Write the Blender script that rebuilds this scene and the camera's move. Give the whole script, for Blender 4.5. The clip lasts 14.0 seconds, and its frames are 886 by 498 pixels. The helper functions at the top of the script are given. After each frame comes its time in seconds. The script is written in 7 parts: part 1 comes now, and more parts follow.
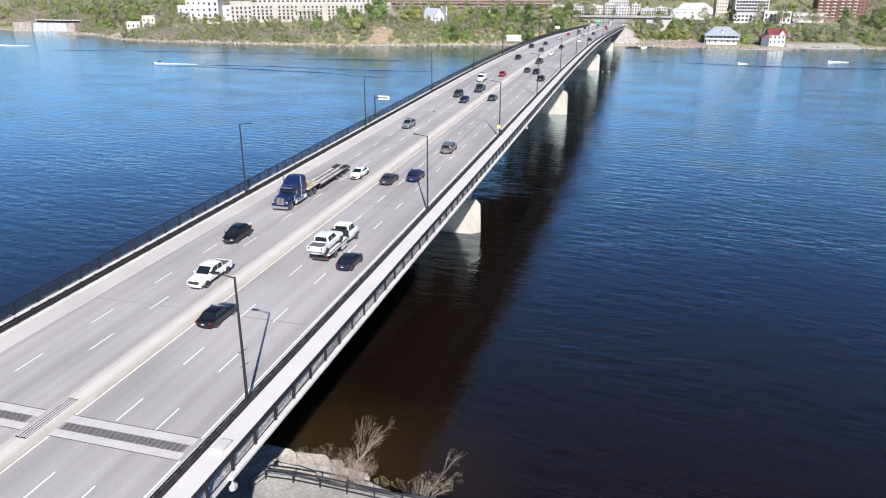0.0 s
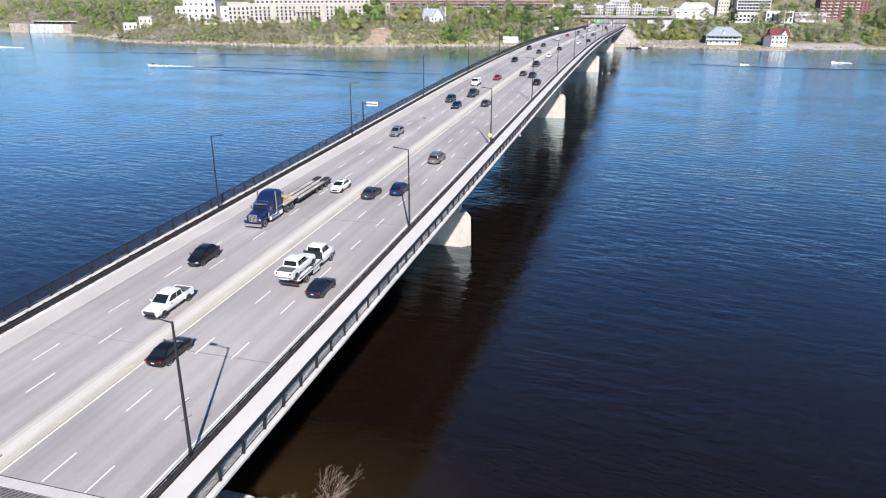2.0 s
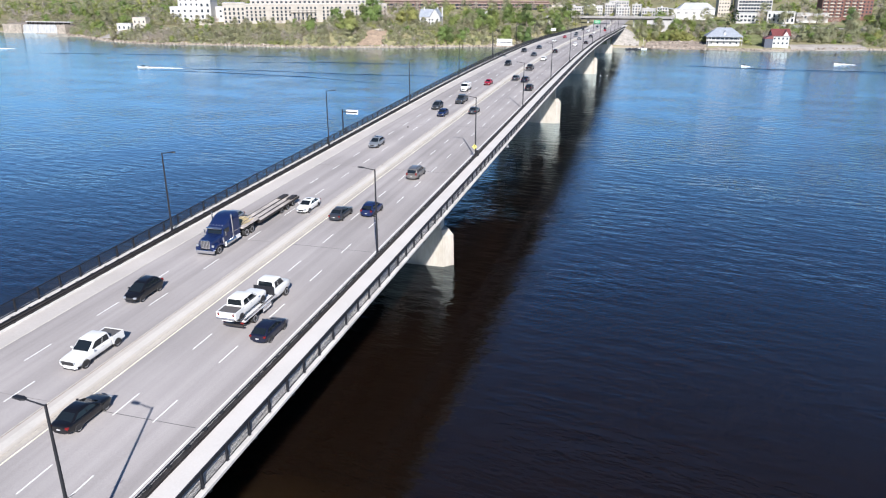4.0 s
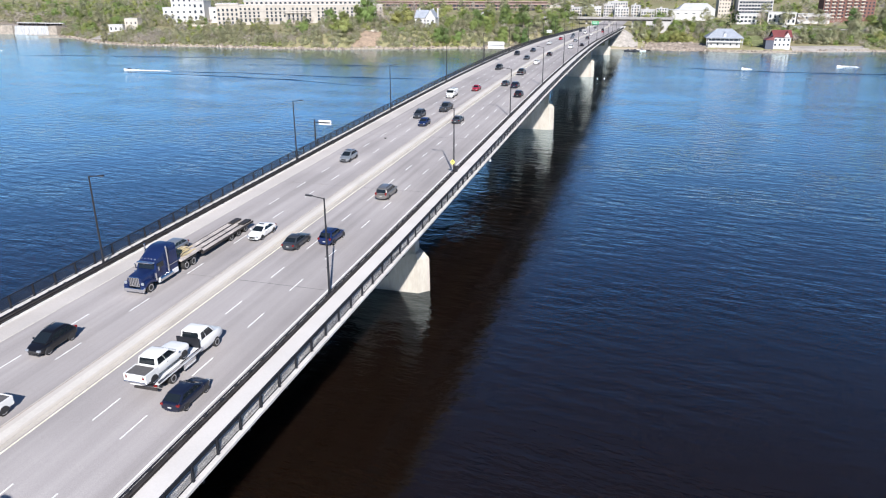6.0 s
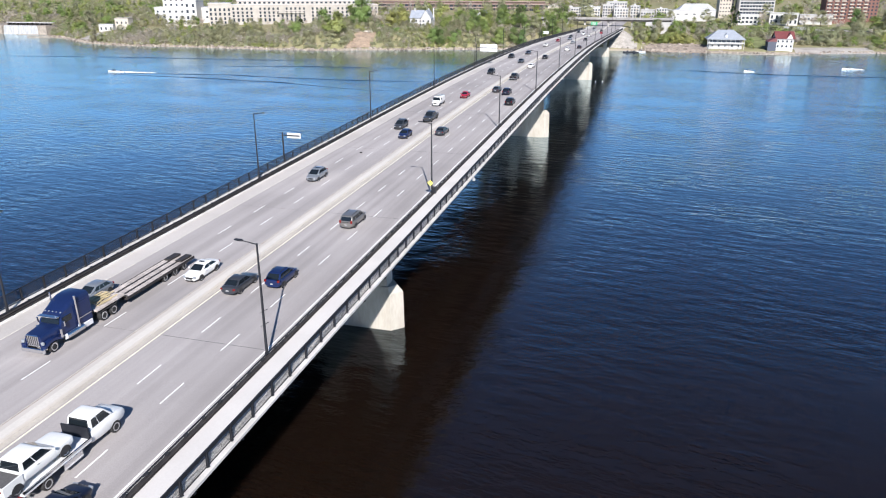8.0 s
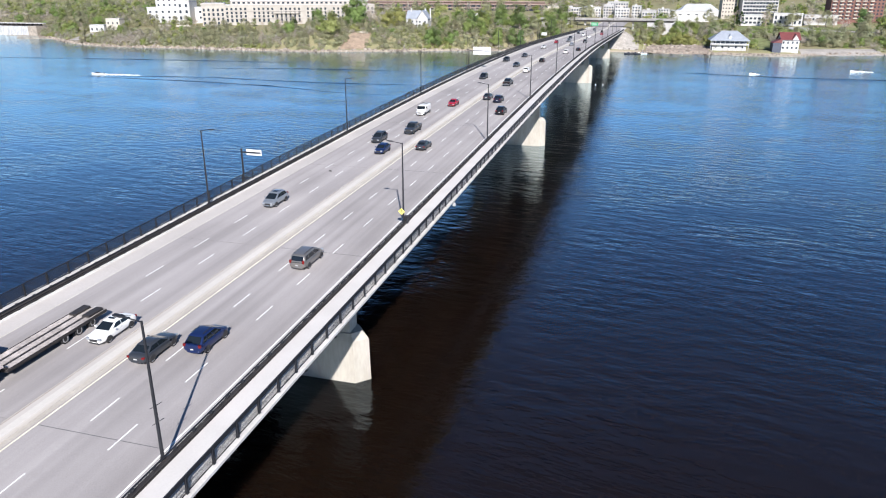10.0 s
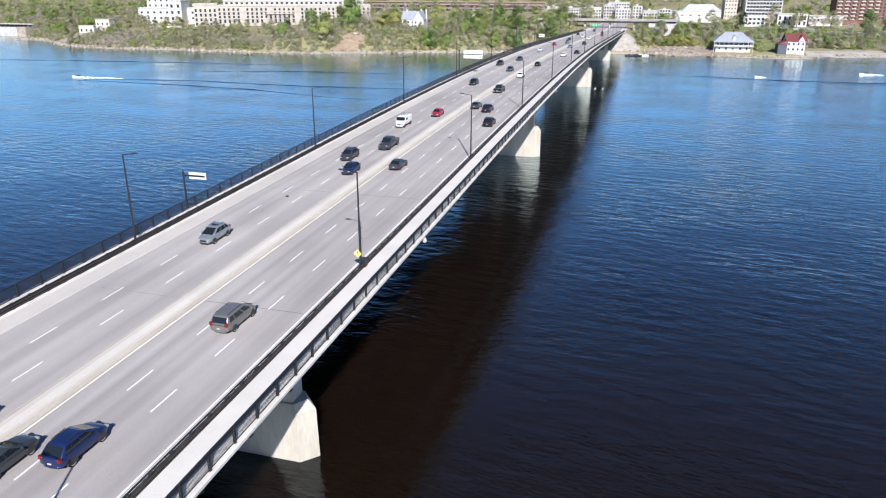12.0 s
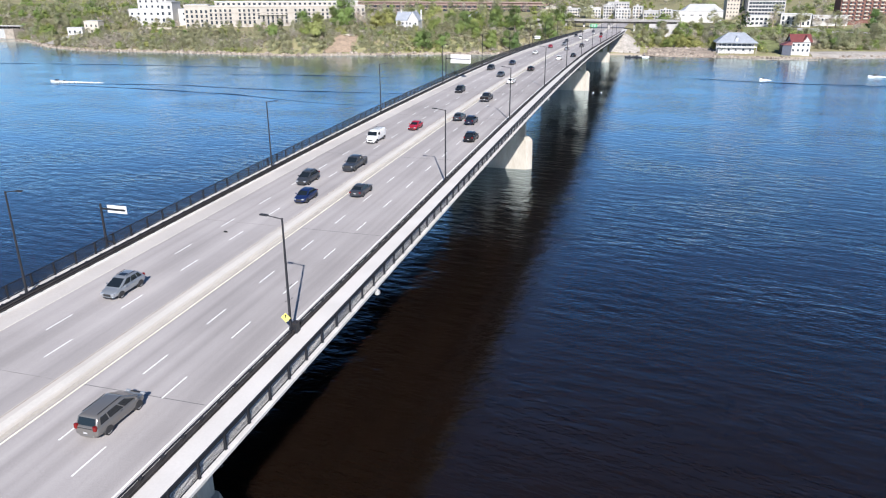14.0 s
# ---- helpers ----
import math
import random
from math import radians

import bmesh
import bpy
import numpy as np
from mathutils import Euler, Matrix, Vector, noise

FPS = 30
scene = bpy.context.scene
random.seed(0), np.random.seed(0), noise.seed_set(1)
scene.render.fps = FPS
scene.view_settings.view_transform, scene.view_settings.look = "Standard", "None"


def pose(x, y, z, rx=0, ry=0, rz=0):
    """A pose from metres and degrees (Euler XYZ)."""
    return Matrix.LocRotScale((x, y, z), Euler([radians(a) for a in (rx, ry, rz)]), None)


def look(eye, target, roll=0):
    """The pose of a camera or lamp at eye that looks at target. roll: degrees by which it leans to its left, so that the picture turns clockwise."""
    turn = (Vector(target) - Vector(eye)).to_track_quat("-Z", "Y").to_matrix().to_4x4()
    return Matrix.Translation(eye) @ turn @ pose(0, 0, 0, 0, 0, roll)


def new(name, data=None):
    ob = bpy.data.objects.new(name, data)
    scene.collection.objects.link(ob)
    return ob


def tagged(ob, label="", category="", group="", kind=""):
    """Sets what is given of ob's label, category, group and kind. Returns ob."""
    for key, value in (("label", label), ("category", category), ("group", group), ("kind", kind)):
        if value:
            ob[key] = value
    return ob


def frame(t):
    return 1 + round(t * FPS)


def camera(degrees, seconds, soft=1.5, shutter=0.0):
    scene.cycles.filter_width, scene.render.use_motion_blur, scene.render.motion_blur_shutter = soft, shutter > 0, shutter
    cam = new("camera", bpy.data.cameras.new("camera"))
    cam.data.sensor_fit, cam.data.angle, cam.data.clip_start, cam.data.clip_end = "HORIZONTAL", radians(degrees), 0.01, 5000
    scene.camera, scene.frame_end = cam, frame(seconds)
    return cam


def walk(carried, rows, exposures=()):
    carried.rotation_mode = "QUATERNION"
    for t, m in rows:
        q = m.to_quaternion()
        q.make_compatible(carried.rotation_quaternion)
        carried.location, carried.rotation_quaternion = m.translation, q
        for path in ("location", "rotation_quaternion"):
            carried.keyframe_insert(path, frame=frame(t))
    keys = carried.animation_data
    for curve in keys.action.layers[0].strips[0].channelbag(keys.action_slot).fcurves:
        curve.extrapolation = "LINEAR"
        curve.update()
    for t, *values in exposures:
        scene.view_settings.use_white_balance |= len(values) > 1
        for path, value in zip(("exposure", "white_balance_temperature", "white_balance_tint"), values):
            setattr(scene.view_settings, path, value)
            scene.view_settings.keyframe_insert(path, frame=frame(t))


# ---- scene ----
EXPOSURE = 0.76
cam = camera(63.60, 14.0, soft=1.15)
PATH = [
    (0.0, pose(41.138, 26.209, 43.738, 70.107, 0, 15.714) @ pose(0, 0, 0, 0, 0, 0.125)),
    (1.5, pose(41.539, 30.982, 44.108, 70.098, 0, 15.814) @ pose(0, 0, 0, 0, 0, 0.011)),
    (2.5, pose(41.865, 35.177, 44.277, 70.084, 0, 15.882) @ pose(0, 0, 0, 0, 0, 0.023)),
    (5.0, pose(42.899, 48.177, 44.677, 70.079, 0, 15.918) @ pose(0, 0, 0, 0, 0, -0.010)),
    (6.5, pose(43.405, 57.289, 44.776, 70.111, 0, 15.929) @ pose(0, 0, 0, 0, 0, -0.026)),
    (7.5, pose(43.052, 64.190, 44.863, 70.094, 0, 15.871) @ pose(0, 0, 0, 0, 0, 0.055)),
    (8.0, pose(42.873, 67.496, 44.835, 70.079, 0, 15.854) @ pose(0, 0, 0, 0, 0, 0.082)),
    (10.5, pose(42.035, 86.404, 44.605, 70.089, 0, 15.951) @ pose(0, 0, 0, 0, 0, 0.092)),
    (11.0, pose(41.873, 90.413, 44.533, 70.095, 0, 15.970) @ pose(0, 0, 0, 0, 0, 0.094)),
    (12.5, pose(41.430, 102.513, 44.379, 70.120, 0, 16.009) @ pose(0, 0, 0, 0, 0, 0.068)),
    (14.0, pose(41.459, 114.382, 44.406, 70.124, 0, 16.083) @ pose(0, 0, 0, 0, 0, -0.061)),
]
walk(cam, PATH)
scene.view_settings.exposure = EXPOSURE

# ---- world and sun ----
SUN_EL, SUN_AZ = 32.7, 157.5      # degrees; azimuth clockwise from +y
world = bpy.data.worlds.new("sky_world")
scene.world = world
world.use_nodes = True
sky = world.node_tree.nodes.new("ShaderNodeTexSky")
sky.sky_type = "NISHITA"
sky.sun_disc = False
sky.sun_elevation, sky.sun_rotation = radians(SUN_EL), radians(SUN_AZ)
sky.air_density, sky.dust_density, sky.ozone_density = 1.0, 0.0, 7.5
sky.altitude = 1200
world.node_tree.links.new(sky.outputs[0], world.node_tree.nodes["Background"].inputs[0])
world.node_tree.nodes["Background"].inputs[1].default_value = 0.072
sun_data = bpy.data.lights.new("sun", "SUN")
sun_data.energy, sun_data.angle, sun_data.color = 5.0, radians(0.53), (1.0, 0.96, 0.93)
sun_ob = new("sun", sun_data)
sun_way = Vector((math.sin(radians(SUN_AZ)) * math.cos(radians(SUN_EL)), math.cos(radians(SUN_AZ)) * math.cos(radians(SUN_EL)), math.sin(radians(SUN_EL))))
sun_ob.matrix_world = look(sun_way * 300, (0, 0, 0))


scene.cycles.caustics_reflective = True


# ---- materials ----
def material(name, colour, rough=0.6, metal=0.0, grain=0.0, grain_scale=8.0, stain=0.0, stain_scale=0.4, bump=0.0,
             stretch=(1, 1, 1), rand=0.0, coat=0.0, spec=0.5, stain_colour=None):
    """Base colour varied by fine grain, broad stains and a little by object; bump from the grain."""
    m = bpy.data.materials.new(name)
    m.use_nodes = True
    nt = m.node_tree
    b = nt.nodes["Principled BSDF"]
    b.inputs["Roughness"].default_value = rough
    b.inputs["Metallic"].default_value = metal
    b.inputs["Coat Weight"].default_value = coat
    b.inputs["Coat Roughness"].default_value = 0.06
    b.inputs["Specular IOR Level"].default_value = spec
    col = (*colour, 1)
    b.inputs["Base Color"].default_value = col
    if not (grain or stain or rand or bump):
        return m
    tc = nt.nodes.new("ShaderNodeTexCoord")
    mp = nt.nodes.new("ShaderNodeMapping")
    mp.inputs["Scale"].default_value = stretch
    nt.links.new(tc.outputs["Object"], mp.inputs[0])
    last = None

    def mixed(fac_out, lo, hi, other=None):
        nonlocal last
        ramp = nt.nodes.new("ShaderNodeMapRange")
        ramp.inputs["From Min"].default_value, ramp.inputs["From Max"].default_value = 0.3, 0.7
        ramp.inputs["To Min"].default_value, ramp.inputs["To Max"].default_value = lo, hi
        nt.links.new(fac_out, ramp.inputs[0])
        mx = nt.nodes.new("ShaderNodeMix")
        mx.data_type = "RGBA"
        if other is None:
            mx.blend_type = "MULTIPLY"
            mx.inputs[0].default_value = 1.0
            if last is None:
                mx.inputs[6].default_value = col
            else:
                nt.links.new(last, mx.inputs[6])
            nt.links.new(ramp.outputs[0], mx.inputs[7])
        else:
            nt.links.new(ramp.outputs[0], mx.inputs[0])
            if last is None:
                mx.inputs[6].default_value = col
            else:
                nt.links.new(last, mx.inputs[6])
            mx.inputs[7].default_value = (*other, 1)
        last = mx.outputs[2]

    def noise_out(scale, detail=4.0):
        n = nt.nodes.new("ShaderNodeTexNoise")
        n.inputs["Scale"].default_value, n.inputs["Detail"].default_value = scale, detail
        nt.links.new(mp.outputs[0], n.inputs["Vector"])
        return n.outputs["Fac"]

    if grain or bump:
        g = noise_out(grain_scale, 5.0)
        if grain:
            mixed(g, 1 - grain, 1 + grain)
        if bump:
            bp = nt.nodes.new("ShaderNodeBump")
            bp.inputs["Strength"].default_value, bp.inputs["Distance"].default_value = bump, 0.02
            nt.links.new(g, bp.inputs["Height"])
            nt.links.new(bp.outputs[0], b.inputs["Normal"])
    if stain:
        s = noise_out(stain_scale, 6.0)
        if stain_colour:
            mixed(s, 0.0, stain, stain_colour)
        else:
            mixed(s, 1 - stain, 1 + stain * 0.6)
    if rand:
        oi = nt.nodes.new("ShaderNodeObjectInfo")
        hs = nt.nodes.new("ShaderNodeHueSaturation")
        mr = nt.nodes.new("ShaderNodeMapRange")
        mr.inputs["To Min"].default_value, mr.inputs["To Max"].default_value = 1 - rand, 1 + rand
        nt.links.new(oi.outputs["Random"], mr.inputs[0])
        nt.links.new(mr.outputs[0], hs.inputs["Value"])
        if last is None:
            hs.inputs["Color"].default_value = col
        else:
            nt.links.new(last, hs.inputs["Color"])
        last = hs.outputs[0]
    if last is not None:
        nt.links.new(last, b.inputs["Base Color"])
    return m


def asphalt_material():
    """Worn pale asphalt: long wheel-track streaks, fine aggregate, broad patches."""
    m = material("worn_asphalt", (0.372, 0.347, 0.343), 0.9, 0, 0.10, 14.0, 0.14, 0.06, 0.25, spec=0.25)
    nt = m.node_tree
    b = nt.nodes["Principled BSDF"]
    src = b.inputs["Base Color"].links[0].from_socket
    tc = nt.nodes.new("ShaderNodeTexCoord")
    mp = nt.nodes.new("ShaderNodeMapping")
    mp.inputs["Scale"].default_value = (0.62, 0.010, 0.0)
    nt.links.new(tc.outputs["Object"], mp.inputs[0])
    n = nt.nodes.new("ShaderNodeTexNoise")
    n.inputs["Scale"].default_value, n.inputs["Detail"].default_value = 1.0, 2.5
    nt.links.new(mp.outputs[0], n.inputs["Vector"])
    mr = nt.nodes.new("ShaderNodeMapRange")
    mr.inputs["From Min"].default_value, mr.inputs["From Max"].default_value = 0.3, 0.7
    mr.inputs["To Min"].default_value, mr.inputs["To Max"].default_value = 0.80, 1.10
    nt.links.new(n.outputs["Fac"], mr.inputs[0])
    mx = nt.nodes.new("ShaderNodeMix")
    mx.data_type, mx.blend_type = "RGBA", "MULTIPLY"
    mx.inputs[0].default_value = 1.0
    nt.links.new(src, mx.inputs[6])
    nt.links.new(mr.outputs[0], mx.inputs[7])
    nt.links.new(mx.outputs[2], b.inputs["Base Color"])
    return m


def water_material():
    """Peat-brown river water with wind ripples; the bed shows pale brown in the shallows by the near bank."""
    m = bpy.data.materials.new("river_water")
    m.use_nodes = True
    nt = m.node_tree
    b = nt.nodes["Principled BSDF"]
    nt.nodes.remove(b)
    b = nt.nodes.new("ShaderNodeSubsurfaceScattering")      # turbid water spreads light under the surface
    b.falloff = "BURLEY"
    b.inputs["Scale"].default_value = 2.2
    b.inputs["Radius"].default_value = (1.0, 0.8, 0.6)
    gloss = nt.nodes.new("ShaderNodeBsdfGlossy")
    gloss.inputs["Roughness"].default_value = 0.05
    fres = nt.nodes.new("ShaderNodeFresnel")
    fres.inputs["IOR"].default_value = 1.24
    mix = nt.nodes.new("ShaderNodeMixShader")
    lift = nt.nodes.new("ShaderNodeMath")      # ripples tilted to the eye reflect more than a flat sheet
    lift.operation, lift.use_clamp = "MULTIPLY", True
    lift.inputs[1].default_value = 2.15
    nt.links.new(fres.outputs[0], lift.inputs[0])
    cap = nt.nodes.new("ShaderNodeMath")       # a rough sheet never turns into a full mirror at a low angle
    cap.operation = "MINIMUM"
    cap.inputs[1].default_value = 0.80
    nt.links.new(lift.outputs[0], cap.inputs[0])
    nt.links.new(cap.outputs[0], mix.inputs[0])
    hue = nt.nodes.new("ShaderNodeMix")        # paler gloss at low angles, deeper blue looking down
    hue.data_type = "RGBA"
    hue.inputs[6].default_value, hue.inputs[7].default_value = (0.74, 0.90, 1.0, 1), (0.80, 0.935, 1.0, 1)
    nt.links.new(cap.outputs[0], hue.inputs[0])
    nt.links.new(hue.outputs[2], gloss.inputs["Color"])
    nt.links.new(b.outputs[0], mix.inputs[1])
    nt.links.new(gloss.outputs[0], mix.inputs[2])
    nt.links.new(mix.outputs[0], nt.nodes["Material Output"].inputs["Surface"])
    tc = nt.nodes.new("ShaderNodeTexCoord")
    heights = []
    for scale, sx, sy, det, amp in ((0.46, 0.44, 1.0, 3.0, 1.0), (2.1, 0.44, 1.0, 4.0, 0.27), (0.05, 0.7, 1.0, 2.0, 0.0)):
        mp = nt.nodes.new("ShaderNodeMapping")
        mp.vector_type = "TEXTURE"
        mp.inputs["Scale"].default_value = (1 / sx, 1 / sy, 1)
        mp.inputs["Rotation"].default_value = (0, 0, radians(-9))
        nt.links.new(tc.outputs["Object"], mp.inputs[0])
        n = nt.nodes.new("ShaderNodeTexNoise")
        n.inputs["Scale"].default_value, n.inputs["Detail"].default_value = scale, det
        nt.links.new(mp.outputs[0], n.inputs["Vector"])
        heights.append((n.outputs["Fac"], amp))
    mul = nt.nodes.new("ShaderNodeMath")
    mul.operation = "MULTIPLY"
    mul.inputs[1].default_value = heights[1][1]
    nt.links.new(heights[1][0], mul.inputs[0])
    add = nt.nodes.new("ShaderNodeMath")
    add.operation = "ADD"
    nt.links.new(heights[0][0], add.inputs[0])
    nt.links.new(mul.outputs[0], add.inputs[1])
    # gusts: broad patches where the ripples are stronger
    gust = nt.nodes.new("ShaderNodeMapRange")
    gust.inputs["From Min"].default_value, gust.inputs["From Max"].default_value = 0.35, 0.65
    gust.inputs["To Min"].default_value, gust.inputs["To Max"].default_value = 0.13, 0.29
    nt.links.new(heights[2][0], gust.inputs[0])
    bp = nt.nodes.new("ShaderNodeBump")
    bp.inputs["Distance"].default_value = 1.0
    sepc = nt.nodes.new("ShaderNodeSeparateXYZ")      # sheltered water by the near bank
    nt.links.new(tc.outputs["Object"], sepc.inputs[0])
    calm = nt.nodes.new("ShaderNodeMapRange")
    calm.inputs["From Min"].default_value, calm.inputs["From Max"].default_value = 80.0, 260.0
    calm.inputs["To Min"].default_value, calm.inputs["To Max"].default_value = 0.55, 1.0
    nt.links.new(sepc.outputs["Y"], calm.inputs[0])
    force = nt.nodes.new("ShaderNodeMath")
    force.operation = "MULTIPLY"
    nt.links.new(gust.outputs[0], force.inputs[0])
    lee = nt.nodes.new("ShaderNodeMapRange")          # the ripples flatten again towards the far bank
    lee.inputs["From Min"].default_value, lee.inputs["From Max"].default_value = 240.0, 480.0
    lee.inputs["To Min"].default_value, lee.inputs["To Max"].default_value = 1.0, 0.7
    nt.links.new(sepc.outputs["Y"], lee.inputs[0])
    still = nt.nodes.new("ShaderNodeMath")
    still.operation = "MULTIPLY"
    nt.links.new(calm.outputs[0], still.inputs[0])
    nt.links.new(lee.outputs[0], still.inputs[1])
    nt.links.new(still.outputs[0], force.inputs[1])
    nt.links.new(force.outputs[0], bp.inputs["Strength"])
    nt.links.new(add.outputs[0], bp.inputs["Height"])
    nt.links.new(bp.outputs[0], gloss.inputs["Normal"])
    nt.links.new(bp.outputs[0], fres.inputs["Normal"])
    # shallow bed near the near bank
    sep = nt.nodes.new("ShaderNodeSeparateXYZ")
    nt.links.new(tc.outputs["Object"], sep.inputs[0])
    sh = nt.nodes.new("ShaderNodeMapRange")
    sh.inputs["From Min"].default_value, sh.inputs["From Max"].default_value = 95.0, 76.0
    sh.inputs["To Min"].default_value, sh.inputs["To Max"].default_value = 0.0, 1.0
    nt.links.new(sep.outputs["Y"], sh.inputs[0])
    shx = nt.nodes.new("ShaderNodeMapRange")
    shx.inputs["From Min"].default_value, shx.inputs["From Max"].default_value = 34.0, 16.0
    nt.links.new(sep.outputs["X"], shx.inputs[0])
    both = nt.nodes.new("ShaderNodeMath")
    both.operation = "MULTIPLY"
    nt.links.new(sh.outputs[0], both.inputs[0])
    nt.links.new(shx.outputs[0], both.inputs[1])
    sh = both
    mx = nt.nodes.new("ShaderNodeMix")
    mx.data_type = "RGBA"
    mx.inputs[6].default_value = (0.0080, 0.0049, 0.0034, 1)
    mx.inputs[7].default_value = (0.034, 0.021, 0.009, 1)
    nt.links.new(sh.outputs[0], mx.inputs[0])
    nt.links.new(mx.outputs[2], b.inputs["Color"])
    return m


def leaf_material(name, colour, rand=0.25):
    m = bpy.data.materials.new(name)
    m.use_nodes = True
    nt = m.node_tree
    b = nt.nodes["Principled BSDF"]
    b.inputs["Roughness"].default_value = 0.7
    b.inputs["Specular IOR Level"].default_value = 0.2
    geo = nt.nodes.new("ShaderNodeNewGeometry")
    oi = nt.nodes.new("ShaderNodeObjectInfo")
    mr = nt.nodes.new("ShaderNodeMapRange")
    mr.inputs["To Min"].default_value, mr.inputs["To Max"].default_value = 0.86, 1.14
    nt.links.new(geo.outputs["Random Per Island"], mr.inputs[0])
    mr2 = nt.nodes.new("ShaderNodeMapRange")
    mr2.inputs["To Min"].default_value, mr2.inputs["To Max"].default_value = 0.47, 0.515
    nt.links.new(oi.outputs["Random"], mr2.inputs[0])
    hs = nt.nodes.new("ShaderNodeHueSaturation")
    hs.inputs["Color"].default_value = (*colour, 1)
    nt.links.new(mr.outputs[0], hs.inputs["Value"])
    nt.links.new(mr2.outputs[0], hs.inputs["Hue"])
    nt.links.new(hs.outputs[0], b.inputs["Base Color"])
    tr = nt.nodes.new("ShaderNodeBsdfTranslucent")
    nt.links.new(hs.outputs[0], tr.inputs["Color"])
    mix = nt.nodes.new("ShaderNodeMixShader")
    mix.inputs[0].default_value = 0.55
    out = nt.nodes["Material Output"]
    nt.links.new(b.outputs[0], mix.inputs[1])
    nt.links.new(tr.outputs[0], mix.inputs[2])
    nt.links.new(mix.outputs[0], out.inputs["Surface"])
    return m


ASPHALT = asphalt_material()
CONCRETE = material("pale_concrete", (0.56, 0.54, 0.52), 0.85, 0, 0.07, 6.0, 0.16, 0.35, 0.2)
WALK_CONCRETE = material("sidewalk_concrete", (0.58, 0.56, 0.545), 0.85, 0, 0.03, 6.0, 0.07, 0.25, 0.1)
MEDIAN_CONCRETE = material("median_concrete", (0.49, 0.455, 0.42), 0.88, 0, 0.03, 6.0, 0.08, 0.2, 0.1)
GUTTER = material("gutter_concrete", (0.44, 0.405, 0.36), 0.9, 0, 0.10, 6.0, 0.14, 0.25, 0.2)
SHOULDER = material("shoulder_concrete", (0.48, 0.45, 0.43), 0.9, 0, 0.08, 7.0, 0.12, 0.12, 0.2)
PIER_CONCRETE = material("pier_concrete", (0.45, 0.42, 0.375), 0.88, 0, 0.09, 3.0, 0.7, 0.35, 0.25, stretch=(1, 1, 0.28), stain_colour=(0.27, 0.235, 0.19))
STEEL_DARK = material("dark_painted_steel", (0.012, 0.013, 0.018), 0.6, 0.0, 0.2, 12.0, 0.25, 1.5)
STEEL_BROWN = material("weathered_brown_steel", (0.03, 0.026, 0.026), 0.65, 0.0, 0.25, 8.0, 0.35, 1.2)
GIRDER_STEEL = material("girder_steel", (0.028, 0.028, 0.031), 0.55, 0.1, 0.15, 3.0, 0.3, 0.3)
WHITE_PAINT = material("white_road_paint", (0.74, 0.74, 0.73), 0.7, 0, 0.14, 9.0, 0.15, 1.5)
YELLOW_PAINT = material("yellow_road_paint", (0.78, 0.74, 0.60), 0.7, 0, 0.14, 9.0, 0.18, 1.0)
SIGN_ALU = material("sign_back_aluminium", (0.72, 0.73, 0.74), 0.45, 0.1, 0.05, 4.0, 0.08, 1.0)
SIGN_YELLOW = material("sign_yellow", (0.74, 0.66, 0.16), 0.5)
SIGN_GREEN = material("sign_green", (0.02, 0.30, 0.13), 0.5)
BLACK = material("black_rubber", (0.015, 0.015, 0.016), 0.8, 0, 0.2, 10.0)
WATER = water_material()


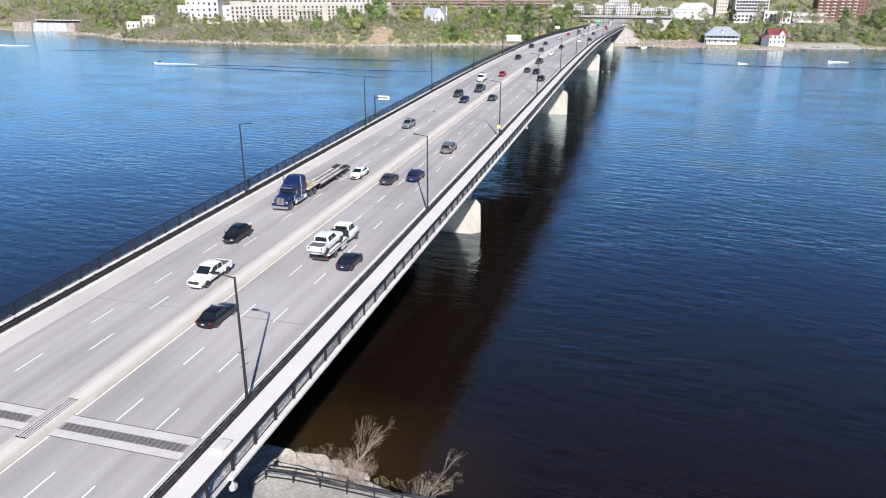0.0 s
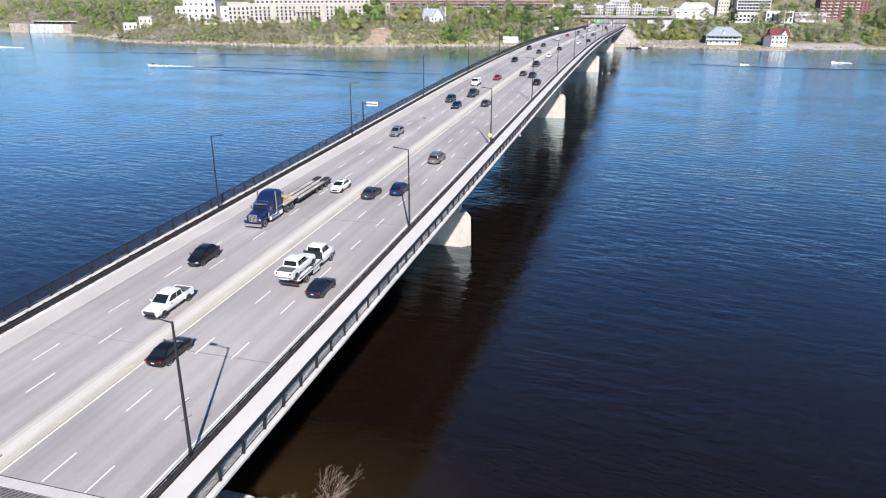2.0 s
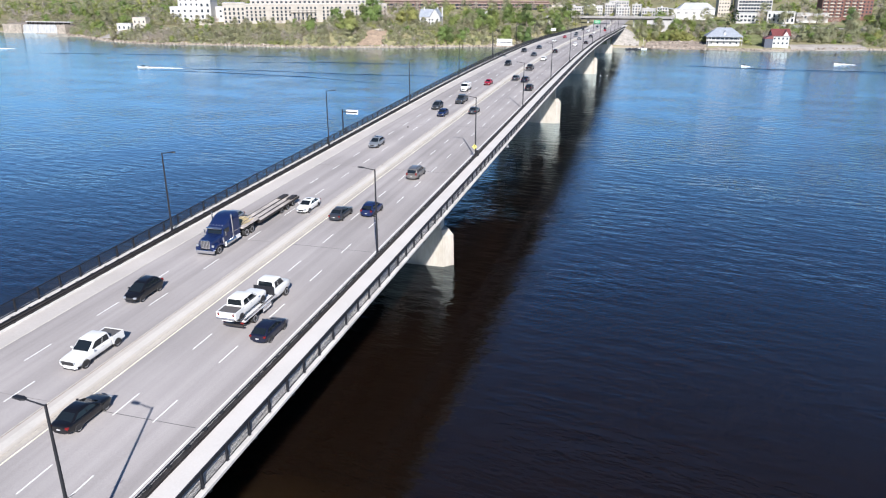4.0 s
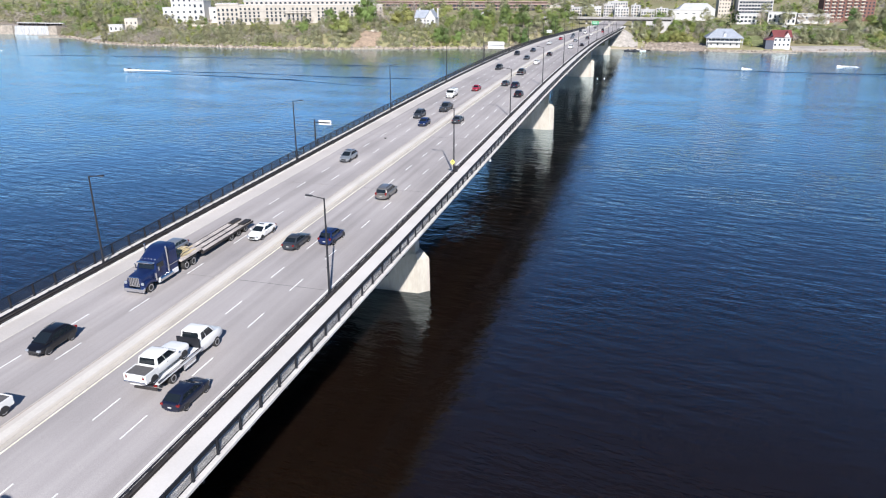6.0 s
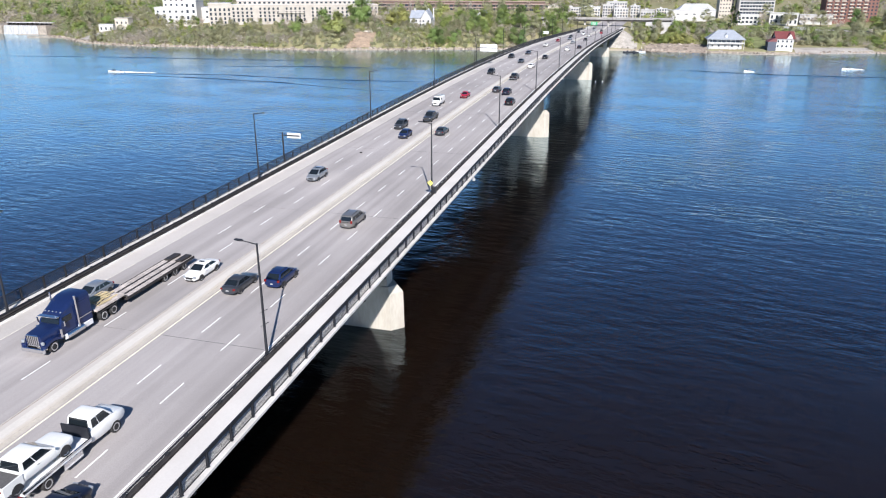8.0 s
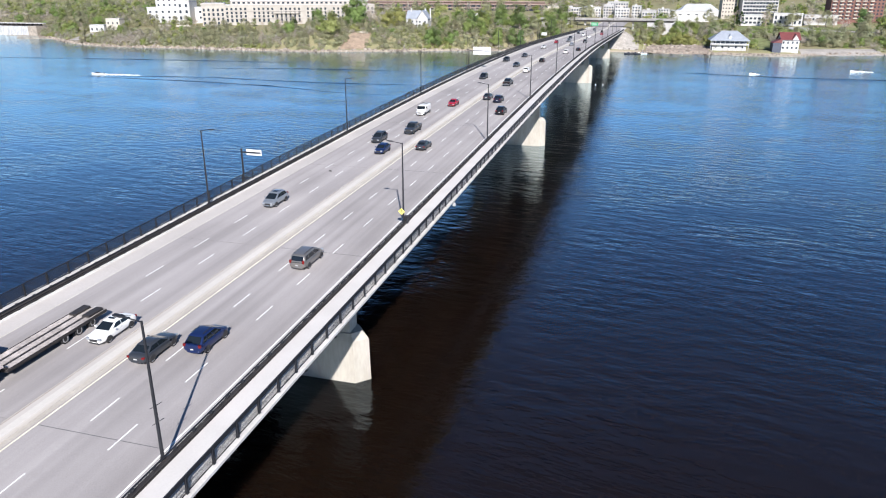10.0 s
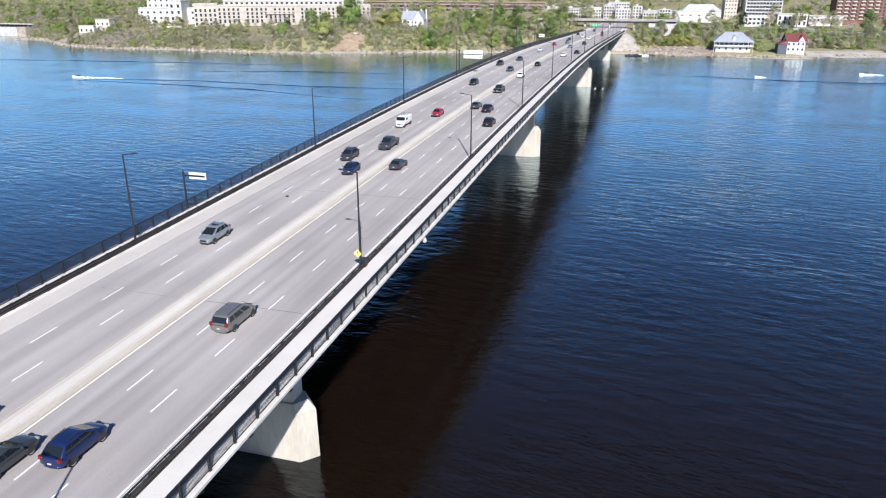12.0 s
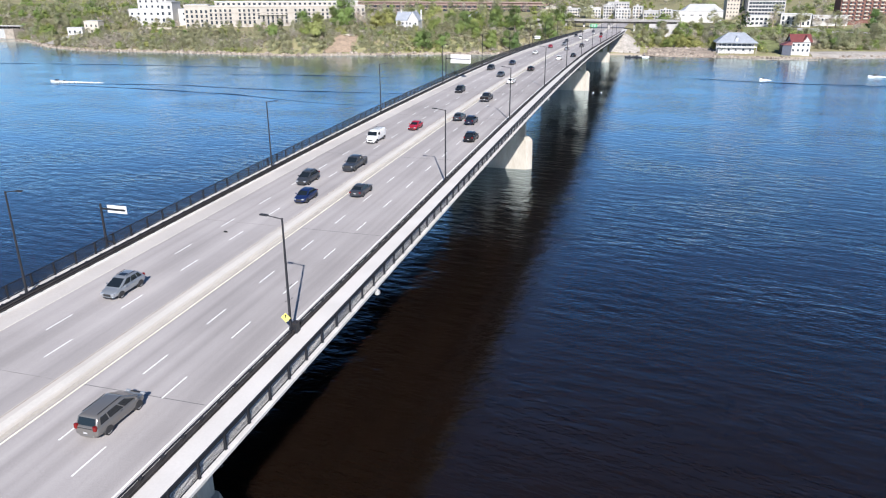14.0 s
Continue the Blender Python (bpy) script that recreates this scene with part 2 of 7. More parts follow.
# ---- mesh helpers ----
class Geo:
    """Collects vertices and faces for one mesh."""

    def __init__(self):
        self.v, self.f, self.mi = [], [], []

    def add(self, verts, faces, mi=0):
        o = len(self.v)
        self.v += [tuple(p) for p in verts]
        self.f += [tuple(i + o for i in fc) for fc in faces]
        self.mi += [mi] * len(faces)
        return self

    def box(self, x0, x1, y0, y1, z0, z1, mi=0):
        return self.add([(x0, y0, z0), (x1, y0, z0), (x1, y1, z0), (x0, y1, z0), (x0, y0, z1), (x1, y0, z1), (x1, y1, z1), (x0, y1, z1)],
                        [(0, 3, 2, 1), (4, 5, 6, 7), (0, 1, 5, 4), (1, 2, 6, 5), (2, 3, 7, 6), (3, 0, 4, 7)], mi)

    def bevel_box(self, x0, x1, y0, y1, z0, z1, b=0.03, mi=0):
        """A box whose upright and top edges are chamfered."""
        rings = []
        for z, i in ((z0, 0), (z1 - b, 0), (z1, b)):
            rings.append([(x0 + i + b, y0 + i, z), (x1 - i - b, y0 + i, z), (x1 - i, y0 + i + b, z), (x1 - i, y1 - i - b, z),
                          (x1 - i - b, y1 - i, z), (x0 + i + b, y1 - i, z), (x0 + i, y1 - i - b, z), (x0 + i, y0 + i + b, z)])
        return self.loft(rings, mi)

    def loft(self, rings, mi=0, caps=True):
        n = len(rings[0])
        faces = []
        for k in range(len(rings) - 1):
            for i in range(n):
                j = (i + 1) % n
                faces.append((k * n + i, k * n + j, (k + 1) * n + j, (k + 1) * n + i))
        if caps:
            faces.append(tuple(reversed(range(n))))
            faces.append(tuple(range((len(rings) - 1) * n, len(rings) * n)))
        return self.add([p for r in rings for p in r], faces, mi)

    def tube(self, p0, p1, r0, r1=None, n=8, mi=0):
        r1 = r0 if r1 is None else r1
        p0, p1 = Vector(p0), Vector(p1)
        q = (p1 - p0).to_track_quat("Z", "Y")
        rings = [[p + q @ Vector((math.cos(2 * math.pi * i / n) * r, math.sin(2 * math.pi * i / n) * r, 0)) for i in range(n)] for p, r in ((p0, r0), (p1, r1))]
        return self.loft(rings, mi)

    def data(self, name, mats, smooth=False):
        me = bpy.data.meshes.new(name)
        me.from_pydata(self.v, [], self.f)
        for m in (mats if isinstance(mats, (list, tuple)) else [mats]):
            me.materials.append(m)
        if any(self.mi):
            me.polygons.foreach_set("material_index", self.mi)
        if smooth:
            me.shade_smooth()
            me.set_sharp_from_angle(angle=radians(40))
        me.update()
        return me

    def thing(self, name, mats, smooth=False):
        return new(name, self.data(name, mats, smooth))

    def part(self, name, mats, parent, label="", smooth=False):
        return child(name, self.data(name, mats, smooth), parent, label)


def child(name, data, parent, label="", m=None):
    ob = new(name, data)
    ob.parent = parent
    if m is not None:
        ob.matrix_basis = m
    if label:
        tagged(ob, label)
    return ob


def empty(name, x=0, y=0, z=0, rz=0):
    ob = new(name)
    ob.matrix_basis = pose(x, y, z, 0, 0, rz)
    return ob


# ---- the bridge's line ----
GRADE_IN, GRADE_OUT, CREST_A, CREST_B = 0.030, -0.022, 210.0, 470.0


def road_z(y):
    """Height of the carriageway: a steady climb, a crest curve, a steady fall, level on the far land."""
    z = 16.62 + GRADE_IN * (min(y, CREST_A) - 155.36)
    if y > CREST_A:
        s = min(y, CREST_B) - CREST_A
        z += GRADE_IN * s + 0.5 * (GRADE_OUT - GRADE_IN) / (CREST_B - CREST_A) * s * s
    if y > CREST_B:
        z += GRADE_OUT * (min(y, 705.0) - CREST_B)
    return z


def road_tilt(y):
    return math.degrees(math.atan((road_z(y + 1) - road_z(y - 1)) / 2))


def sweep(geo, section, y0, y1, step=6.0, mi=0):
    """A closed section of (x, height over the road) swept along the bridge."""
    n = max(1, int(round((y1 - y0) / step)))
    rings = []
    for k in range(n + 1):
        y = y0 + (y1 - y0) * k / n
        z = road_z(y)
        rings.append([(x, y, z + h) for x, h in section])
    return geo.loft(rings, mi)


def rect(x0, x1, h0, h1):
    return [(x0, h0), (x1, h0), (x1, h1), (x0, h1)]


Y_NEAR, Y_FAR = 61.7, 688.0     # the deck's joints with the land
Y_START, Y_END = -60.0, 900.0   # the road's ends

# ---- water and land ----
water_geo = Geo()
water_geo.add([(-4000, -1500, 0), (4000, -1500, 0), (4000, 4000, 0), (-4000, 4000, 0)], [(0, 1, 2, 3)])
tagged(water_geo.thing("water", WATER), "dark peat-brown river water with blue wind ripples", "river", kind="structure")


def lerp_table(table, x):
    for (a, va), (b, vb) in zip(table, table[1:]):
        if x <= b:
            u = max(0.0, (x - a) / (b - a))
            return va + (vb - va) * u
    return table[-1][1]


SHORE = [(-2500, 900), (-760, 745), (-640, 702), (-566, 701), (-548, 683), (-518, 668), (-472, 634), (-446, 617), (-400, 598), (-209, 596), (-130, 630), (-60, 655), (16, 667), (84, 664), (140, 668), (193, 692), (320, 700), (2500, 800)]


def shore_y(x):
    return lerp_table(SHORE, x) + 3.0 * noise.noise((x * 0.03, 3.1, 0)) + 1.2 * noise.noise((x * 0.15, 7.7, 0))


LEFT_RISE = [(-60, -4), (0, -0.25), (3, 0.7), (9, 1.9), (24, 4.2), (50, 7.0), (110, 10.0), (300, 16), (800, 26), (3400, 40)]
CLIFF_RISE = [(-60, -4), (0, -0.25), (3, 0.7), (8, 2.2), (22, 8.5), (34, 12.0), (60, 14.0), (300, 19), (800, 27), (3400, 40)]
RIGHT_RISE = [(-60, -4), (0, -0.25), (3, 0.8), (10, 1.8), (30, 3.0), (90, 6.5), (240, 11), (500, 20), (900, 27), (3400, 40)]


def land_z(x, y):
    """Height of the far bank: a scarp west of the bridge, a gentle slope east of it, an embankment under the road."""
    s = y - shore_y(x)
    u = min(1.0, max(0.0, (x + 10) / 40.0))
    c = min(1.0, max(0.0, (x + 262) / 30.0))
    z = (lerp_table(LEFT_RISE, s) * (1 - c) + lerp_table(CLIFF_RISE, s) * c) * (1 - u) + lerp_table(RIGHT_RISE, s) * u
    if s > 4:
        z += 0.8 * noise.noise((x * 0.03, y * 0.03, 1.7)) + 0.4 * noise.noise((x * 0.12, y * 0.12, 4.2))
    # embankment
    if y > 640:
        away = max(0.0, abs(x) - 17.5)
        ramp = min(1.0, max(0.0, (y - 668) / 22.0))
        top = road_z(y) - 0.35
        hill = top - away * 0.55
        if s > 0:
            z = max(z, (1 - ramp) * z + ramp * hill) if away > 0 else (z + (top - z) * ramp)
    return z


def land_material():
    m = material("bank_soil_and_grass", (0.25, 0.25, 0.13), 0.95, 0, 0.30, 0.8, 0.75, 0.06, 0.4, stain_colour=(0.26, 0.21, 0.14), spec=0.1)
    nt = m.node_tree
    b = nt.nodes["Principled BSDF"]
    src = b.inputs["Base Color"].links[0].from_socket
    tc = nt.nodes.new("ShaderNodeTexCoord")
    sep = nt.nodes.new("ShaderNodeSeparateXYZ")
    nt.links.new(tc.outputs["Object"], sep.inputs[0])
    mr = nt.nodes.new("ShaderNodeMapRange")      # bare pale shingle along the water's edge
    mr.inputs["From Min"].default_value, mr.inputs["From Max"].default_value = 0.7, 1.5
    mr.inputs["To Min"].default_value, mr.inputs["To Max"].default_value = 1.0, 0.0
    nt.links.new(sep.outputs["Z"], mr.inputs[0])
    mx = nt.nodes.new("ShaderNodeMix")
    mx.data_type = "RGBA"
    mx.inputs[7].default_value = (0.33, 0.285, 0.235, 1)
    nt.links.new(src, mx.inputs[6])
    nt.links.new(mr.outputs[0], mx.inputs[0])
    nt.links.new(mx.outputs[2], b.inputs["Base Color"])
    return m


LAND = land_material()
land = Geo()
xs = [-3400, -2600, -2000, -1500, -1200, -1000, -900] + list(np.arange(-840, 420, 6.0)) + [440, 480, 540, 620, 720, 850, 1000, 1300, 1700, 2300, 3400]
offs = [-40, -12, -5, -2, 0, 1.5, 3, 5, 8, 12, 16, 20, 24, 30, 36, 44, 52, 62, 74, 88, 105, 125, 150, 180, 220, 280, 360, 480, 650, 900, 1300, 2000, 3200]
nv = len(offs)
verts = []
for x in xs:
    y0 = shore_y(x)
    for o in offs:
        y = y0 + o
        verts.append((x, y, land_z(x, y)))
land.add(verts, [(i * nv + j, (i + 1) * nv + j, (i + 1) * nv + j + 1, i * nv + j + 1) for i in range(len(xs) - 1) for j in range(nv - 1)])
tagged(land.thing("ground", LAND, True), "grassy far river bank with a bare shingle edge", "river bank", kind="structure")

# near bank: walkway shelf, slope behind it
NEAR_GROUND = material("near_bank_gravel", (0.36, 0.345, 0.32), 0.95, 0, 0.2, 3.0, 0.25, 0.3, 0.4, spec=0.1)
near = Geo()
nx = [-600, -300, -120, -60, -30, -10, 0, 6, 12, 18, 24, 30, 40, 60, 120, 300, 600]
ny = [(78.5, -2.0), (76.6, 0.2), (75.3, 1.7), (74.2, 2.35), (73, 2.4), (66, 2.5), (60, 2.6), (52, 5.0), (40, 9.5), (20, 11.0), (-60, 11.3), (-1200, 14)]
verts = [(x, y + (1.2 * noise.noise((x * 0.2, 0.5, 0)) if k < 4 else 0), z) for x in nx for k, (y, z) in enumerate(ny)]
nn = len(ny)
near.add(verts, [(i * nn + j, i * nn + j + 1, (i + 1) * nn + j + 1, (i + 1) * nn + j) for i in range(len(nx) - 1) for j in range(nn - 1)])
tagged(near.thing("ground", NEAR_GROUND), "pale gravel path on the near river bank", "river bank", kind="structure")

# unseen hillside behind the camera, added to block low sky light and bounce
UNSEEN_HILL = material("sky_blocking_hillside", (0.10, 0.105, 0.06), 0.95, 0, 0.35, 0.4, 0.5, 0.03, 0.3, stain_colour=(0.17, 0.14, 0.10), spec=0.1)
hill = Geo()
hx = [-2600, -1400, -700, -350, -150, 0, 150, 350, 700, 1400, 2600]
hy = [(-50, 10.0), (-90, 16), (-160, 38), (-260, 56), (-420, 70), (-1200, 80)]
hill.add([(x, y + 25 * noise.noise((x * 0.004, 1.1, 0)), z + (5 * noise.noise((x * 0.01, y * 0.01, 0)) if k else 0)) for x in hx for k, (y, z) in enumerate(hy)],
         [(i * 6 + j, i * 6 + j + 1, (i + 1) * 6 + j + 1, (i + 1) * 6 + j) for i in range(len(hx) - 1) for j in range(5)])
tagged(hill.thing("ground", UNSEEN_HILL, True), "unseen scrub-coloured hillside added to block low sky light", "river bank", kind="structure")

# ---- road ----
road = Geo()
sweep(road, rect(-10.9, -0.12, -0.35, 0.0), Y_START, Y_END)
sweep(road, rect(2.12, 13.25, -0.35, 0.0), Y_START, Y_END)
road_ob = tagged(road.thing("road", ASPHALT), "pale worn asphalt carriageway of six lanes with wheel-track streaks", "road", kind="structure")
g = Geo()
sweep(g, rect(-13.25, -10.9, -0.35, 0.004), Y_START, Y_END)
g.part("shoulder", SHOULDER, road_ob, "pale concrete shoulder")
g = Geo()
sweep(g, [(0.0, -0.3), (1.56, -0.3), (1.6, 0.02), (1.53, 0.2), (1.45, 0.235), (0.12, 0.235), (0.04, 0.2), (0.0, 0.02)], Y_START, Y_END)
g.part("median", MEDIAN_CONCRETE, road_ob, "raised pale concrete median kerb")

g = Geo()
sweep(g, rect(0.70, 1.44, 0.15, 0.243), Y_START, Y_END)
g.part("median_cap", material("pale_median_cap", (0.565, 0.535, 0.495), 0.88, 0, 0.05, 5.0, 0.08, 0.2, 0.1), road_ob, "newer pale concrete strip along the median top")
g = Geo()
sweep(g, rect(0.13, 0.19, 0.1, 0.240), Y_START, Y_END)
g.part("median_seam", material("reddish_joint_filler", (0.26, 0.19, 0.16), 0.9, 0, 0.2, 5.0), road_ob, "thin reddish seam along the median")
for x0, x1 in ((-0.12, -0.01), (1.61, 2.12)):
    g = Geo()
    sweep(g, rect(x0, x1, -0.3, 0.006), Y_START, Y_END)
    g.part("gutter", GUTTER, road_ob, "beige concrete gutter strip")
DASH = Geo().box(-0.065, 0.065, -1.53, 1.53, 0.0, 0.008).data("lane_dash", WHITE_PAINT)
for x, table in ((-7.2, [(-8, 5.4), (0, 77.4), (1, 86.8), (2, 95.7), (3, 103.9), (5, 123.5), (6, 132.1), (7, 142.6), (8, 151.3), (9, 160.2), (75, 763.4)]),
                 (-3.74, [(-8, 1.0), (0, 73.1), (1, 81.3), (2, 90.0), (3, 98.9), (6, 127.6), (7, 137.3), (8, 147.0), (9, 156.3), (75, 759.5)]),
                 (5.74, [(-7, 1.7), (0, 64.75), (1, 73.0), (2, 82.0), (3, 92.3), (4, 101.5), (5, 110.4), (6, 119.4), (7, 128.1), (8, 138.6), (9, 147.6), (11, 164.8), (76, 759.0)]),
                 (9.26, [(-7, 1.2), (0, 64.3), (1, 72.8), (2, 82.0), (3, 90.9), (4, 99.7), (5, 108.5), (6, 116.9), (7, 125.7), (8, 136.65), (9, 144.8), (10, 153.7), (11, 163.1), (76, 757.0)])):
    for k in range(table[0][0], table[-1][0]):
        y = lerp_table(table, k)
        if not (59.2 < y < 64.2):
            child("lane_dash", DASH, road_ob, m=pose(x + 0.02 * noise.noise((x, y * 0.37, 0)), y, road_z(y), road_tilt(y)))
GUTTER_PALE = material("faded_cream_road_paint", (0.60, 0.57, 0.50), 0.8, 0, 0.15, 6.0, 0.2, 0.5)
for x0, x1, mat, name in ((-0.27, -0.17, GUTTER_PALE, "edge_line"), (2.25, 2.40, YELLOW_PAINT, "edge_line"), (12.98, 13.14, WHITE_PAINT, "edge_line"), (-10.97, -10.88, GUTTER_PALE, "edge_line")):
    for a, b in ((Y_START, 60.4), (63.0, 760.0)):
        g = Geo()
        sweep(g, rect(x0, x1, 0.0, 0.012), a, b)
        g.part(name, mat, road_ob, "pale yellow edge line" if mat is YELLOW_PAINT else "faded pale edge line")

# expansion joint: concrete headers, recessed steel bars
HEADER = material("joint_header_concrete", (0.50, 0.47, 0.46), 0.9, 0, 0.08, 8.0, 0.1, 1.0)
for x0, x1 in ((-10.8, -0.15), (2.15, 12.9)):
    for a, b in ((60.45, 61.25), (62.1, 62.95)):
        g = Geo()
        sweep(g, rect(x0, x1, 0.0, 0.010), a, b, 1)
        g.part("joint_header", HEADER, road_ob, "pale concrete joint header")
    for a in (60.41, 62.96):
        g = Geo()
        sweep(g, rect(x0, x1, 0.0, 0.011), a, a + 0.05, 1)
        g.part("joint_seal", BLACK, road_ob, "thin dark seal")
    xa, xb = (x0, x1 - 0.6) if x0 < 0 else (x0 + 0.25, x1 - 0.3)
    g = Geo()
    sweep(g, rect(xa, xb, 0.0, 0.012), 61.25, 62.1, 1)
    g.part("joint_gap", BLACK, road_ob, "dark joint gap")
    for k in range(7):
        g = Geo()
        sweep(g, rect(xa, xb, 0.0, 0.03), 61.29 + k * 0.118, 61.335 + k * 0.118, 1)
        g.part("joint_bar", material("joint_bar_steel", (0.34, 0.31, 0.30), 0.5, 0.4, 0.2, 9.0) if k == 0 and x0 < 0 else bpy.data.materials["joint_bar_steel"], road_ob)
# long median cover over the joint
g = Geo()
for k in range(4):
    sweep(g, rect(0.42 + k * 0.24, 0.54 + k * 0.24, 0.235, 0.285), 59.5, 64.4, 1)
g.part("median_cover", HEADER, road_ob, "ribbed cover strips over the median joint")
g = Geo()
sweep(g, rect(0.34, 1.3, 0.235, 0.249), 59.4, 64.5, 1)
g.part("median_gap", STEEL_BROWN, road_ob, "dark slots in the median cover")
# thin saw-cut joints across the deck
SEAL = material("joint_sealant", (0.12, 0.12, 0.125), 0.8)
WORN_SEAL = material("worn_joint_sealant", (0.24, 0.225, 0.22), 0.85, 0, 0.3, 2.0, 0.3, 0.4)
for y in list(80.7 + 35.75 * np.arange(17)):
    for x0, x1 in ((-10.8, -0.15), (2.4, 12.8)):
        g = Geo()
        sweep(g, rect(x0, x1, 0.0, 0.007), y, y + 0.06, 1)
        g.part("deck_joint", WORN_SEAL if x0 < 0 else SEAL, road_ob)

# ---- bridge ----
bridge = empty("bridge")
tagged(bridge, "long concrete and steel girder road bridge over a river", "bridge")


def bridge_sweep(name, section, mat, label="", a=Y_NEAR - 2, b=Y_FAR + 4, step=6.0):
    g = Geo()
    sweep(g, section, a, b, step)
    return g.part(name, mat, bridge, label)


bridge_sweep("sidewalk", [(13.25, -0.35), (17.1, -0.35), (17.1, 0.22), (14.35, 0.25), (14.33, 0.22), (13.52, 0.22), (13.45, 0.18), (13.42, 0.0), (13.25, 0.0)], WALK_CONCRETE, "pale concrete sidewalk with a kerb", Y_START, Y_END - 150)
bridge_sweep("edge_beam", [(16.9, -0.5), (17.25, -0.14), (17.53, -0.07), (17.55, 0.16), (17.5, 0.21), (17.1, 0.23)], CONCRETE, "white concrete edge beam")
bridge_sweep("upstand", [(16.78, 0.2), (17.12, 0.2), (17.10, 0.26), (16.88, 0.70), (16.85, 0.74), (16.80, 0.74), (16.78, 0.70)], CONCRETE, "white concrete upstand behind the fence")
bridge_sweep("edge_kerb", [(-13.25, -0.35), (-13.25, 0.004), (-13.32, 0.16), (-13.38, 0.2), (-14.2, 0.2), (-14.2, 0.28), (-15.55, 0.26), (-15.62, 0.2), (-15.6, -0.6), (-14.5, -0.75)][::-1], CONCRETE, "white concrete kerb under the fence", Y_START, Y_END - 150)
# concrete with the shade under the deck put into its base colour
SOFFIT = material("shade_darkened_soffit", (0.15, 0.14, 0.13), 0.9, 0, 0.1, 3.0, 0.3, 0.3)
bridge_sweep("deck_slab", [(-14.6, -0.6), (16.2, -0.6), (16.6, -0.36), (-14.9, -0.36)], SOFFIT, "mottled concrete deck slab, darkened for the shade beneath")
for x in (-9.0, 1.4, 11.8):
    g = Geo()
    rings = []
    for k in range(107):
        y = Y_NEAR + (Y_FAR - Y_NEAR) * k / 106
        z = road_z(y)
        d = 3.7
        rings.append([(x - 1.6, y, z - d), (x + 1.6, y, z - d), (x + 2.3, y, z - 0.6), (x - 2.3, y, z - 0.6)])
    g.loft(rings)
    g.part("girder", GIRDER_STEEL, bridge, "dark steel box girder")
BRACKET = Geo().loft([[(14.1, -0.12, -2.4), (14.1, 0.12, -2.4), (14.1, 0.12, -0.62), (14.1, -0.12, -0.62)], [(17.0, -0.12, -0.95), (17.0, 0.12, -0.95), (17.0, 0.12, -0.62), (17.0, -0.12, -0.62)]]).data("bracket", GIRDER_STEEL)
for k in range(105):
    y = 64 + k * 5.97
    child("bracket", BRACKET, bridge, m=pose(0, y, road_z(y), road_tilt(y)))


def pier(y, top):
    """A wall pier with pointed ends, its end tops sloped down, carrying bearing blocks."""
    h = 1.55
    g = Geo()

    def ring(z, xa, xb, hh, nose):
        return [(xa + nose, y - hh, z), (xb - nose, y - hh, z), (xb, y, z), (xb - nose, y + hh, z), (xa + nose, y + hh, z), (xa, y, z)]

    xa, xb = -9.9, 12.75
    g.loft([ring(-4, xa - 0.2, xb + 0.15, h + 0.1, 1.5), ring(0.2, xa, xb, h, 1.45), ring(top - 0.95, xa + 0.15, xb - 0.12, h - 0.03, 1.42), ring(top, xa + 0.9, xb - 0.95, h - 0.22, 0.95)])
    p = g.part("pier", PIER_CONCRETE, bridge, "pale concrete wall pier with a pointed cutwater")
    for x in (-9.0 + 1.2, 1.4, 9.4):
        b = Geo()
        b.bevel_box(x - 1.3, x + 1.3, y - 1.1, y + 1.1, top - 0.02, road_z(y) - 3.6, 0.06)
        b.part("bearing_block", PIER_CONCRETE, p, "pale concrete bearing block")
    return p


for y, top in ((153.75, 6.45), (299.0, 8.5), (463.0, 9.0), (610.0, 6.5)):
    pier(y, top)
g = Geo()
g.box(-13.5, 14.5, 56.0, 61.4, -1, road_z(58) - 3.9)
g.box(-15.3, 17.0, 40.0, 57.5, -1, road_z(50) - 0.6)
g.part("abutment", PIER_CONCRETE, bridge, "concrete near abutment")
g = Geo()
g.box(-15.3, 17.0, 686.5, 700.0, -1, road_z(700) - 0.62)
g.part("abutment", GUTTER, bridge, "stained concrete far abutment")
g = Geo()
GREY_PAINT = material("grey_painted_housing", (0.36, 0.36, 0.36), 0.6, 0, 0.1, 6.0)
for k, y in enumerate((59.5, 174.0, 289.0)):
    z = road_z(y)
    g = Geo()
    g.bevel_box(17.45, 17.85, y - 0.3, y + 0.3, z - 0.5, z - 0.15, 0.1)
    g.tube((17.65, y, z - 0.15), (17.65, y, z + 0.04), 0.12, 0.08)
    g.part("light_housing", GREY_PAINT, bridge, "white navigation light housing", True)

# ---- outer fences ----
BAY = 2.92
fence_post = Geo().bevel_box(-0.08, 0.08, -0.09, 0.09, 0.0, 1.32, 0.01).box(-0.11, 0.11, -0.12, 0.12, 0.0, 0.03).data("post", STEEL_DARK)


def fence_panel(name, thick, rail_h, n=26):
    g = Geo()
    for i in range(n):
        y = 0.08 + (BAY - 0.16) * (i + 0.5) / n
        g.box(-0.003, 0.003, y - thick / 2, y + thick / 2, 0.12, rail_h - 0.05)
    g.box(-0.025, 0.025, 0.06, BAY - 0.06, 0.08, 0.13)
    return g.data(name, STEEL_DARK)


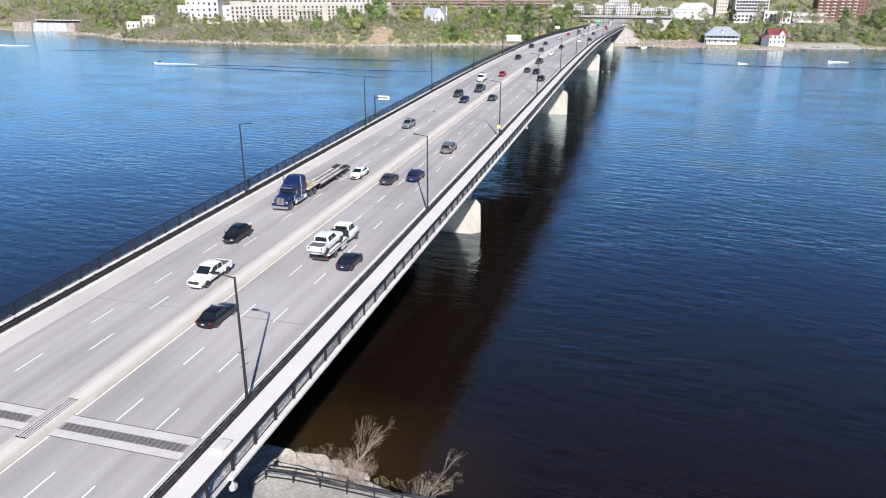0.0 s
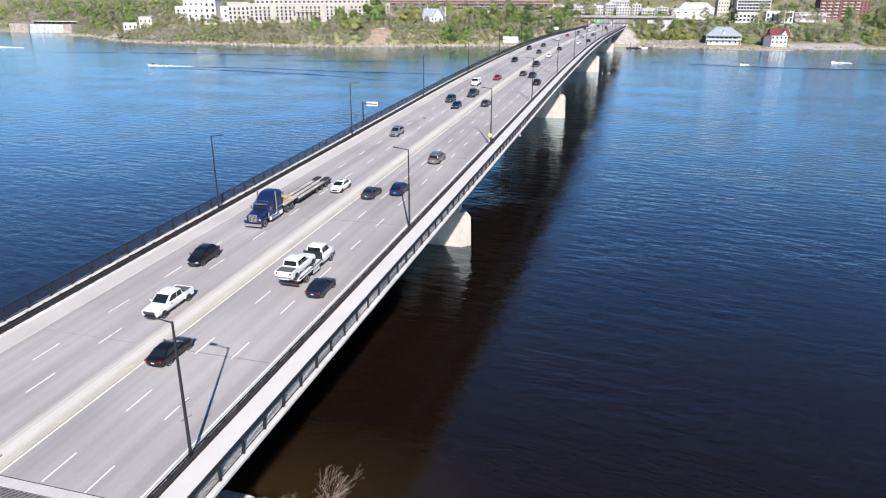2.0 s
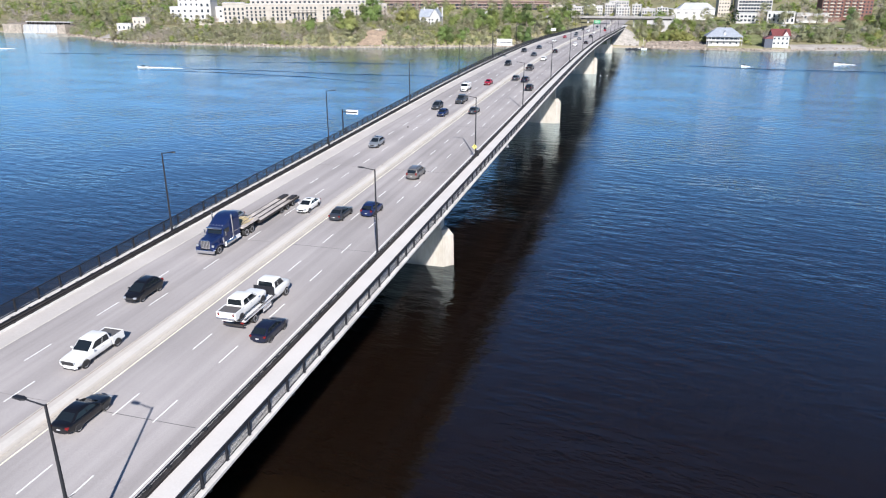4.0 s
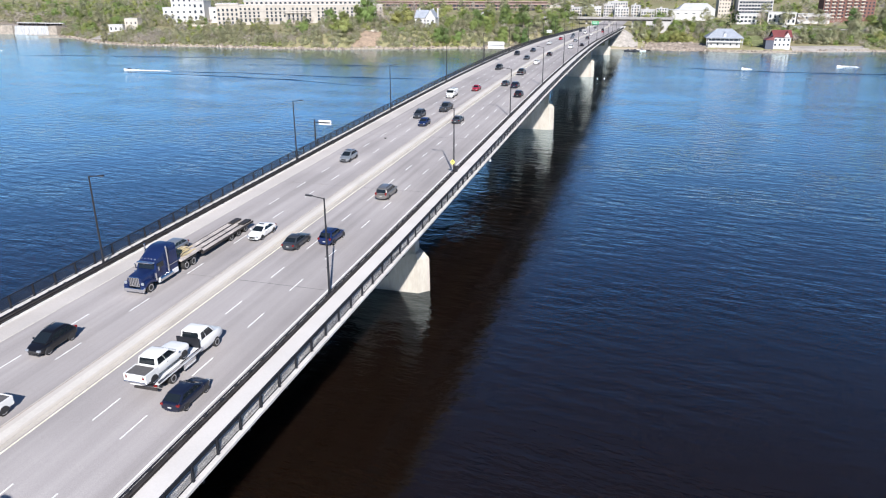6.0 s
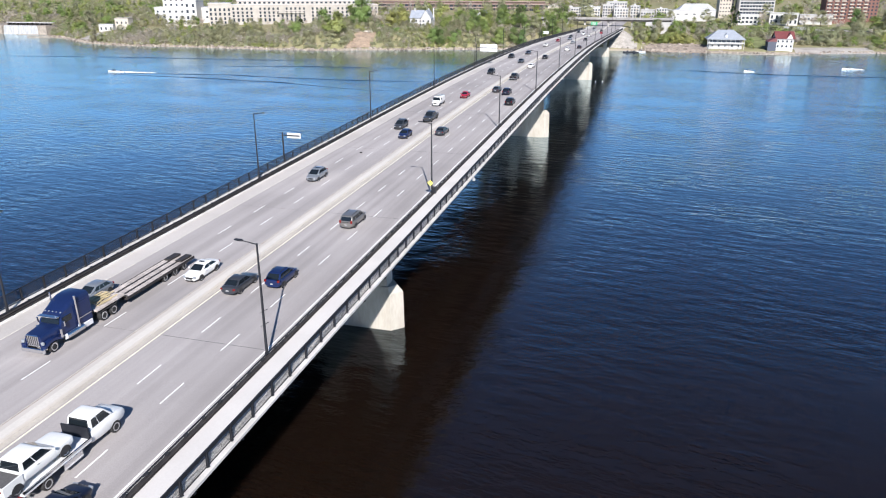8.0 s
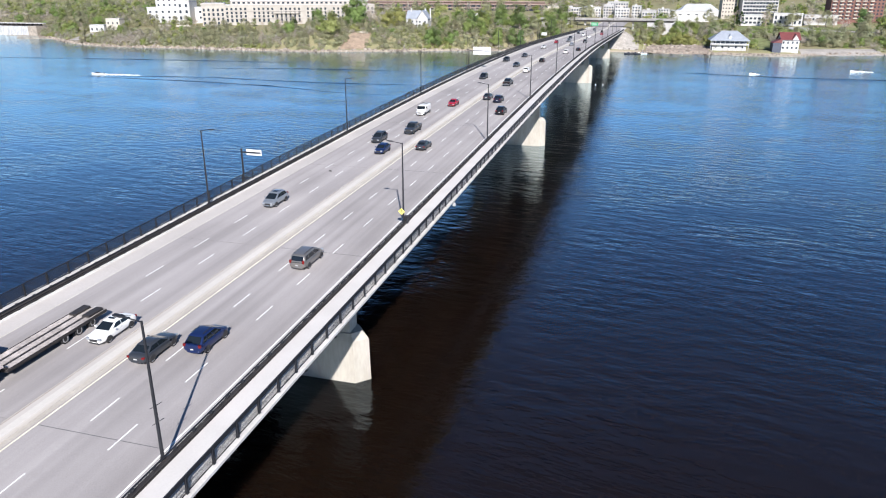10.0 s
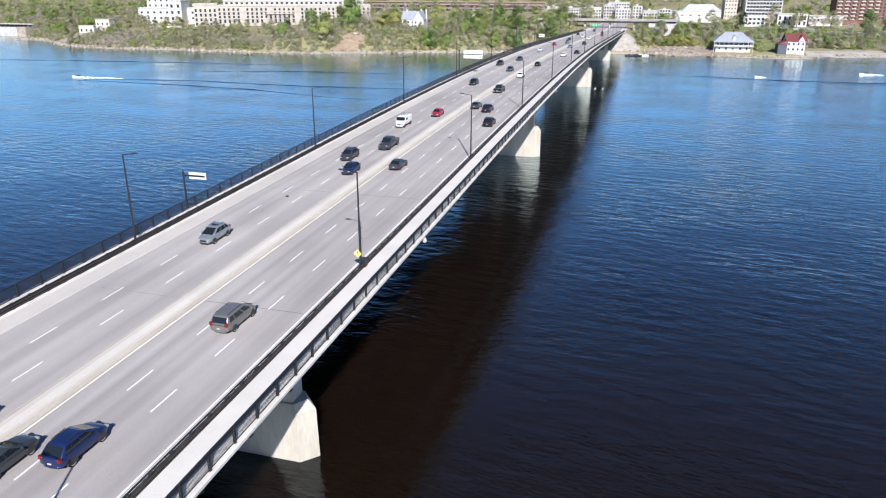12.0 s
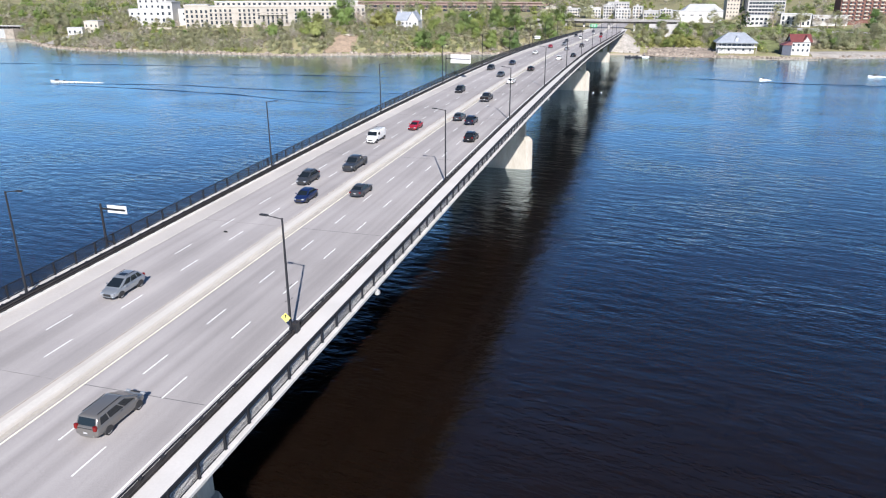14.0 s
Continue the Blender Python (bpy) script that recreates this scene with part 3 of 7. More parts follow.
fence_rail = Geo().bevel_box(-0.05, 0.05, 0.0, BAY, 1.29, 1.37, 0.02).data("top_rail", STEEL_DARK)
wide_rail = Geo().bevel_box(-0.06, 0.06, 0.0, BAY, 1.27, 1.36, 0.02).box(-0.02, 0.02, 0.05, BAY - 0.05, 1.0, 1.27).data("top_rail", STEEL_DARK)
panel_right = fence_panel("infill", 0.030, 1.05)
panel_left = fence_panel("infill", 0.033, 1.3, 36)
for x, base, panel, side in ((17.2, 0.22, panel_right, 0), (-15.15, 0.24, panel_left, 1)):
    fence = empty("bridge_fence", x, 0, 0)
    tagged(fence, "dark steel picket fence with posts along the bridge edge", "fence", group="bridge edge fences")
    y = 83.68 - 12 * BAY if side == 0 else 118.69 - 26 * BAY
    while y < Y_FAR + 10:
        m = pose(0, y, road_z(y) + base, road_tilt(y + BAY / 2))
        child("post", fence_post, fence, m=pose(0, y, road_z(y) + base))
        tagged(child("infill", panel, fence, m=m), "fine dark picket infill", kind="stuff")
        child("top_rail", fence_rail if side else wide_rail, fence, m=m)
        y += BAY

# ---- inner guard rails ----
RAIL_BAY = 2.12
rail_post = Geo().bevel_box(0.02, 0.17, -0.11, 0.11, 0.74, 1.0, 0.03).loft([[(-0.09, -0.08, 0), (0.14, -0.08, 0), (0.14, 0.08, 0), (-0.09, 0.08, 0)], [(-0.05, -0.06, 0.5), (0.09, -0.06, 0.5), (0.09, 0.06, 0.5), (-0.05, 0.06, 0.5)],
                        [(-0.04, -0.05, 0.9), (0.06, -0.05, 0.9), (0.06, 0.05, 0.9), (-0.04, 0.05, 0.9)]]).box(-0.14, 0.14, -0.14, 0.14, 0, 0.03).data("post", STEEL_DARK)
top_tube = Geo().loft([[(x, y, z) for x, z in ((-0.06, 0.79), (0.05, 0.79), (0.06, 0.82), (0.06, 0.91), (0.045, 0.94), (-0.05, 0.94), (-0.06, 0.91))] for y in (0, 2 * RAIL_BAY)]).data("top_rail", STEEL_DARK)
low_beam = Geo().loft([[(x, y, z) for x, z in ((-0.08, 0.06), (0.21, 0.06), (0.23, 0.14), (0.13, 0.22), (0.13, 0.28), (0.23, 0.36), (0.20, 0.53), (-0.08, 0.54))] for y in (0, 2 * RAIL_BAY)]).data("low_beam", STEEL_BROWN)
big_beam = Geo()
for za, zb in ((0.08, 0.34), (0.46, 0.70)):
    big_beam.loft([[(x, y, z) for x, z in ((-0.12, za), (0.10, za), (0.15, za + 0.05), (0.15, zb - 0.06), (0.10, zb), (-0.12, zb))] for y in (0, 2 * RAIL_BAY)])
big_beam = big_beam.data("low_beam", STEEL_BROWN)
for x, base, side in ((14.15, 0.22, 0), (-13.50, 0.2, 1)):
    rail = empty("guard_rail", x, 0, 0)
    tagged(rail, "dark steel two-rail traffic barrier on short posts", "guard rail", group="bridge guard rails")
    y, bay = 84.11 - 24 * RAIL_BAY, 0
    while y < Y_FAR + 12:
        m = pose(0, y, road_z(y) + base, road_tilt(y + RAIL_BAY))
        rise = Matrix.Diagonal((1, 1, 0.66, 1))
        m = m @ rise
        child("post", rail_post, rail, m=pose(0, y, road_z(y) + base, 0, 0, 180 if side else 0) @ rise)
        if bay % 2 == 0:
            child("top_rail", top_tube, rail, m=m)
            child("low_beam", big_beam if side else low_beam, rail, m=m)
        bay += 1
        y += RAIL_BAY

# ---- street lamps ----
LAMP_GLASS = material("lamp_lens", (0.35, 0.35, 0.36), 0.3)


def street_lamp(x, y, side):
    """A tapered dark pole with a short arm over the road and a flat lamp head; side is -1 when the arm points to -x."""
    z = road_z(y) + (0.22 if x > 0 else 0.2)
    lamp = empty("street_lamp", x, y, z)
    tagged(lamp, "tall dark tapered steel street lamp with a flat head", "street lamp", group="bridge street lamps")
    h = 10.25
    g = Geo()
    g.tube((0, 0, 0), (0, 0, h), 0.125, 0.075, 10)
    g.part("pole", STEEL_DARK, lamp, smooth=True)
    g = Geo().bevel_box(-0.2, 0.2, -0.2, 0.2, 0, 0.07, 0.02)
    g.tube((0, 0, 0.07), (0, 0, 0.55), 0.17, 0.16, 10)
    g.part("base_plate", STEEL_DARK, lamp)
    g = Geo().tube((0, 0, h - 0.08), (side * 1.3, 0, h + 0.12), 0.05, 0.04, 8)
    g.part("arm", STEEL_DARK, lamp, smooth=True)
    g = Geo()
    g.loft([[(side * 1.2, -0.08, h + 0.08), (side * 1.2, 0.08, h + 0.08), (side * 1.2, 0.08, h + 0.17), (side * 1.2, -0.08, h + 0.17)][:: 1],
            [(side * 1.4, -0.17, h + 0.09), (side * 1.4, 0.17, h + 0.09), (side * 1.4, 0.15, h + 0.2), (side * 1.4, -0.15, h + 0.2)],
            [(side * 1.95, -0.16, h + 0.15), (side * 1.95, 0.16, h + 0.15), (side * 1.95, 0.13, h + 0.22), (side * 1.95, -0.13, h + 0.22)]])
    hd = g.part("head", STEEL_DARK, lamp)
    Geo().box(min(side * 1.45, side * 1.9), max(side * 1.45, side * 1.9), -0.11, 0.11, h + 0.075, h + 0.10).part("lens", LAMP_GLASS, hd, "grey lamp lens")
    if x > 0:
        for zz in (3.1, 4.3):
            Geo().tube((-0.1, -0.35, zz), (0.1, 0.55, zz), 0.022, n=6).part("banner_rod", STEEL_DARK, lamp)
    return lamp


for k in range(13):
    y = 67.7 + 47.75 * k
    street_lamp(14.0, y - (0.5 if k == 1 else 0.0), -1)
    street_lamp(-14.15, y + 0.5, 1)

# ---- signs on the bridge ----
def hanging_sign(x, y, z_top, px0, px1, pz0, pz1, ribs, label):
    zb = road_z(y) - 0.9
    s = empty("road_sign", x, y, zb)
    tagged(s, label, "road sign")
    h = z_top - zb
    Geo().tube((0, 0, 0), (0, 0, h), 0.15, 0.12, 10).bevel_box(-0.25, 0.25, -0.25, 0.25, 0, 0.06, 0.02).part("pole", STEEL_DARK, s, smooth=True)
    for hz in (0.1, 0.55):
        Geo().box(0.05, -15.58 - x, -0.12, 0.12, hz, hz + 0.16).part("bracket", STEEL_DARK, s, "steel bracket to the deck edge")
    zc = (pz0 + pz1) / 2 - zb
    Geo().box(0, px1 - x - 0.15, -0.07, 0.07, zc - 0.09, zc + 0.09).part("arm", STEEL_DARK, s)
    pan = Geo().bevel_box(px0 - x, px1 - x, 0.08, 0.12, pz0 - zb, pz1 - zb, 0.01).part("panel", SIGN_ALU, s, "bare pale aluminium back of the panel")
    rib_mat = bpy.data.materials.get("sign_rib") or material("sign_rib", (0.5, 0.51, 0.53), 0.5)
    for k in range(ribs):
        xx = px0 - x + (px1 - px0) * (k + 0.5) / ribs
        Geo().box(xx - 0.05, xx + 0.05, 0.03, 0.08, pz0 - zb + 0.1, pz1 - zb - 0.1).part("stiffener", rib_mat, pan)
    return s


hanging_sign(-17.85, 178.9, 21.6, -17.05, -14.45, 20.6, 21.5, 2, "pale blank-backed sign panel on a dark cantilever pole")
hanging_sign(-16.15, 317.5, 27.3, -14.8, -8.9, 24.9, 27.3, 5, "large pale blank-backed sign panel on a dark pole")
hanging_sign(-16.15, 470.0, 24.6, -15.2, -12.4, 22.6, 24.0, 2, "small pale blank-backed sign panel on a dark pole")

d = empty("warning_sign", 13.98, 162.55, road_z(162.6) + 0.25)
tagged(d, "yellow diamond warning sign on a lamp pole", "road sign")
Geo().loft([[(0, y, 1.35), (0.44, y, 1.79), (0, y, 2.23), (-0.44, y, 1.79)] for y in (-0.03, 0.0)]).part("plate", SIGN_YELLOW, d)
Geo().box(-0.05, 0.05, 0.0, 0.12, 1.6, 2.1).part("clamp", STEEL_DARK, d)
Geo().box(-0.035, 0.035, -0.036, -0.031, 1.75, 2.1).box(-0.1, 0.1, -0.036, -0.031, 1.95, 2.0).part("symbol", BLACK, d, "small dark symbol")
cab = empty("junction_box", 14.25, 163.6, road_z(163.6) + 0.25)
tagged(cab, "dark grey electrical box beside a lamp pole", "junction box")
Geo().bevel_box(-0.25, 0.25, -0.35, 0.35, 0, 0.85, 0.03).part("body", STEEL_DARK, cab)
Geo().bevel_box(-0.28, 0.28, -0.38, 0.38, 0.85, 0.92, 0.02).part("lid", STEEL_BROWN, cab)
cab = empty("utility_box", 15.2, 62.2, road_z(62.2) + 0.24)
tagged(cab, "pale grey concrete utility box on the sidewalk", "utility box")
Geo().bevel_box(-0.4, 0.4, -0.6, 0.6, 0, 0.22, 0.05).part("body", CONCRETE, cab)
Geo().bevel_box(-0.43, 0.43, -0.63, 0.63, 0.22, 0.27, 0.02).part("lid", CONCRETE, cab)

# ---- trees ----
BARK = material("grey_bark", (0.17, 0.14, 0.115), 0.9, 0, 0.3, 3.0, 0.3, 0.8, 0.3)
PALE_BARK = material("pale_dry_twigs", (0.40, 0.315, 0.265), 0.9, 0, 0.25, 4.0, 0.3, 0.8, 0.2)
LEAVES = [leaf_material("spring_green_leaves", (0.29, 0.37, 0.135)), leaf_material("olive_leaves", (0.405, 0.405, 0.26)),
          leaf_material("fresh_yellow_green_leaves", (0.40, 0.435, 0.18)), leaf_material("deep_green_leaves", (0.22, 0.30, 0.12)),
          leaf_material("grey_brown_buds", (0.50, 0.455, 0.39)), leaf_material("conifer_needles", (0.08, 0.13, 0.055))]
rng = np.random.default_rng(7)


def clump_leaves(centres, sizes, out=None):
    """Randomly turned leaf clumps round centres, facing loosely along out if given: vertex and face arrays."""
    n = len(centres)
    a = rng.normal(size=(n, 3))
    if out is not None:
        nrm = out / (np.linalg.norm(out, axis=1)[:, None] + 1e-6) + np.array([0, 0, 0.35]) + rng.normal(size=(n, 3)) * 0.32
        a = np.cross(nrm, a)
    a /= np.linalg.norm(a, axis=1)[:, None]
    b = np.cross(a, rng.normal(size=(n, 3)) if out is None else nrm)
    b /= np.linalg.norm(b, axis=1)[:, None]
    s = np.asarray(sizes)[:, None]
    w = rng.uniform(0.55, 1.0, size=(n, 1))
    v = np.stack([centres - a * s - b * s * w * 0.6, centres + a * s - b * s * w * 0.5, centres + a * s * 0.15 + b * s * w * 1.1], axis=1).reshape(-1, 3)
    f = np.arange(n * 3).reshape(n, 3)
    return v, f


def crown_points(h, spread, base, count, conic=False):
    """Points of a lobed crown with gaps: lobes strewn through an egg, leaves strewn near each lobe's skin."""
    lobes = int(9 + spread * 2.2)
    pts = []
    for k in range(lobes):
        u = rng.uniform(0.02, 1.0)
        z = base + (h - base) * u
        r = spread * ((1 - u) ** 0.8 * 0.95 + 0.05 if conic else math.sqrt(max(0.05, 1 - (2 * u - 0.85) ** 2 * 0.75)) * rng.uniform(0.35, 0.85))
        an = rng.uniform(0, 2 * math.pi)
        c = np.array([math.cos(an) * r, math.sin(an) * r, z])
        rad = rng.uniform(0.28, 0.50) * spread * (0.6 if conic else 1)
        m = max(6, int(count / lobes * rng.uniform(0.6, 1.4)))
        d = rng.normal(size=(m, 3))
        d /= np.linalg.norm(d, axis=1)[:, None]
        pts.append(c + d * (rad * rng.uniform(0.35, 1.25, size=(m, 1))) * np.array([1, 1, 0.8]))
    return np.concatenate(pts)


def mesh_of(name, v, f, mat):
    me = bpy.data.meshes.new(name)
    me.from_pydata(v.tolist(), [], f.tolist())
    me.materials.append(mat)
    return me


def trunk_mesh(h, r, spread, mat, n_limbs=6, bare=False):
    g = Geo()
    lean = rng.uniform(-0.04, 0.04, 2) * h
    top = (lean[0], lean[1], h * 0.75)
    g.tube((0, 0, -0.6), (lean[0] * 0.5, lean[1] * 0.5, h * 0.4), r, r * 0.7, 7)
    g.tube((lean[0] * 0.5, lean[1] * 0.5, h * 0.4), top, r * 0.7, r * 0.2, 6)
    for k in range(n_limbs):
        u = rng.uniform(0.25, 0.65)
        p = Vector((lean[0] * u, lean[1] * u, h * u))
        an = rng.uniform(0, 6.28)
        q = p + Vector((math.cos(an) * spread * 0.7, math.sin(an) * spread * 0.7, h * rng.uniform(0.15, 0.3)))
        g.tube(p, q, r * 0.4, r * 0.1, 5)
        if bare:
            for j in range(5):
                w = rng.uniform(0.4, 1.0)
                a = p.lerp(q, w)
                g.tube(a, a + Vector((rng.uniform(-1, 1) * spread * 0.4, rng.uniform(-1, 1) * spread * 0.4, h * rng.uniform(0.08, 0.22))), r * 0.15, r * 0.05, 4)
    return g.data("trunk", mat)


def tree_kind(h, spread, base, count, leaf, size, mat_leaf, mat_bark=BARK, conic=False, bare=False):
    pts = crown_points(h, spread, base, count, conic)
    mid = np.array([0, 0, base + (h - base) * 0.4])
    v, f = clump_leaves(pts, rng.uniform(size * 0.6, size * 1.3, len(pts)), pts - mid)
    return trunk_mesh(h, 0.028 * h, spread, mat_bark, bare=bare), mesh_of("crown", v, f, mat_leaf), leaf


TREE_KINDS = [tree_kind(9.0, 4.0, 1.6, 1804, "spring-green leafy tree with an uneven crown", 0.40, LEAVES[0]),
              tree_kind(11.0, 4.6, 2.0, 2164, "olive-green budding tree with an open crown", 0.40, LEAVES[1]),
              tree_kind(8.0, 3.6, 1.2, 1623, "fresh yellow-green leafy tree", 0.36, LEAVES[2]),
              tree_kind(12.5, 5.0, 2.2, 2345, "deep green full-crowned tree", 0.43, LEAVES[3]),
              tree_kind(9.5, 3.6, 2.4, 757, "bare grey-brown tree with thin budding twigs", 0.24, LEAVES[4], PALE_BARK, bare=True),
              tree_kind(11.0, 2.6, 1.0, 1804, "dark conifer with a narrow crown", 0.30, LEAVES[5], conic=True),
              tree_kind(7.0, 3.8, 0.4, 1623, "low spreading olive-green shrub tree", 0.36, LEAVES[1]),
              tree_kind(10.0, 4.2, 1.8, 1984, "bright green leafy tree", 0.40, LEAVES[0])]


def plant(kind, x, y, scale, group, z=None):
    trunk, crown, label = TREE_KINDS[kind]
    t = empty("tree", x, y, (land_z(x, y) if z is None else z) - 0.15)
    t.matrix_basis = pose(x, y, (land_z(x, y) if z is None else z) - 0.15, 0, 0, rng.uniform(0, 360)) @ Matrix.Diagonal((scale, scale, scale * rng.uniform(0.88, 1.12), 1))
    tagged(t, label, "tree", group=group)
    child("trunk", trunk, t)
    child("crown", crown, t)


# keep-out boxes round buildings, road and open ground: x0, x1, y0, y1
KEEP_OUT = [(-474, -442, 600, 668), (-22, 22, 640, 780), (-80, 60, 895, 930), (40, 112, 935, 1000), (-500, -425, 664, 715), (-455, -365, 735, 800), (-400, -232, 712, 850), (-168, -140, 672, 712), (-191, -174, 596, 640), (78, 116, 645, 690), (118, 152, 640, 690),
            (-640, -558, 600, 712), (110, 310, 792, 905), (38, 80, 655, 702), (146, 203, 660, 716), (116, 131, 690, 762)]


def free(x, y):
    return not any(a < x < b and c < y < d for a, b, c, d in KEEP_OUT)


# western bank belt, denser and greener toward the bridge
count = 0
while count < 190:
    x = rng.uniform(-610, -26)
    s = rng.uniform(3, 62) if rng.uniform() < 0.75 else rng.uniform(60, 130)
    y = shore_y(x) + s
    if not free(x, y):
        continue
    near_bridge = x > -130
    k = rng.choice([0, 3, 7, 1, 2], p=[0.3, 0.2, 0.3, 0.1, 0.1]) if near_bridge else rng.choice([1, 6, 0, 4, 2, 7], p=[0.32, 0.27, 0.05, 0.22, 0.1, 0.04])
    sc = rng.uniform(0.8, 1.25) if near_bridge else rng.uniform(0.55, 0.9) * (1.0 if s < 62 else 1.3)
    if -400 < x < -225 and s > 40:
        sc *= 0.6
    plant(int(k), x, y, sc, "trees on the western bank")
    count += 1
# tall trees of the western bank
for x, y, k, sc in ((-236, 668, 7, 1.55), (-226, 676, 0, 1.5), (-213, 684, 3, 1.25), (-204, 700, 4, 1.7), (-196, 694, 4, 1.5), (-185, 700, 2, 1.6), (-250, 640, 7, 1.1), (-244, 632, 0, 1.15), (-180, 718, 7, 1.4),
                    (-268, 690, 5, 1.2), (-275, 700, 5, 1.1), (-285, 690, 4, 1.3), (-130, 690, 0, 1.4), (-122, 700, 7, 1.5), (-100, 700, 0, 1.6), (-88, 720, 7, 1.6), (-70, 710, 3, 1.4), (-56, 716, 0, 1.5), (-45, 725, 7, 1.3),
                    (-207, 684, 7, 2.25), (-217, 690, 0, 1.9), (-204, 623, 2, 2.0), (-213, 626, 0, 1.5), (-176, 704, 2, 1.7), (-520, 690, 0, 1.2), (-506, 684, 7, 1.2), (-528, 702, 1, 1.4), (-520, 700, 2, 1.3), (-505, 720, 0, 1.5), (-542, 714, 3, 1.3), (-590, 720, 1, 1.4), (-420, 650, 6, 1.0)):
    plant(k, x, y, sc, "tall trees on the western bank")
# young trees at the feet of the white and the stone building
for k in range(12):
    plant((1, 6, 0, 4)[k % 4], -480 + 7.4 * k, 730 + 3.0 * noise.noise((k * 1.7, 2, 0)), rng.uniform(0.75, 1.05), "young trees before the white building")
for k in range(22):
    u, off = -18 + 7.6 * k, 12 + 3.5 * noise.noise((k * 1.3, 5, 0))
    plant((6, 1, 4, 6, 0)[k % 5], -372 + u * 0.866 + off * 0.5, 742 + u * 0.5 - off * 0.866, rng.uniform(0.42, 0.72), "young trees before the stone building")
# eastern bank
count = 0
while count < 105:
    x = rng.uniform(26, 330)
    s = rng.uniform(12, 75)
    y = shore_y(x) + s
    if not free(x, y):
        continue
    k = rng.choice([0, 1, 2, 7, 4, 6], p=[0.22, 0.24, 0.14, 0.2, 0.08, 0.12])
    plant(int(k), x, y, rng.uniform(0.6, 1.0) if s > 20 else rng.uniform(0.4, 0.65), "trees on the eastern bank")
    count += 1
for x, y, k, sc in ((118, 893, 5, 1.7), (124, 897, 5, 1.6), (60, 760, 7, 1.3), (72, 770, 0, 1.4), (90, 775, 7, 1.2), (105, 770, 5, 1.2), (147, 894, 4, 1.7), (172, 896, 1, 1.6), (196, 898, 4, 1.6), (203, 900, 1, 1.5), (210, 897, 4, 1.5), (170, 862, 6, 0.5), (162, 858, 6, 0.5), (215, 800, 1, 1.7), (232, 806, 2, 1.5),
                    (240, 790, 3, 1.6), (262, 800, 0, 1.5), (285, 815, 3, 1.5), (45, 740, 1, 1.2), (36, 720, 0, 1.0), (34, 735, 7, 1.2), (44, 748, 3, 1.2), (56, 738, 0, 1.1), (-38, 748, 3, 1.3), (-50, 742, 7, 1.3), (222, 850, 3, 1.7), (238, 842, 7, 1.6), (252, 858, 1, 1.7), (208, 846, 4, 1.5), (-150, 668, 6, 0.8), (-158, 664, 1, 0.7), (-142, 668, 6, 0.7)):
    plant(k, x, y, sc, "tall trees on the eastern bank")


# far woods behind: joined crowns
def woods(name, count, x_range, s_range, label, scale, kinds, leaves=300, swell=1.6):
    """Many crowns joined: each keeps some of its kind's leaf clumps, swollen to fill."""
    per = {}
    n = 0
    while n < count:
        x = rng.uniform(*x_range)
        y = shore_y(x) + rng.uniform(*s_range)
        if not free(x, y):
            continue
        n += 1
        grove = 0.5 + 1.1 * noise.noise((x * 0.018, y * 0.030, 5.5)) + rng.normal(0, 0.13)     # kinds grow in groves
        k = kinds[int(min(0.999, max(0.0, grove)) * len(kinds))]
        per.setdefault(k, []).append((x, y, land_z(x, y), rng.uniform(*scale), rng.uniform(0, 6.28)))
    for k, places in per.items():
        base = np.empty(len(TREE_KINDS[k][1].vertices) * 3)
        TREE_KINDS[k][1].vertices.foreach_get("co", base)
        base = base.reshape(-1, 3, 3)
        vs = []
        for x, y, z, s, a in places:
            sub = base[rng.permutation(len(base))[:leaves]]
            c = sub.mean(axis=1, keepdims=True)
            sub = (c + (sub - c) * swell) * s * np.array([rng.uniform(0.8, 1.7), rng.uniform(0.8, 1.5), rng.uniform(0.75, 1.35)])
            ca, sa = math.cos(a), math.sin(a)
            vs.append(np.stack([sub[..., 0] * ca - sub[..., 1] * sa + x, sub[..., 0] * sa + sub[..., 1] * ca + y, sub[..., 2] + z - 1.2 * s], axis=-1))
        v = np.concatenate(vs).reshape(-1, 3)
        ob = new(name, mesh_of(name, v, np.arange(len(v)).reshape(-1, 3), TREE_KINDS[k][1].materials[0]))
        tagged(ob, label, "woods", kind="stuff")


woods("far_woods", 150, (-1000, -470), (30, 330), "spring-green woods about the falls", (0.8, 1.3), [4, 1, 6, 1, 7, 0, 4], 620, 1.4)
woods("far_woods", 620, (-900, 420), (150, 520), "mixed spring-green woods behind the bank", (0.9, 1.5), [4, 1, 7, 0, 1, 4, 2], 340, 1.6)
woods("far_woods", 420, (-1300, 800), (520, 1250), "distant mixed spring woods", (1.4, 2.3), [4, 1, 0, 7, 2, 1], 240, 1.7)
woods("far_woods", 260, (-1050, -420), (110, 420), "spring-green woods on the western slope", (0.8, 1.25), [4, 1, 0, 6, 7, 1, 2], 340, 1.6)
woods("far_woods", 80, (-720, -530), (13, 70), "budding woods behind the dam", (0.6, 0.95), [4, 1, 6, 0, 1], 420, 1.4)
woods("bank_trees", 400, (-610, -28), (20, 150), "budding trees crowding the western bank", (0.5, 0.85), [4, 1, 6, 1, 2, 0, 1], 620, 1.25)
woods("bank_shrubs", 2600, (-600, -28), (4, 46), "olive and brown shrubs on the bank slope", (0.28, 0.55), [4, 6, 1, 4, 6, 1, 2], 175, 1.75)
woods("bank_shrubs", 900, (24, 340), (9, 80), "low shrubs on the eastern bank", (0.25, 0.5), [4, 6, 1, 4, 6, 2], 160, 1.85)
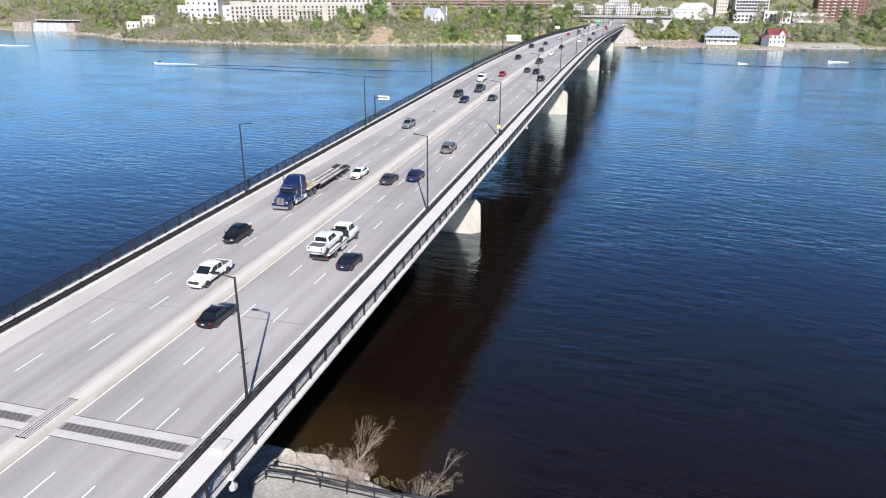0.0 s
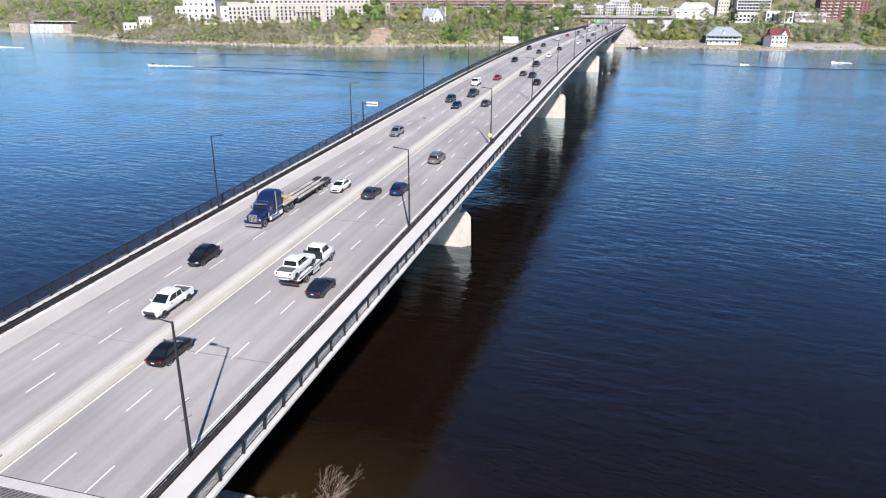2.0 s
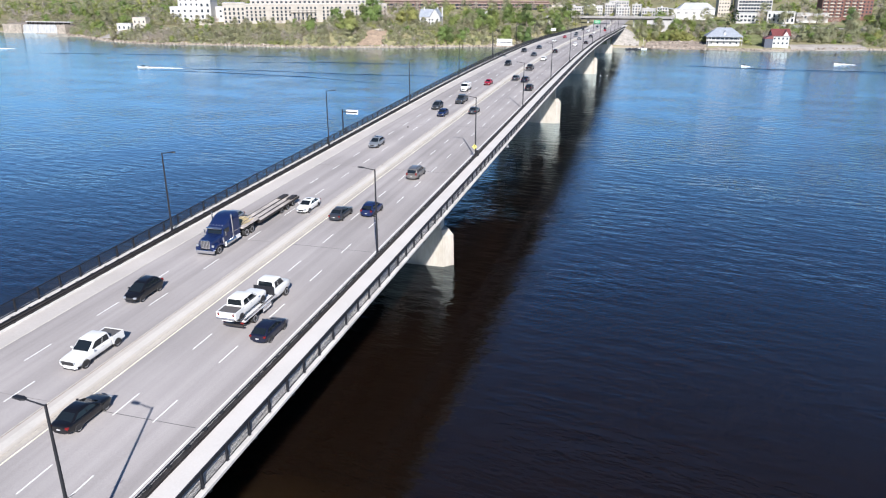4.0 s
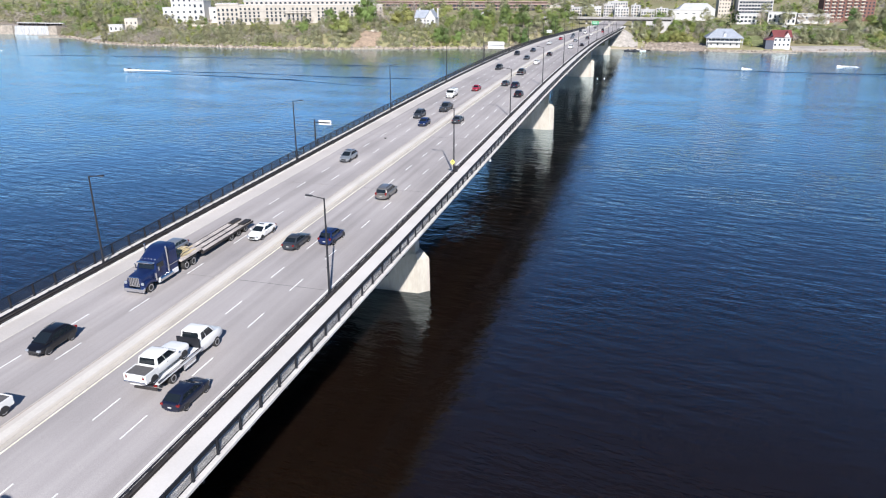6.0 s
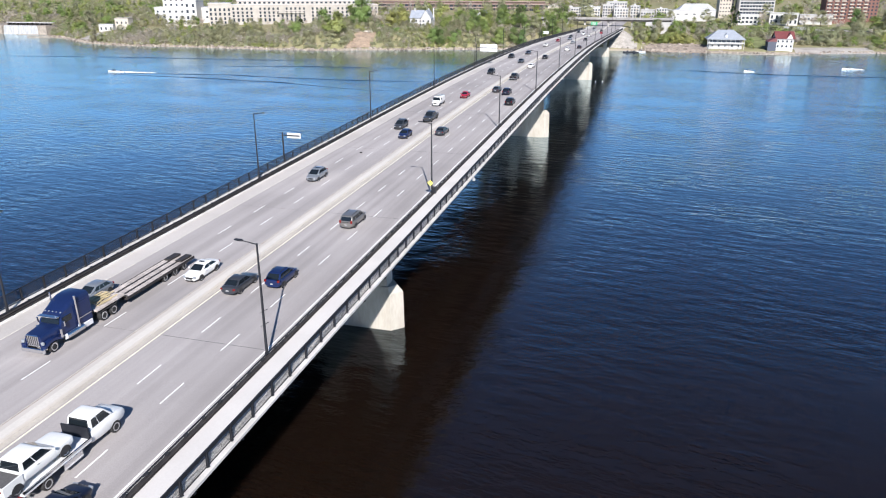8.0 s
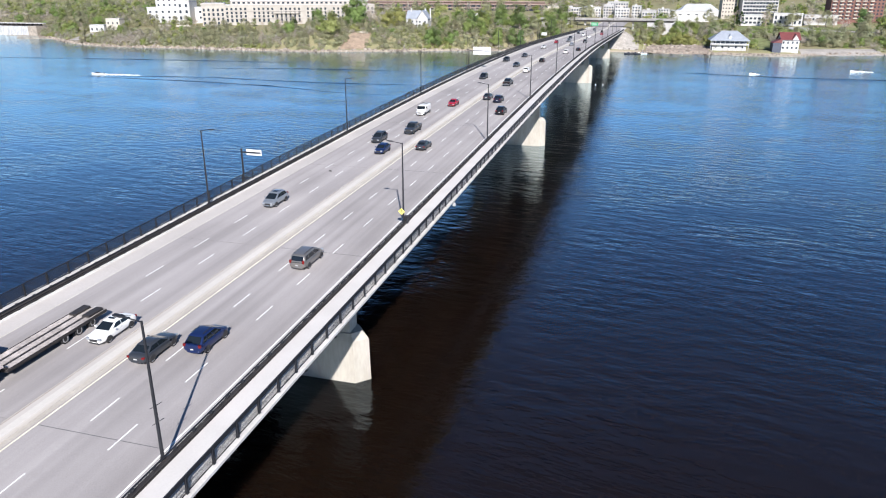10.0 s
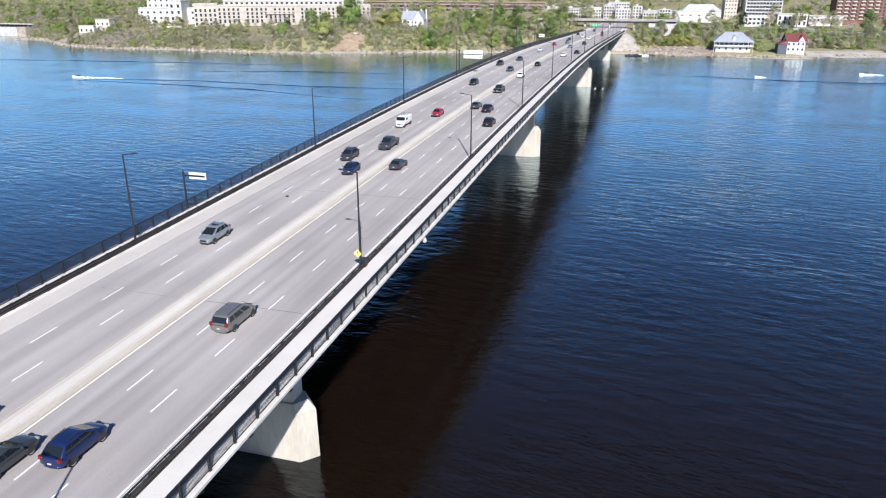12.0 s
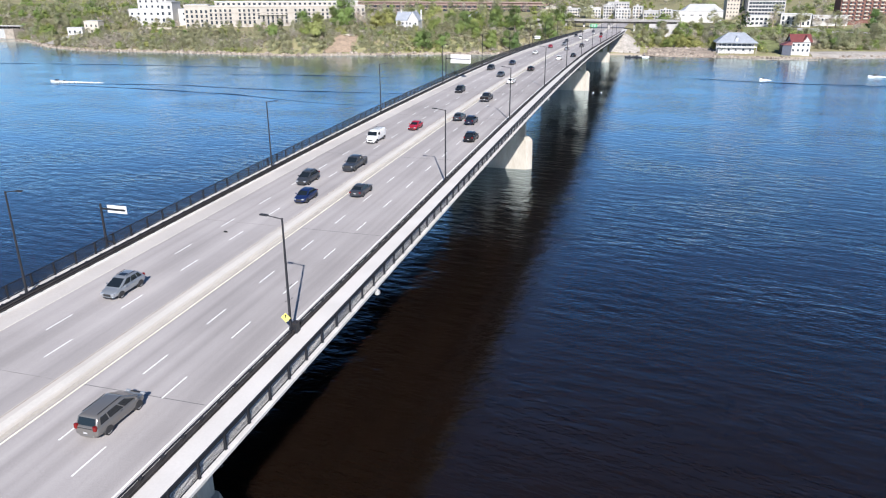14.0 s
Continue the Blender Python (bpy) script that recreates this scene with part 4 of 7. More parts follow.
woods("bank_trees", 320, (24, 340), (25, 170), "budding trees crowding the eastern bank", (0.6, 1.0), [4, 1, 6, 1, 7, 0, 2], 620, 1.25)
woods("bank_shrubs", 420, (84, 330), (55, 135), "shrubs and young trees below the lawn", (0.3, 0.6), [4, 6, 1, 0, 2], 260, 1.6)

# ---- far buildings ----
STONE = material("pale_sandstone", (0.385, 0.355, 0.32), 0.85, 0, 0.08, 2.0, 0.14, 0.15, 0.2)
WHITE_WALL = material("white_render", (0.46, 0.455, 0.45), 0.8, 0, 0.05, 3.0, 0.08, 0.3)
BEIGE_WALL = material("beige_render", (0.44, 0.40, 0.35), 0.8, 0, 0.06, 3.0, 0.1, 0.3)
GREY_WALL = material("grey_concrete_wall", (0.42, 0.41, 0.41), 0.85, 0, 0.08, 2.0, 0.12, 0.2)
BRICK_WALL = material("red_brown_brickwork", (0.17, 0.085, 0.07), 0.9, 0, 0.12, 3.0, 0.15, 0.2)
BROWN_WALL = material("brown_precast", (0.15, 0.095, 0.085), 0.85, 0, 0.1, 2.0, 0.12, 0.2)
ROOF_GREY = material("grey_slate_roof", (0.27, 0.295, 0.34), 0.7, 0, 0.15, 4.0, 0.15, 0.4)
ROOF_RED = material("red_sheet_roof", (0.15, 0.042, 0.042), 0.6, 0, 0.12, 4.0, 0.2, 0.4)
ROOF_PALE = material("pale_membrane_roof", (0.50, 0.51, 0.53), 0.7, 0, 0.08, 2.0, 0.12, 0.1)
WINDOW = material("dark_window_glass", (0.035, 0.045, 0.06), 0.12, 0, spec=0.6)
TIMBER = material("grey_weathered_timber", (0.36, 0.32, 0.27), 0.85, 0, 0.2, 4.0, 0.2, 0.6, 0.2)


def window_into(th, x, z, w, h, y, frame_mat=None):
    """A window in a front wall at y (facing -y): a recessed dark pane in a raised frame."""
    g = Geo()
    t = 0.12
    for a, b, c, d in ((x - w / 2 - t, x - w / 2, z - t, z + h + t), (x + w / 2, x + w / 2 + t, z - t, z + h + t), (x - w / 2, x + w / 2, z - t, z), (x - w / 2, x + w / 2, z + h, z + h + t)):
        g.box(a, b, y - 0.12, y + 0.02, c, d)
    win = g.part("window", frame_mat or WHITE_WALL, th)
    Geo().box(x - w / 2, x + w / 2, y - 0.03, y + 0.02, z, z + h).part("pane", WINDOW, win)


def block(name, x, y, z, w, d, h, rz, wall, roof, label, rows=(), cols=0, win=(1.2, 1.8), parapet=0.6, category="building", skip=None):
    """A flat-roofed building, front face toward -y, with rows of windows at the given heights."""
    th = empty(name, x, y, z, rz)
    tagged(th, label, category)
    Geo().box(0, w, 0, d, -6, h).part("wall", wall, th)
    Geo().box(-0.4, w + 0.4, -0.4, d + 0.4, h, h + parapet).part("cornice", wall, th)
    Geo().box(0.5, w - 0.5, 0.5, d - 0.5, h + parapet, h + parapet + 0.12).part("roof", roof, th)
    for zz in rows:
        for k in range(cols):
            if skip and skip(k, zz):
                continue
            window_into(th, w * (k + 0.5) / cols, zz, win[0], win[1], 0.0, wall)
    return th


def gabled(name, x, y, z, w, d, h, rise, rz, wall, roof, label, rows=(), cols=0, gable_front=False, eaves=0.5, hip=0.0):
    """A house with a pitched roof; gable_front turns the gable to the front; hip draws the ridge in."""
    th = empty(name, x, y, z, rz)
    tagged(th, label, "house")
    g = Geo().box(0, w, 0, d, -4, h)
    e = eaves
    if gable_front:
        if not hip:
            g.add([(0, 0, h), (w, 0, h), (w / 2, 0, h + rise), (0, d, h), (w, d, h), (w / 2, d, h + rise)], [(0, 1, 2), (3, 5, 4)])
        ridge = ((w / 2, -e + hip, h + rise), (w / 2, d + e - hip, h + rise))
    else:
        if not hip:
            g.add([(0, 0, h), (0, d, h), (0, d / 2, h + rise), (w, 0, h), (w, d, h), (w, d / 2, h + rise)], [(0, 2, 1), (3, 4, 5)])
        ridge = ((-e + hip, d / 2, h + rise), (w + e - hip, d / 2, h + rise))
    g.part("wall", wall, th)
    dz = -0.15
    c = [(-e, -e, h + dz), (w + e, -e, h + dz), (w + e, d + e, h + dz), (-e, d + e, h + dz)]
    up = 0.22
    r = Geo()
    v = c + [ridge[0], ridge[1]]
    if gable_front:
        faces = [(0, 4, 5, 3), (1, 2, 5, 4), (0, 1, 4), (2, 3, 5)]
    else:
        faces = [(0, 1, 5, 4), (2, 3, 4, 5), (1, 2, 5), (3, 0, 4)]
    if not hip:
        faces = faces[:2]
    n = len(v)
    vv = v + [(a, b, q + up) for a, b, q in v]
    ff = [tuple(reversed(f)) for f in faces] + [tuple(i + n for i in f) for f in faces]
    edges = {}
    for f in faces:
        for a, b in zip(f, f[1:] + f[:1]):
            edges[(a, b)] = 1
    for a, b in edges:
        if (b, a) not in edges:
            ff.append((a, b, b + n, a + n))
    r.add(vv, ff)
    r.part("roof", roof, th)
    for zz in rows:
        for k in range(cols):
            window_into(th, w * (k + 0.5) / cols, zz, min(1.3, w / cols * 0.5), 1.5, 0.0, wall)
    return th


# the long stone building: left pavilion, columned middle, lower east range
long_rz = 30.0
stone = block("stone_building", -372, 742, 11, 150, 38, 18.5, long_rz, STONE, ROOF_PALE, "long pale sandstone institutional building with rows of windows", rows=(14.6, 10.8, 7.6), cols=34, win=(1.9, 2.2), parapet=1.2, skip=lambda k, zz: k % 6 == 5)
for k in range(34):
    if not 10 <= k <= 15 and k % 6 != 5:
        window_into(stone, 150 * (k + 0.5) / 34, 3.2, 2.0, 3.2, 0.0, STONE)
for k in range(6):
    Geo().tube((48.5 + 4.4 * k, -1.0, 2.0), (48.5 + 4.4 * k, -1.0, 11.2), 0.62, 0.55, 10).part("column", STONE, stone)
for k in range(5):
    Geo().box(49.9 + 4.4 * k, 51.7 + 4.4 * k, -0.05, 0.02, 2.4, 10.6).part("tall_window", WINDOW, stone)
Geo().bevel_box(46, 73, -2.2, 0.0, 11.3, 12.2, 0.1).part("entablature", STONE, stone)
Geo().bevel_box(45, 74, -2.4, 0.0, -4, 2.0, 0.1).part("podium", STONE, stone)
Geo().bevel_box(-0.3, 150.3, -0.5, 0.0, 13.4, 13.9, 0.1).part("string_course", STONE, stone)
Geo().bevel_box(-0.3, 150.3, -0.4, 0.0, 6.6, 7.0, 0.1).part("string_course", STONE, stone)
Geo().box(6, 144, 7, 34, 19.6, 23.2).part("attic_storey", STONE, stone)
Geo().box(5.6, 144.4, 6.6, 34.4, 23.2, 23.9).part("attic_roof", ROOF_PALE, stone)
for k in range(28):
    Geo().box(8 + 4.85 * k, 10.4 + 4.85 * k, 6.94, 7.02, 20.5, 22.4).part("attic_window", WINDOW, stone)
pav = block("stone_pavilion", -391, 731, 11, 22, 40, 19.5, long_rz, STONE, ROOF_PALE, "projecting pale sandstone end pavilion", rows=(13.5, 9.3, 5.0, 1.0), cols=5, win=(1.9, 2.7), parapet=1.6)
# white building up the slope
emb = block("white_building", -470, 752, 14, 60, 30, 13, 12, WHITE_WALL, ROOF_PALE, "white modern building with square windows", rows=(2.5, 8.0), cols=9, win=(2.2, 2.0))
block("white_tower", -466, 762, 14, 30, 22, 26, 12, WHITE_WALL, ROOF_PALE, "white stair tower block", rows=(14.5, 19.5), cols=5, win=(2.0, 2.2))
block("white_tower", -430, 747, 13, 13, 20, 21, 12, WHITE_WALL, ROOF_PALE, "white projecting wing with dark openings", rows=(3, 9, 15), cols=2, win=(2.4, 3.0))
Geo_wall = Geo().box(-432, -395, 716, 717, 6, 12.2).thing("retaining_wall", BEIGE_WALL)
tagged(Geo_wall, "pale retaining wall along a terrace", "wall")
# ruined mill walls by the falls
block("mill_ruin", -484, 682, 5.5, 15, 9, 7.0, 8, WHITE_WALL, ROOF_PALE, "pale roofless mill walls with dark openings", rows=(2.0,), cols=3, win=(1.6, 2.6), parapet=0.3)
block("mill_ruin", -466, 684, 6, 14, 9, 12.5, 8, BEIGE_WALL, ROOF_PALE, "taller pale stone mill block", rows=(2.5, 7.5), cols=3, win=(1.4, 2.0), parapet=0.3)
# waterfall with a dam bridge
FOAM = material("falling_white_water", (0.36, 0.365, 0.37), 0.6, 0, 0.25, 1.2, 0.25, 0.5, 0.5, stretch=(2.5, 1, 0.12))
ROCK = material("grey_brown_rock", (0.30, 0.26, 0.22), 0.9, 0, 0.25, 0.8, 0.3, 0.2, 0.6)
g = Geo()
n = 60
vv = []
for k in range(n + 1):
    x = -625 + 52 * k / n
    for j, (dy, z) in enumerate(((3, 9.2), (0.6, 8.8), (-0.6, 6.0), (-1.2, 2.5), (-2.2, 0.02))):
        vv.append((x, 705 + dy + 0.9 * noise.noise((x * 0.35, j * 0.2, 2)), z))
g.add(vv, [(i * 5 + j, i * 5 + j + 1, i * 5 + j + 6, i * 5 + j + 5) for i in range(n) for j in range(4)])
tagged(g.thing("waterfall", FOAM), "white curtain waterfall over a low cliff", "waterfall", kind="stuff")
rk = Geo().box(-637, -571, 706.5, 730, -2, 9.0)
rk.box(-650, -625, 702, 730, -2, 9.5).box(-576, -565, 700, 730, -2, 9.5)
tagged(rk.thing("cliff", ROCK), "grey-brown rock cliff behind the falls", "cliff", kind="structure")
dam = empty("dam_bridge", -597, 709, 9.0)
tagged(dam, "low dark footbridge and dam above the falls", "bridge")
Geo().box(-26, 34, -1.5, 2.0, 2.6, 3.4).part("deck", GREY_WALL, dam)
for k in range(10):
    Geo().box(-25 + 6 * k, -24 + 6 * k, -1.2, 1.6, -0.5, 2.6).part("pier", STEEL_BROWN, dam)
for k in range(9):
    Geo().box(-23.6 + 6 * k, -19.4 + 6 * k, 0.6, 1.0, -0.2, 2.5).part("gate", BLACK, dam)
jetty = Geo().box(-572, -530, 681, 682.5, -0.5, 0.6).box(-556, -512, 664.5, 665.8, -0.5, 0.55)
tagged(jetty.thing("retaining_wall", ROCK), "low pale concrete wall at the water's edge", "wall")
# gabled white villa on the cliff
gabled("villa", -164, 690, 14.2, 11, 14, 7.5, 6.5, 4, WHITE_WALL, ROOF_GREY, "white villa with steep grey slate gables", rows=(1.5, 4.6), cols=3)
gabled("villa", -153, 686, 14.2, 9, 14, 7.5, 7.0, 4, WHITE_WALL, ROOF_GREY, "white gabled villa wing", rows=(1.5, 4.6), cols=2, gable_front=True)
for x in (-161.5, -149.0, -144.6):
    ch = Geo().bevel_box(x - 0.5, x + 0.5, 696, 697, 20, 30.0, 0.05)
    tagged(ch.thing("chimney", WHITE_WALL), "white villa chimney stack", "chimney")
gabled("house", -120, 752, 17.5, 12, 10, 5.0, 4.2, 0, WHITE_WALL, ROOF_GREY, "small white gabled house among trees", rows=(1.5,), cols=3, gable_front=True)
wall = Geo().box(-208, -181, 642, 643, 6, 13.4).box(-205, -172, 664, 665, 8, 14.8)
tagged(wall.thing("retaining_wall", BEIGE_WALL), "pale stone wall at the cliff's top", "wall")
EARTH = material("bare_red_brown_earth", (0.30, 0.225, 0.165), 0.95, 0, 0.25, 0.9, 0.3, 0.15, 0.5)
g = Geo()
vv = []
for i in range(13):
    for j in range(9):
        x = -193 + (20 - 0.9 * j) * i / 12
        y = shore_y(x) + 6 + 34 * j / 8
        vv.append((x, y, land_z(x, y) + 0.35 + 0.4 * noise.noise((x * 0.2, y * 0.2, 5))))
g.add(vv, [(i * 9 + j, (i + 1) * 9 + j, (i + 1) * 9 + j + 1, i * 9 + j + 1) for i in range(12) for j in range(8)])
tagged(g.thing("earth_slope", EARTH), "bare red-brown earth slope below a wall", "slope", kind="structure")
# long brown slab building behind
BAND_WALL = material("faded_brown_band", (0.30, 0.225, 0.20), 0.85, 0, 0.1, 2.0, 0.15, 0.2)
slab = empty("office_slab", -372, 1010, 17)
tagged(slab, "long low brown office building with pale floor bands", "building")
Geo().box(0, 285, 0, 40, -4, 14).part("wall", BROWN_WALL, slab)
for k, zz in enumerate((2.0, 6.2, 10.4, 13.6)):
    Geo().box(-1, 286, -1.2, 0.0, zz, zz + 1.3).part("floor_band", BAND_WALL, slab, "pale floor band")
for k in range(46):
    Geo().box(2 + 6.15 * k, 6.6 + 6.15 * k, -0.2, 0.02, 7.7, 10.2).part("window", WINDOW, slab)
    Geo().box(2 + 6.15 * k, 6.6 + 6.15 * k, -0.2, 0.02, 3.6, 6.0).part("window", WINDOW, slab)
# overpass across the road
WEATHERED = material("weathered_grey_concrete", (0.29, 0.28, 0.275), 0.9, 0, 0.12, 1.5, 0.25, 0.2, 0.2)
ov = empty("overpass", 0, 762, 0)
tagged(ov, "grey concrete overpass crossing the road", "bridge")
Geo().box(-62, 58, 0, 11, 19.6, 20.6).part("deck", WEATHERED, ov)
Geo().box(-62, 58, -0.3, 0.0, 19.9, 21.4).part("parapet", WEATHERED, ov)
Geo().box(-62, 58, 11, 11.3, 19.9, 21.4).part("parapet", WEATHERED, ov)
for k in range(41):
    Geo().box(-61.5 + 2.95 * k, -61.4 + 2.95 * k, -0.2, -0.1, 21.4, 22.3).part("rail_post", STEEL_DARK, ov)
Geo().box(-62, 58, -0.2, -0.1, 22.25, 22.35).part("hand_rail", STEEL_DARK, ov)
for x0, x1 in ((-62, -34), (34, 58)):
    Geo().box(x0, x1, 1, 10, 8, 19.6).part("abutment", GREY_WALL, ov)
for x in (-20, 1, 22):
    Geo().bevel_box(x - 0.8, x + 0.8, 3, 8, 10, 19.6, 0.2).part("column", GREY_WALL, ov)
for k in range(6):
    Geo().box(-60, 56, 0.8 + 1.8 * k, 1.2 + 1.8 * k, 18.3, 19.6).part("beam", STEEL_BROWN, ov)
gan = empty("direction_sign", -14.6, 757, road_z(757))
tagged(gan, "green overhead direction sign on a grey cantilever post", "road sign")
Geo().tube((0, 0, 0), (0, 0, 4.2), 0.2, 0.16).part("post", GREY_WALL, gan)
Geo().tube((0, 0, 3.0), (6.8, 0, 3.0), 0.12).part("arm", GREY_WALL, gan)
pl = Geo().bevel_box(0.9, 6.6, -0.3, -0.15, 1.0, 3.9, 0.02).part("panel", SIGN_GREEN, gan)
for zz in (1.5, 2.3, 3.1):
    Geo().box(1.5, 5.6, -0.32, -0.3, zz, zz + 0.35).part("lettering_bar", WHITE_WALL, pl, "white unreadable line")
# houses and blocks beyond the overpass
for x, y, w, h, m, r in ((-34, 905, 17, 11, WHITE_WALL, 3), (-15, 914, 11, 13.5, GREY_WALL, 4), (-2, 902, 15, 10, WHITE_WALL, 3), (15, 910, 9, 12.5, WHITE_WALL, 4), (26, 899, 14, 8.5, GREY_WALL, 2), (-58, 915, 19, 10, GREY_WALL, 3), (42, 925, 11, 9, WHITE_WALL, 3), (-78, 932, 15, 11, BEIGE_WALL, 3), (-12, 935, 22, 16, GREY_WALL, 5)):
    bl = block("apartment_row", x, y, 16.5, w, 12, h, 4 if w > 14 else -5, m, ROOF_PALE, "pale flat-roofed apartment row with dark windows", rows=[1.4 + 2.9 * k for k in range(r)], cols=max(3, int(w / 2.7)), win=(1.5, 1.7), parapet=0.5)
    Geo().bevel_box(w * 0.3, w * 0.5, 3, 6, h + 0.5, h + 2.2, 0.1).part("roof_hut", m, bl)
    for k in range(1, r):
        Geo().box(w * 0.55, w * 0.85, -1.3, 0.0, 2.9 * k, 2.9 * k + 1.0).part("balcony", BEIGE_WALL, bl, "pale balcony")
# arena
block("arena", 44, 945, 13, 52, 30, 10.5, 3, WHITE_WALL, ROOF_PALE, "white low sports hall with a grey roof", rows=(6.5,), cols=6, win=(3.0, 0.9))
gabled("hall", 66, 955, 14, 40, 40, 10, 6.5, 3, WHITE_WALL, ROOF_PALE, "hall with a broad pale grey hipped roof", hip=8)
# white low range and grey tower
block("white_range", 124, 905, 11, 24, 16, 10, 5, WHITE_WALL, ROOF_PALE, "white low-rise with dark window bands", rows=(2.0, 6.0), cols=6, win=(2.6, 2.0))
block("white_range", 156, 912, 11, 28, 16, 11.5, 5, WHITE_WALL, ROOF_PALE, "white low-rise with tall openings", rows=(1.5, 6.3), cols=6, win=(2.0, 3.4))
block("white_range", 188, 930, 11.5, 32, 16, 9, 5, WHITE_WALL, ROOF_PALE, "long white low-rise with square windows", rows=(4.5,), cols=9, win=(2.0, 2.0))
tower = block("office_tower", 132, 985, 14, 38, 26, 34, 5, GREY_WALL, ROOF_PALE, "grey office tower with dark window bands")
for k in range(9):
    Geo().box(1.0, 37.0, -0.15, 0.02, 2.2 + 3.6 * k, 4.4 + 3.6 * k).part("window_band", WINDOW, tower)
    for j in range(11):
        Geo().box(1.0 + 3.3 * j, 1.35 + 3.3 * j, -0.3, 0.0, 2.2 + 3.6 * k, 4.4 + 3.6 * k).part("mullion", GREY_WALL, tower)
block("apartment_block", 112, 1000, 14, 16, 20, 30, 5, BEIGE_WALL, ROOF_PALE, "beige apartment block with small windows", rows=(3, 7, 11, 15, 19, 23), cols=5, win=(1.4, 1.5))
block("apartment_block", 216, 955, 14, 22, 20, 34, 5, BRICK_WALL, ROOF_PALE, "red-brown brick apartment tower", rows=(3, 6.5, 10, 13.5, 17, 20.5, 24), cols=6, win=(1.8, 1.8))
block("apartment_block", 242, 975, 14, 30, 20, 34, 5, BRICK_WALL, ROOF_PALE, "red-brown brick apartment tower with balconies", rows=(3, 6.5, 10, 13.5, 17, 20.5, 24), cols=8, win=(1.8, 1.8))
block("apartment_block", 300, 985, 14, 26, 20, 30, 5, BRICK_WALL, ROOF_PALE, "dark brick apartment block", rows=(3, 6.5, 10, 13.5, 17, 20.5), cols=7, win=(1.8, 1.8))
for ob in [o for o in scene.objects if o.name.startswith("apartment_block")]:
    if "brick" not in ob["label"]:
        continue
    for zz in (2.4, 5.9, 9.4, 12.9, 16.4, 19.9, 23.4):
        for k in range(3):
            Geo().box(1.0 + 7.0 * k, 5.0 + 7.0 * k, -1.4, 0.0, zz, zz + 1.1).part("balcony", BEIGE_WALL, ob, "pale balcony")
PALE_SLOPE = material("pale_stone_pitching", (0.34, 0.315, 0.29), 0.9, 0, 0.25, 1.2, 0.3, 0.2, 0.5)
g = Geo()
vv = []
for i in range(11):
    for j in range(8):
        x, y = 8.2 + 2.2 * i, 669.5 + 4.0 * j
        vv.append((x, y, land_z(x, y) + 0.25))
g.add(vv, [(i * 8 + j, (i + 1) * 8 + j, (i + 1) * 8 + j + 1, i * 8 + j + 1) for i in range(10) for j in range(7)])
tagged(g.thing("slope_paving", PALE_SLOPE), "pale stone-paved slope beside the far abutment", "slope", kind="structure")
# boathouses at the water
bh = gabled("boathouse", 84, 677, 3.6, 24, 16, 5.9, 6.4, 2, WHITE_WALL, ROOF_GREY, "white two-storey boathouse with a broad hipped grey roof and gallery", rows=(0.4,), cols=5, eaves=2.2, hip=8.6)
Geo().box(-1.6, 25.6, -2.2, 0.0, 2.6, 2.9).part("gallery_floor", WHITE_WALL, bh)
Geo().box(-1.6, 25.6, -2.25, -2.1, 3.6, 3.75).box(-1.6, 25.6, -2.25, -2.1, 3.0, 3.4).part("gallery_rail", WHITE_WALL, bh)
for k in range(9):
    Geo().box(-1.5 + 3.33 * k, -1.25 + 3.33 * k, -2.2, -1.95, -1.5, 5.8).part("gallery_post", WHITE_WALL, bh)
Geo().box(0.6, 23.4, -0.06, 0.02, 3.6, 5.2).part("window_band", WINDOW, bh)
dormer = Geo().add([(9.6, -1.0, 6.5), (14.4, -1.0, 6.5), (12, -1.0, 10.6), (9.6, 6, 6.5), (14.4, 6, 6.5), (12, 6, 10.6)], [(0, 1, 2), (3, 5, 4), (0, 2, 5, 3), (1, 4, 5, 2)])
dormer.part("dormer", ROOF_GREY, bh, "pale steep central dormer")
Geo().box(11.3, 12.7, -1.06, -1.0, 6.9, 9.0).part("dormer_window", WHITE_WALL, bh)
rh = gabled("red_roofed_house", 131.5, 676, 3.4, 12.5, 12, 7.4, 4.8, 6, WHITE_WALL, ROOF_RED, "white waterside house with a red roof and gables", rows=(1.0, 4.6), cols=4, eaves=0.9)
g = Geo().add([(6.5, -0.9, 7.2), (12.5, -0.9, 7.2), (9.5, -0.9, 11.6), (6.5, 5, 7.2), (12.5, 5, 7.2), (9.5, 5, 11.6)], [(0, 1, 2), (3, 5, 4), (0, 2, 5, 3), (1, 4, 5, 2)])
g.part("gable_roof", ROOF_RED, rh)
Geo().add([(7.3, -0.95, 7.3), (11.7, -0.95, 7.3), (9.5, -0.95, 10.6)], [(0, 1, 2)]).part("gable_face", WHITE_WALL, rh)
Geo().box(-6, 0, -2, 6, -2, 5.2).part("side_wing", material("slate_blue_boards", (0.07, 0.08, 0.11), 0.8, 0, 0.1, 4.0, 0.1, 0.5), rh, "slate-blue side wing")
Geo().add([(-6.5, -2.5, 5.2), (0, -2.5, 5.2), (0, 6.5, 5.2), (-6.5, 6.5, 5.2), (0, -2.5, 8.2), (0, 6.5, 8.2)], [(0, 1, 4), (3, 5, 2), (0, 4, 5, 3), (1, 2, 5, 4), (0, 3, 2, 1)]).part("wing_roof", ROOF_RED, rh)
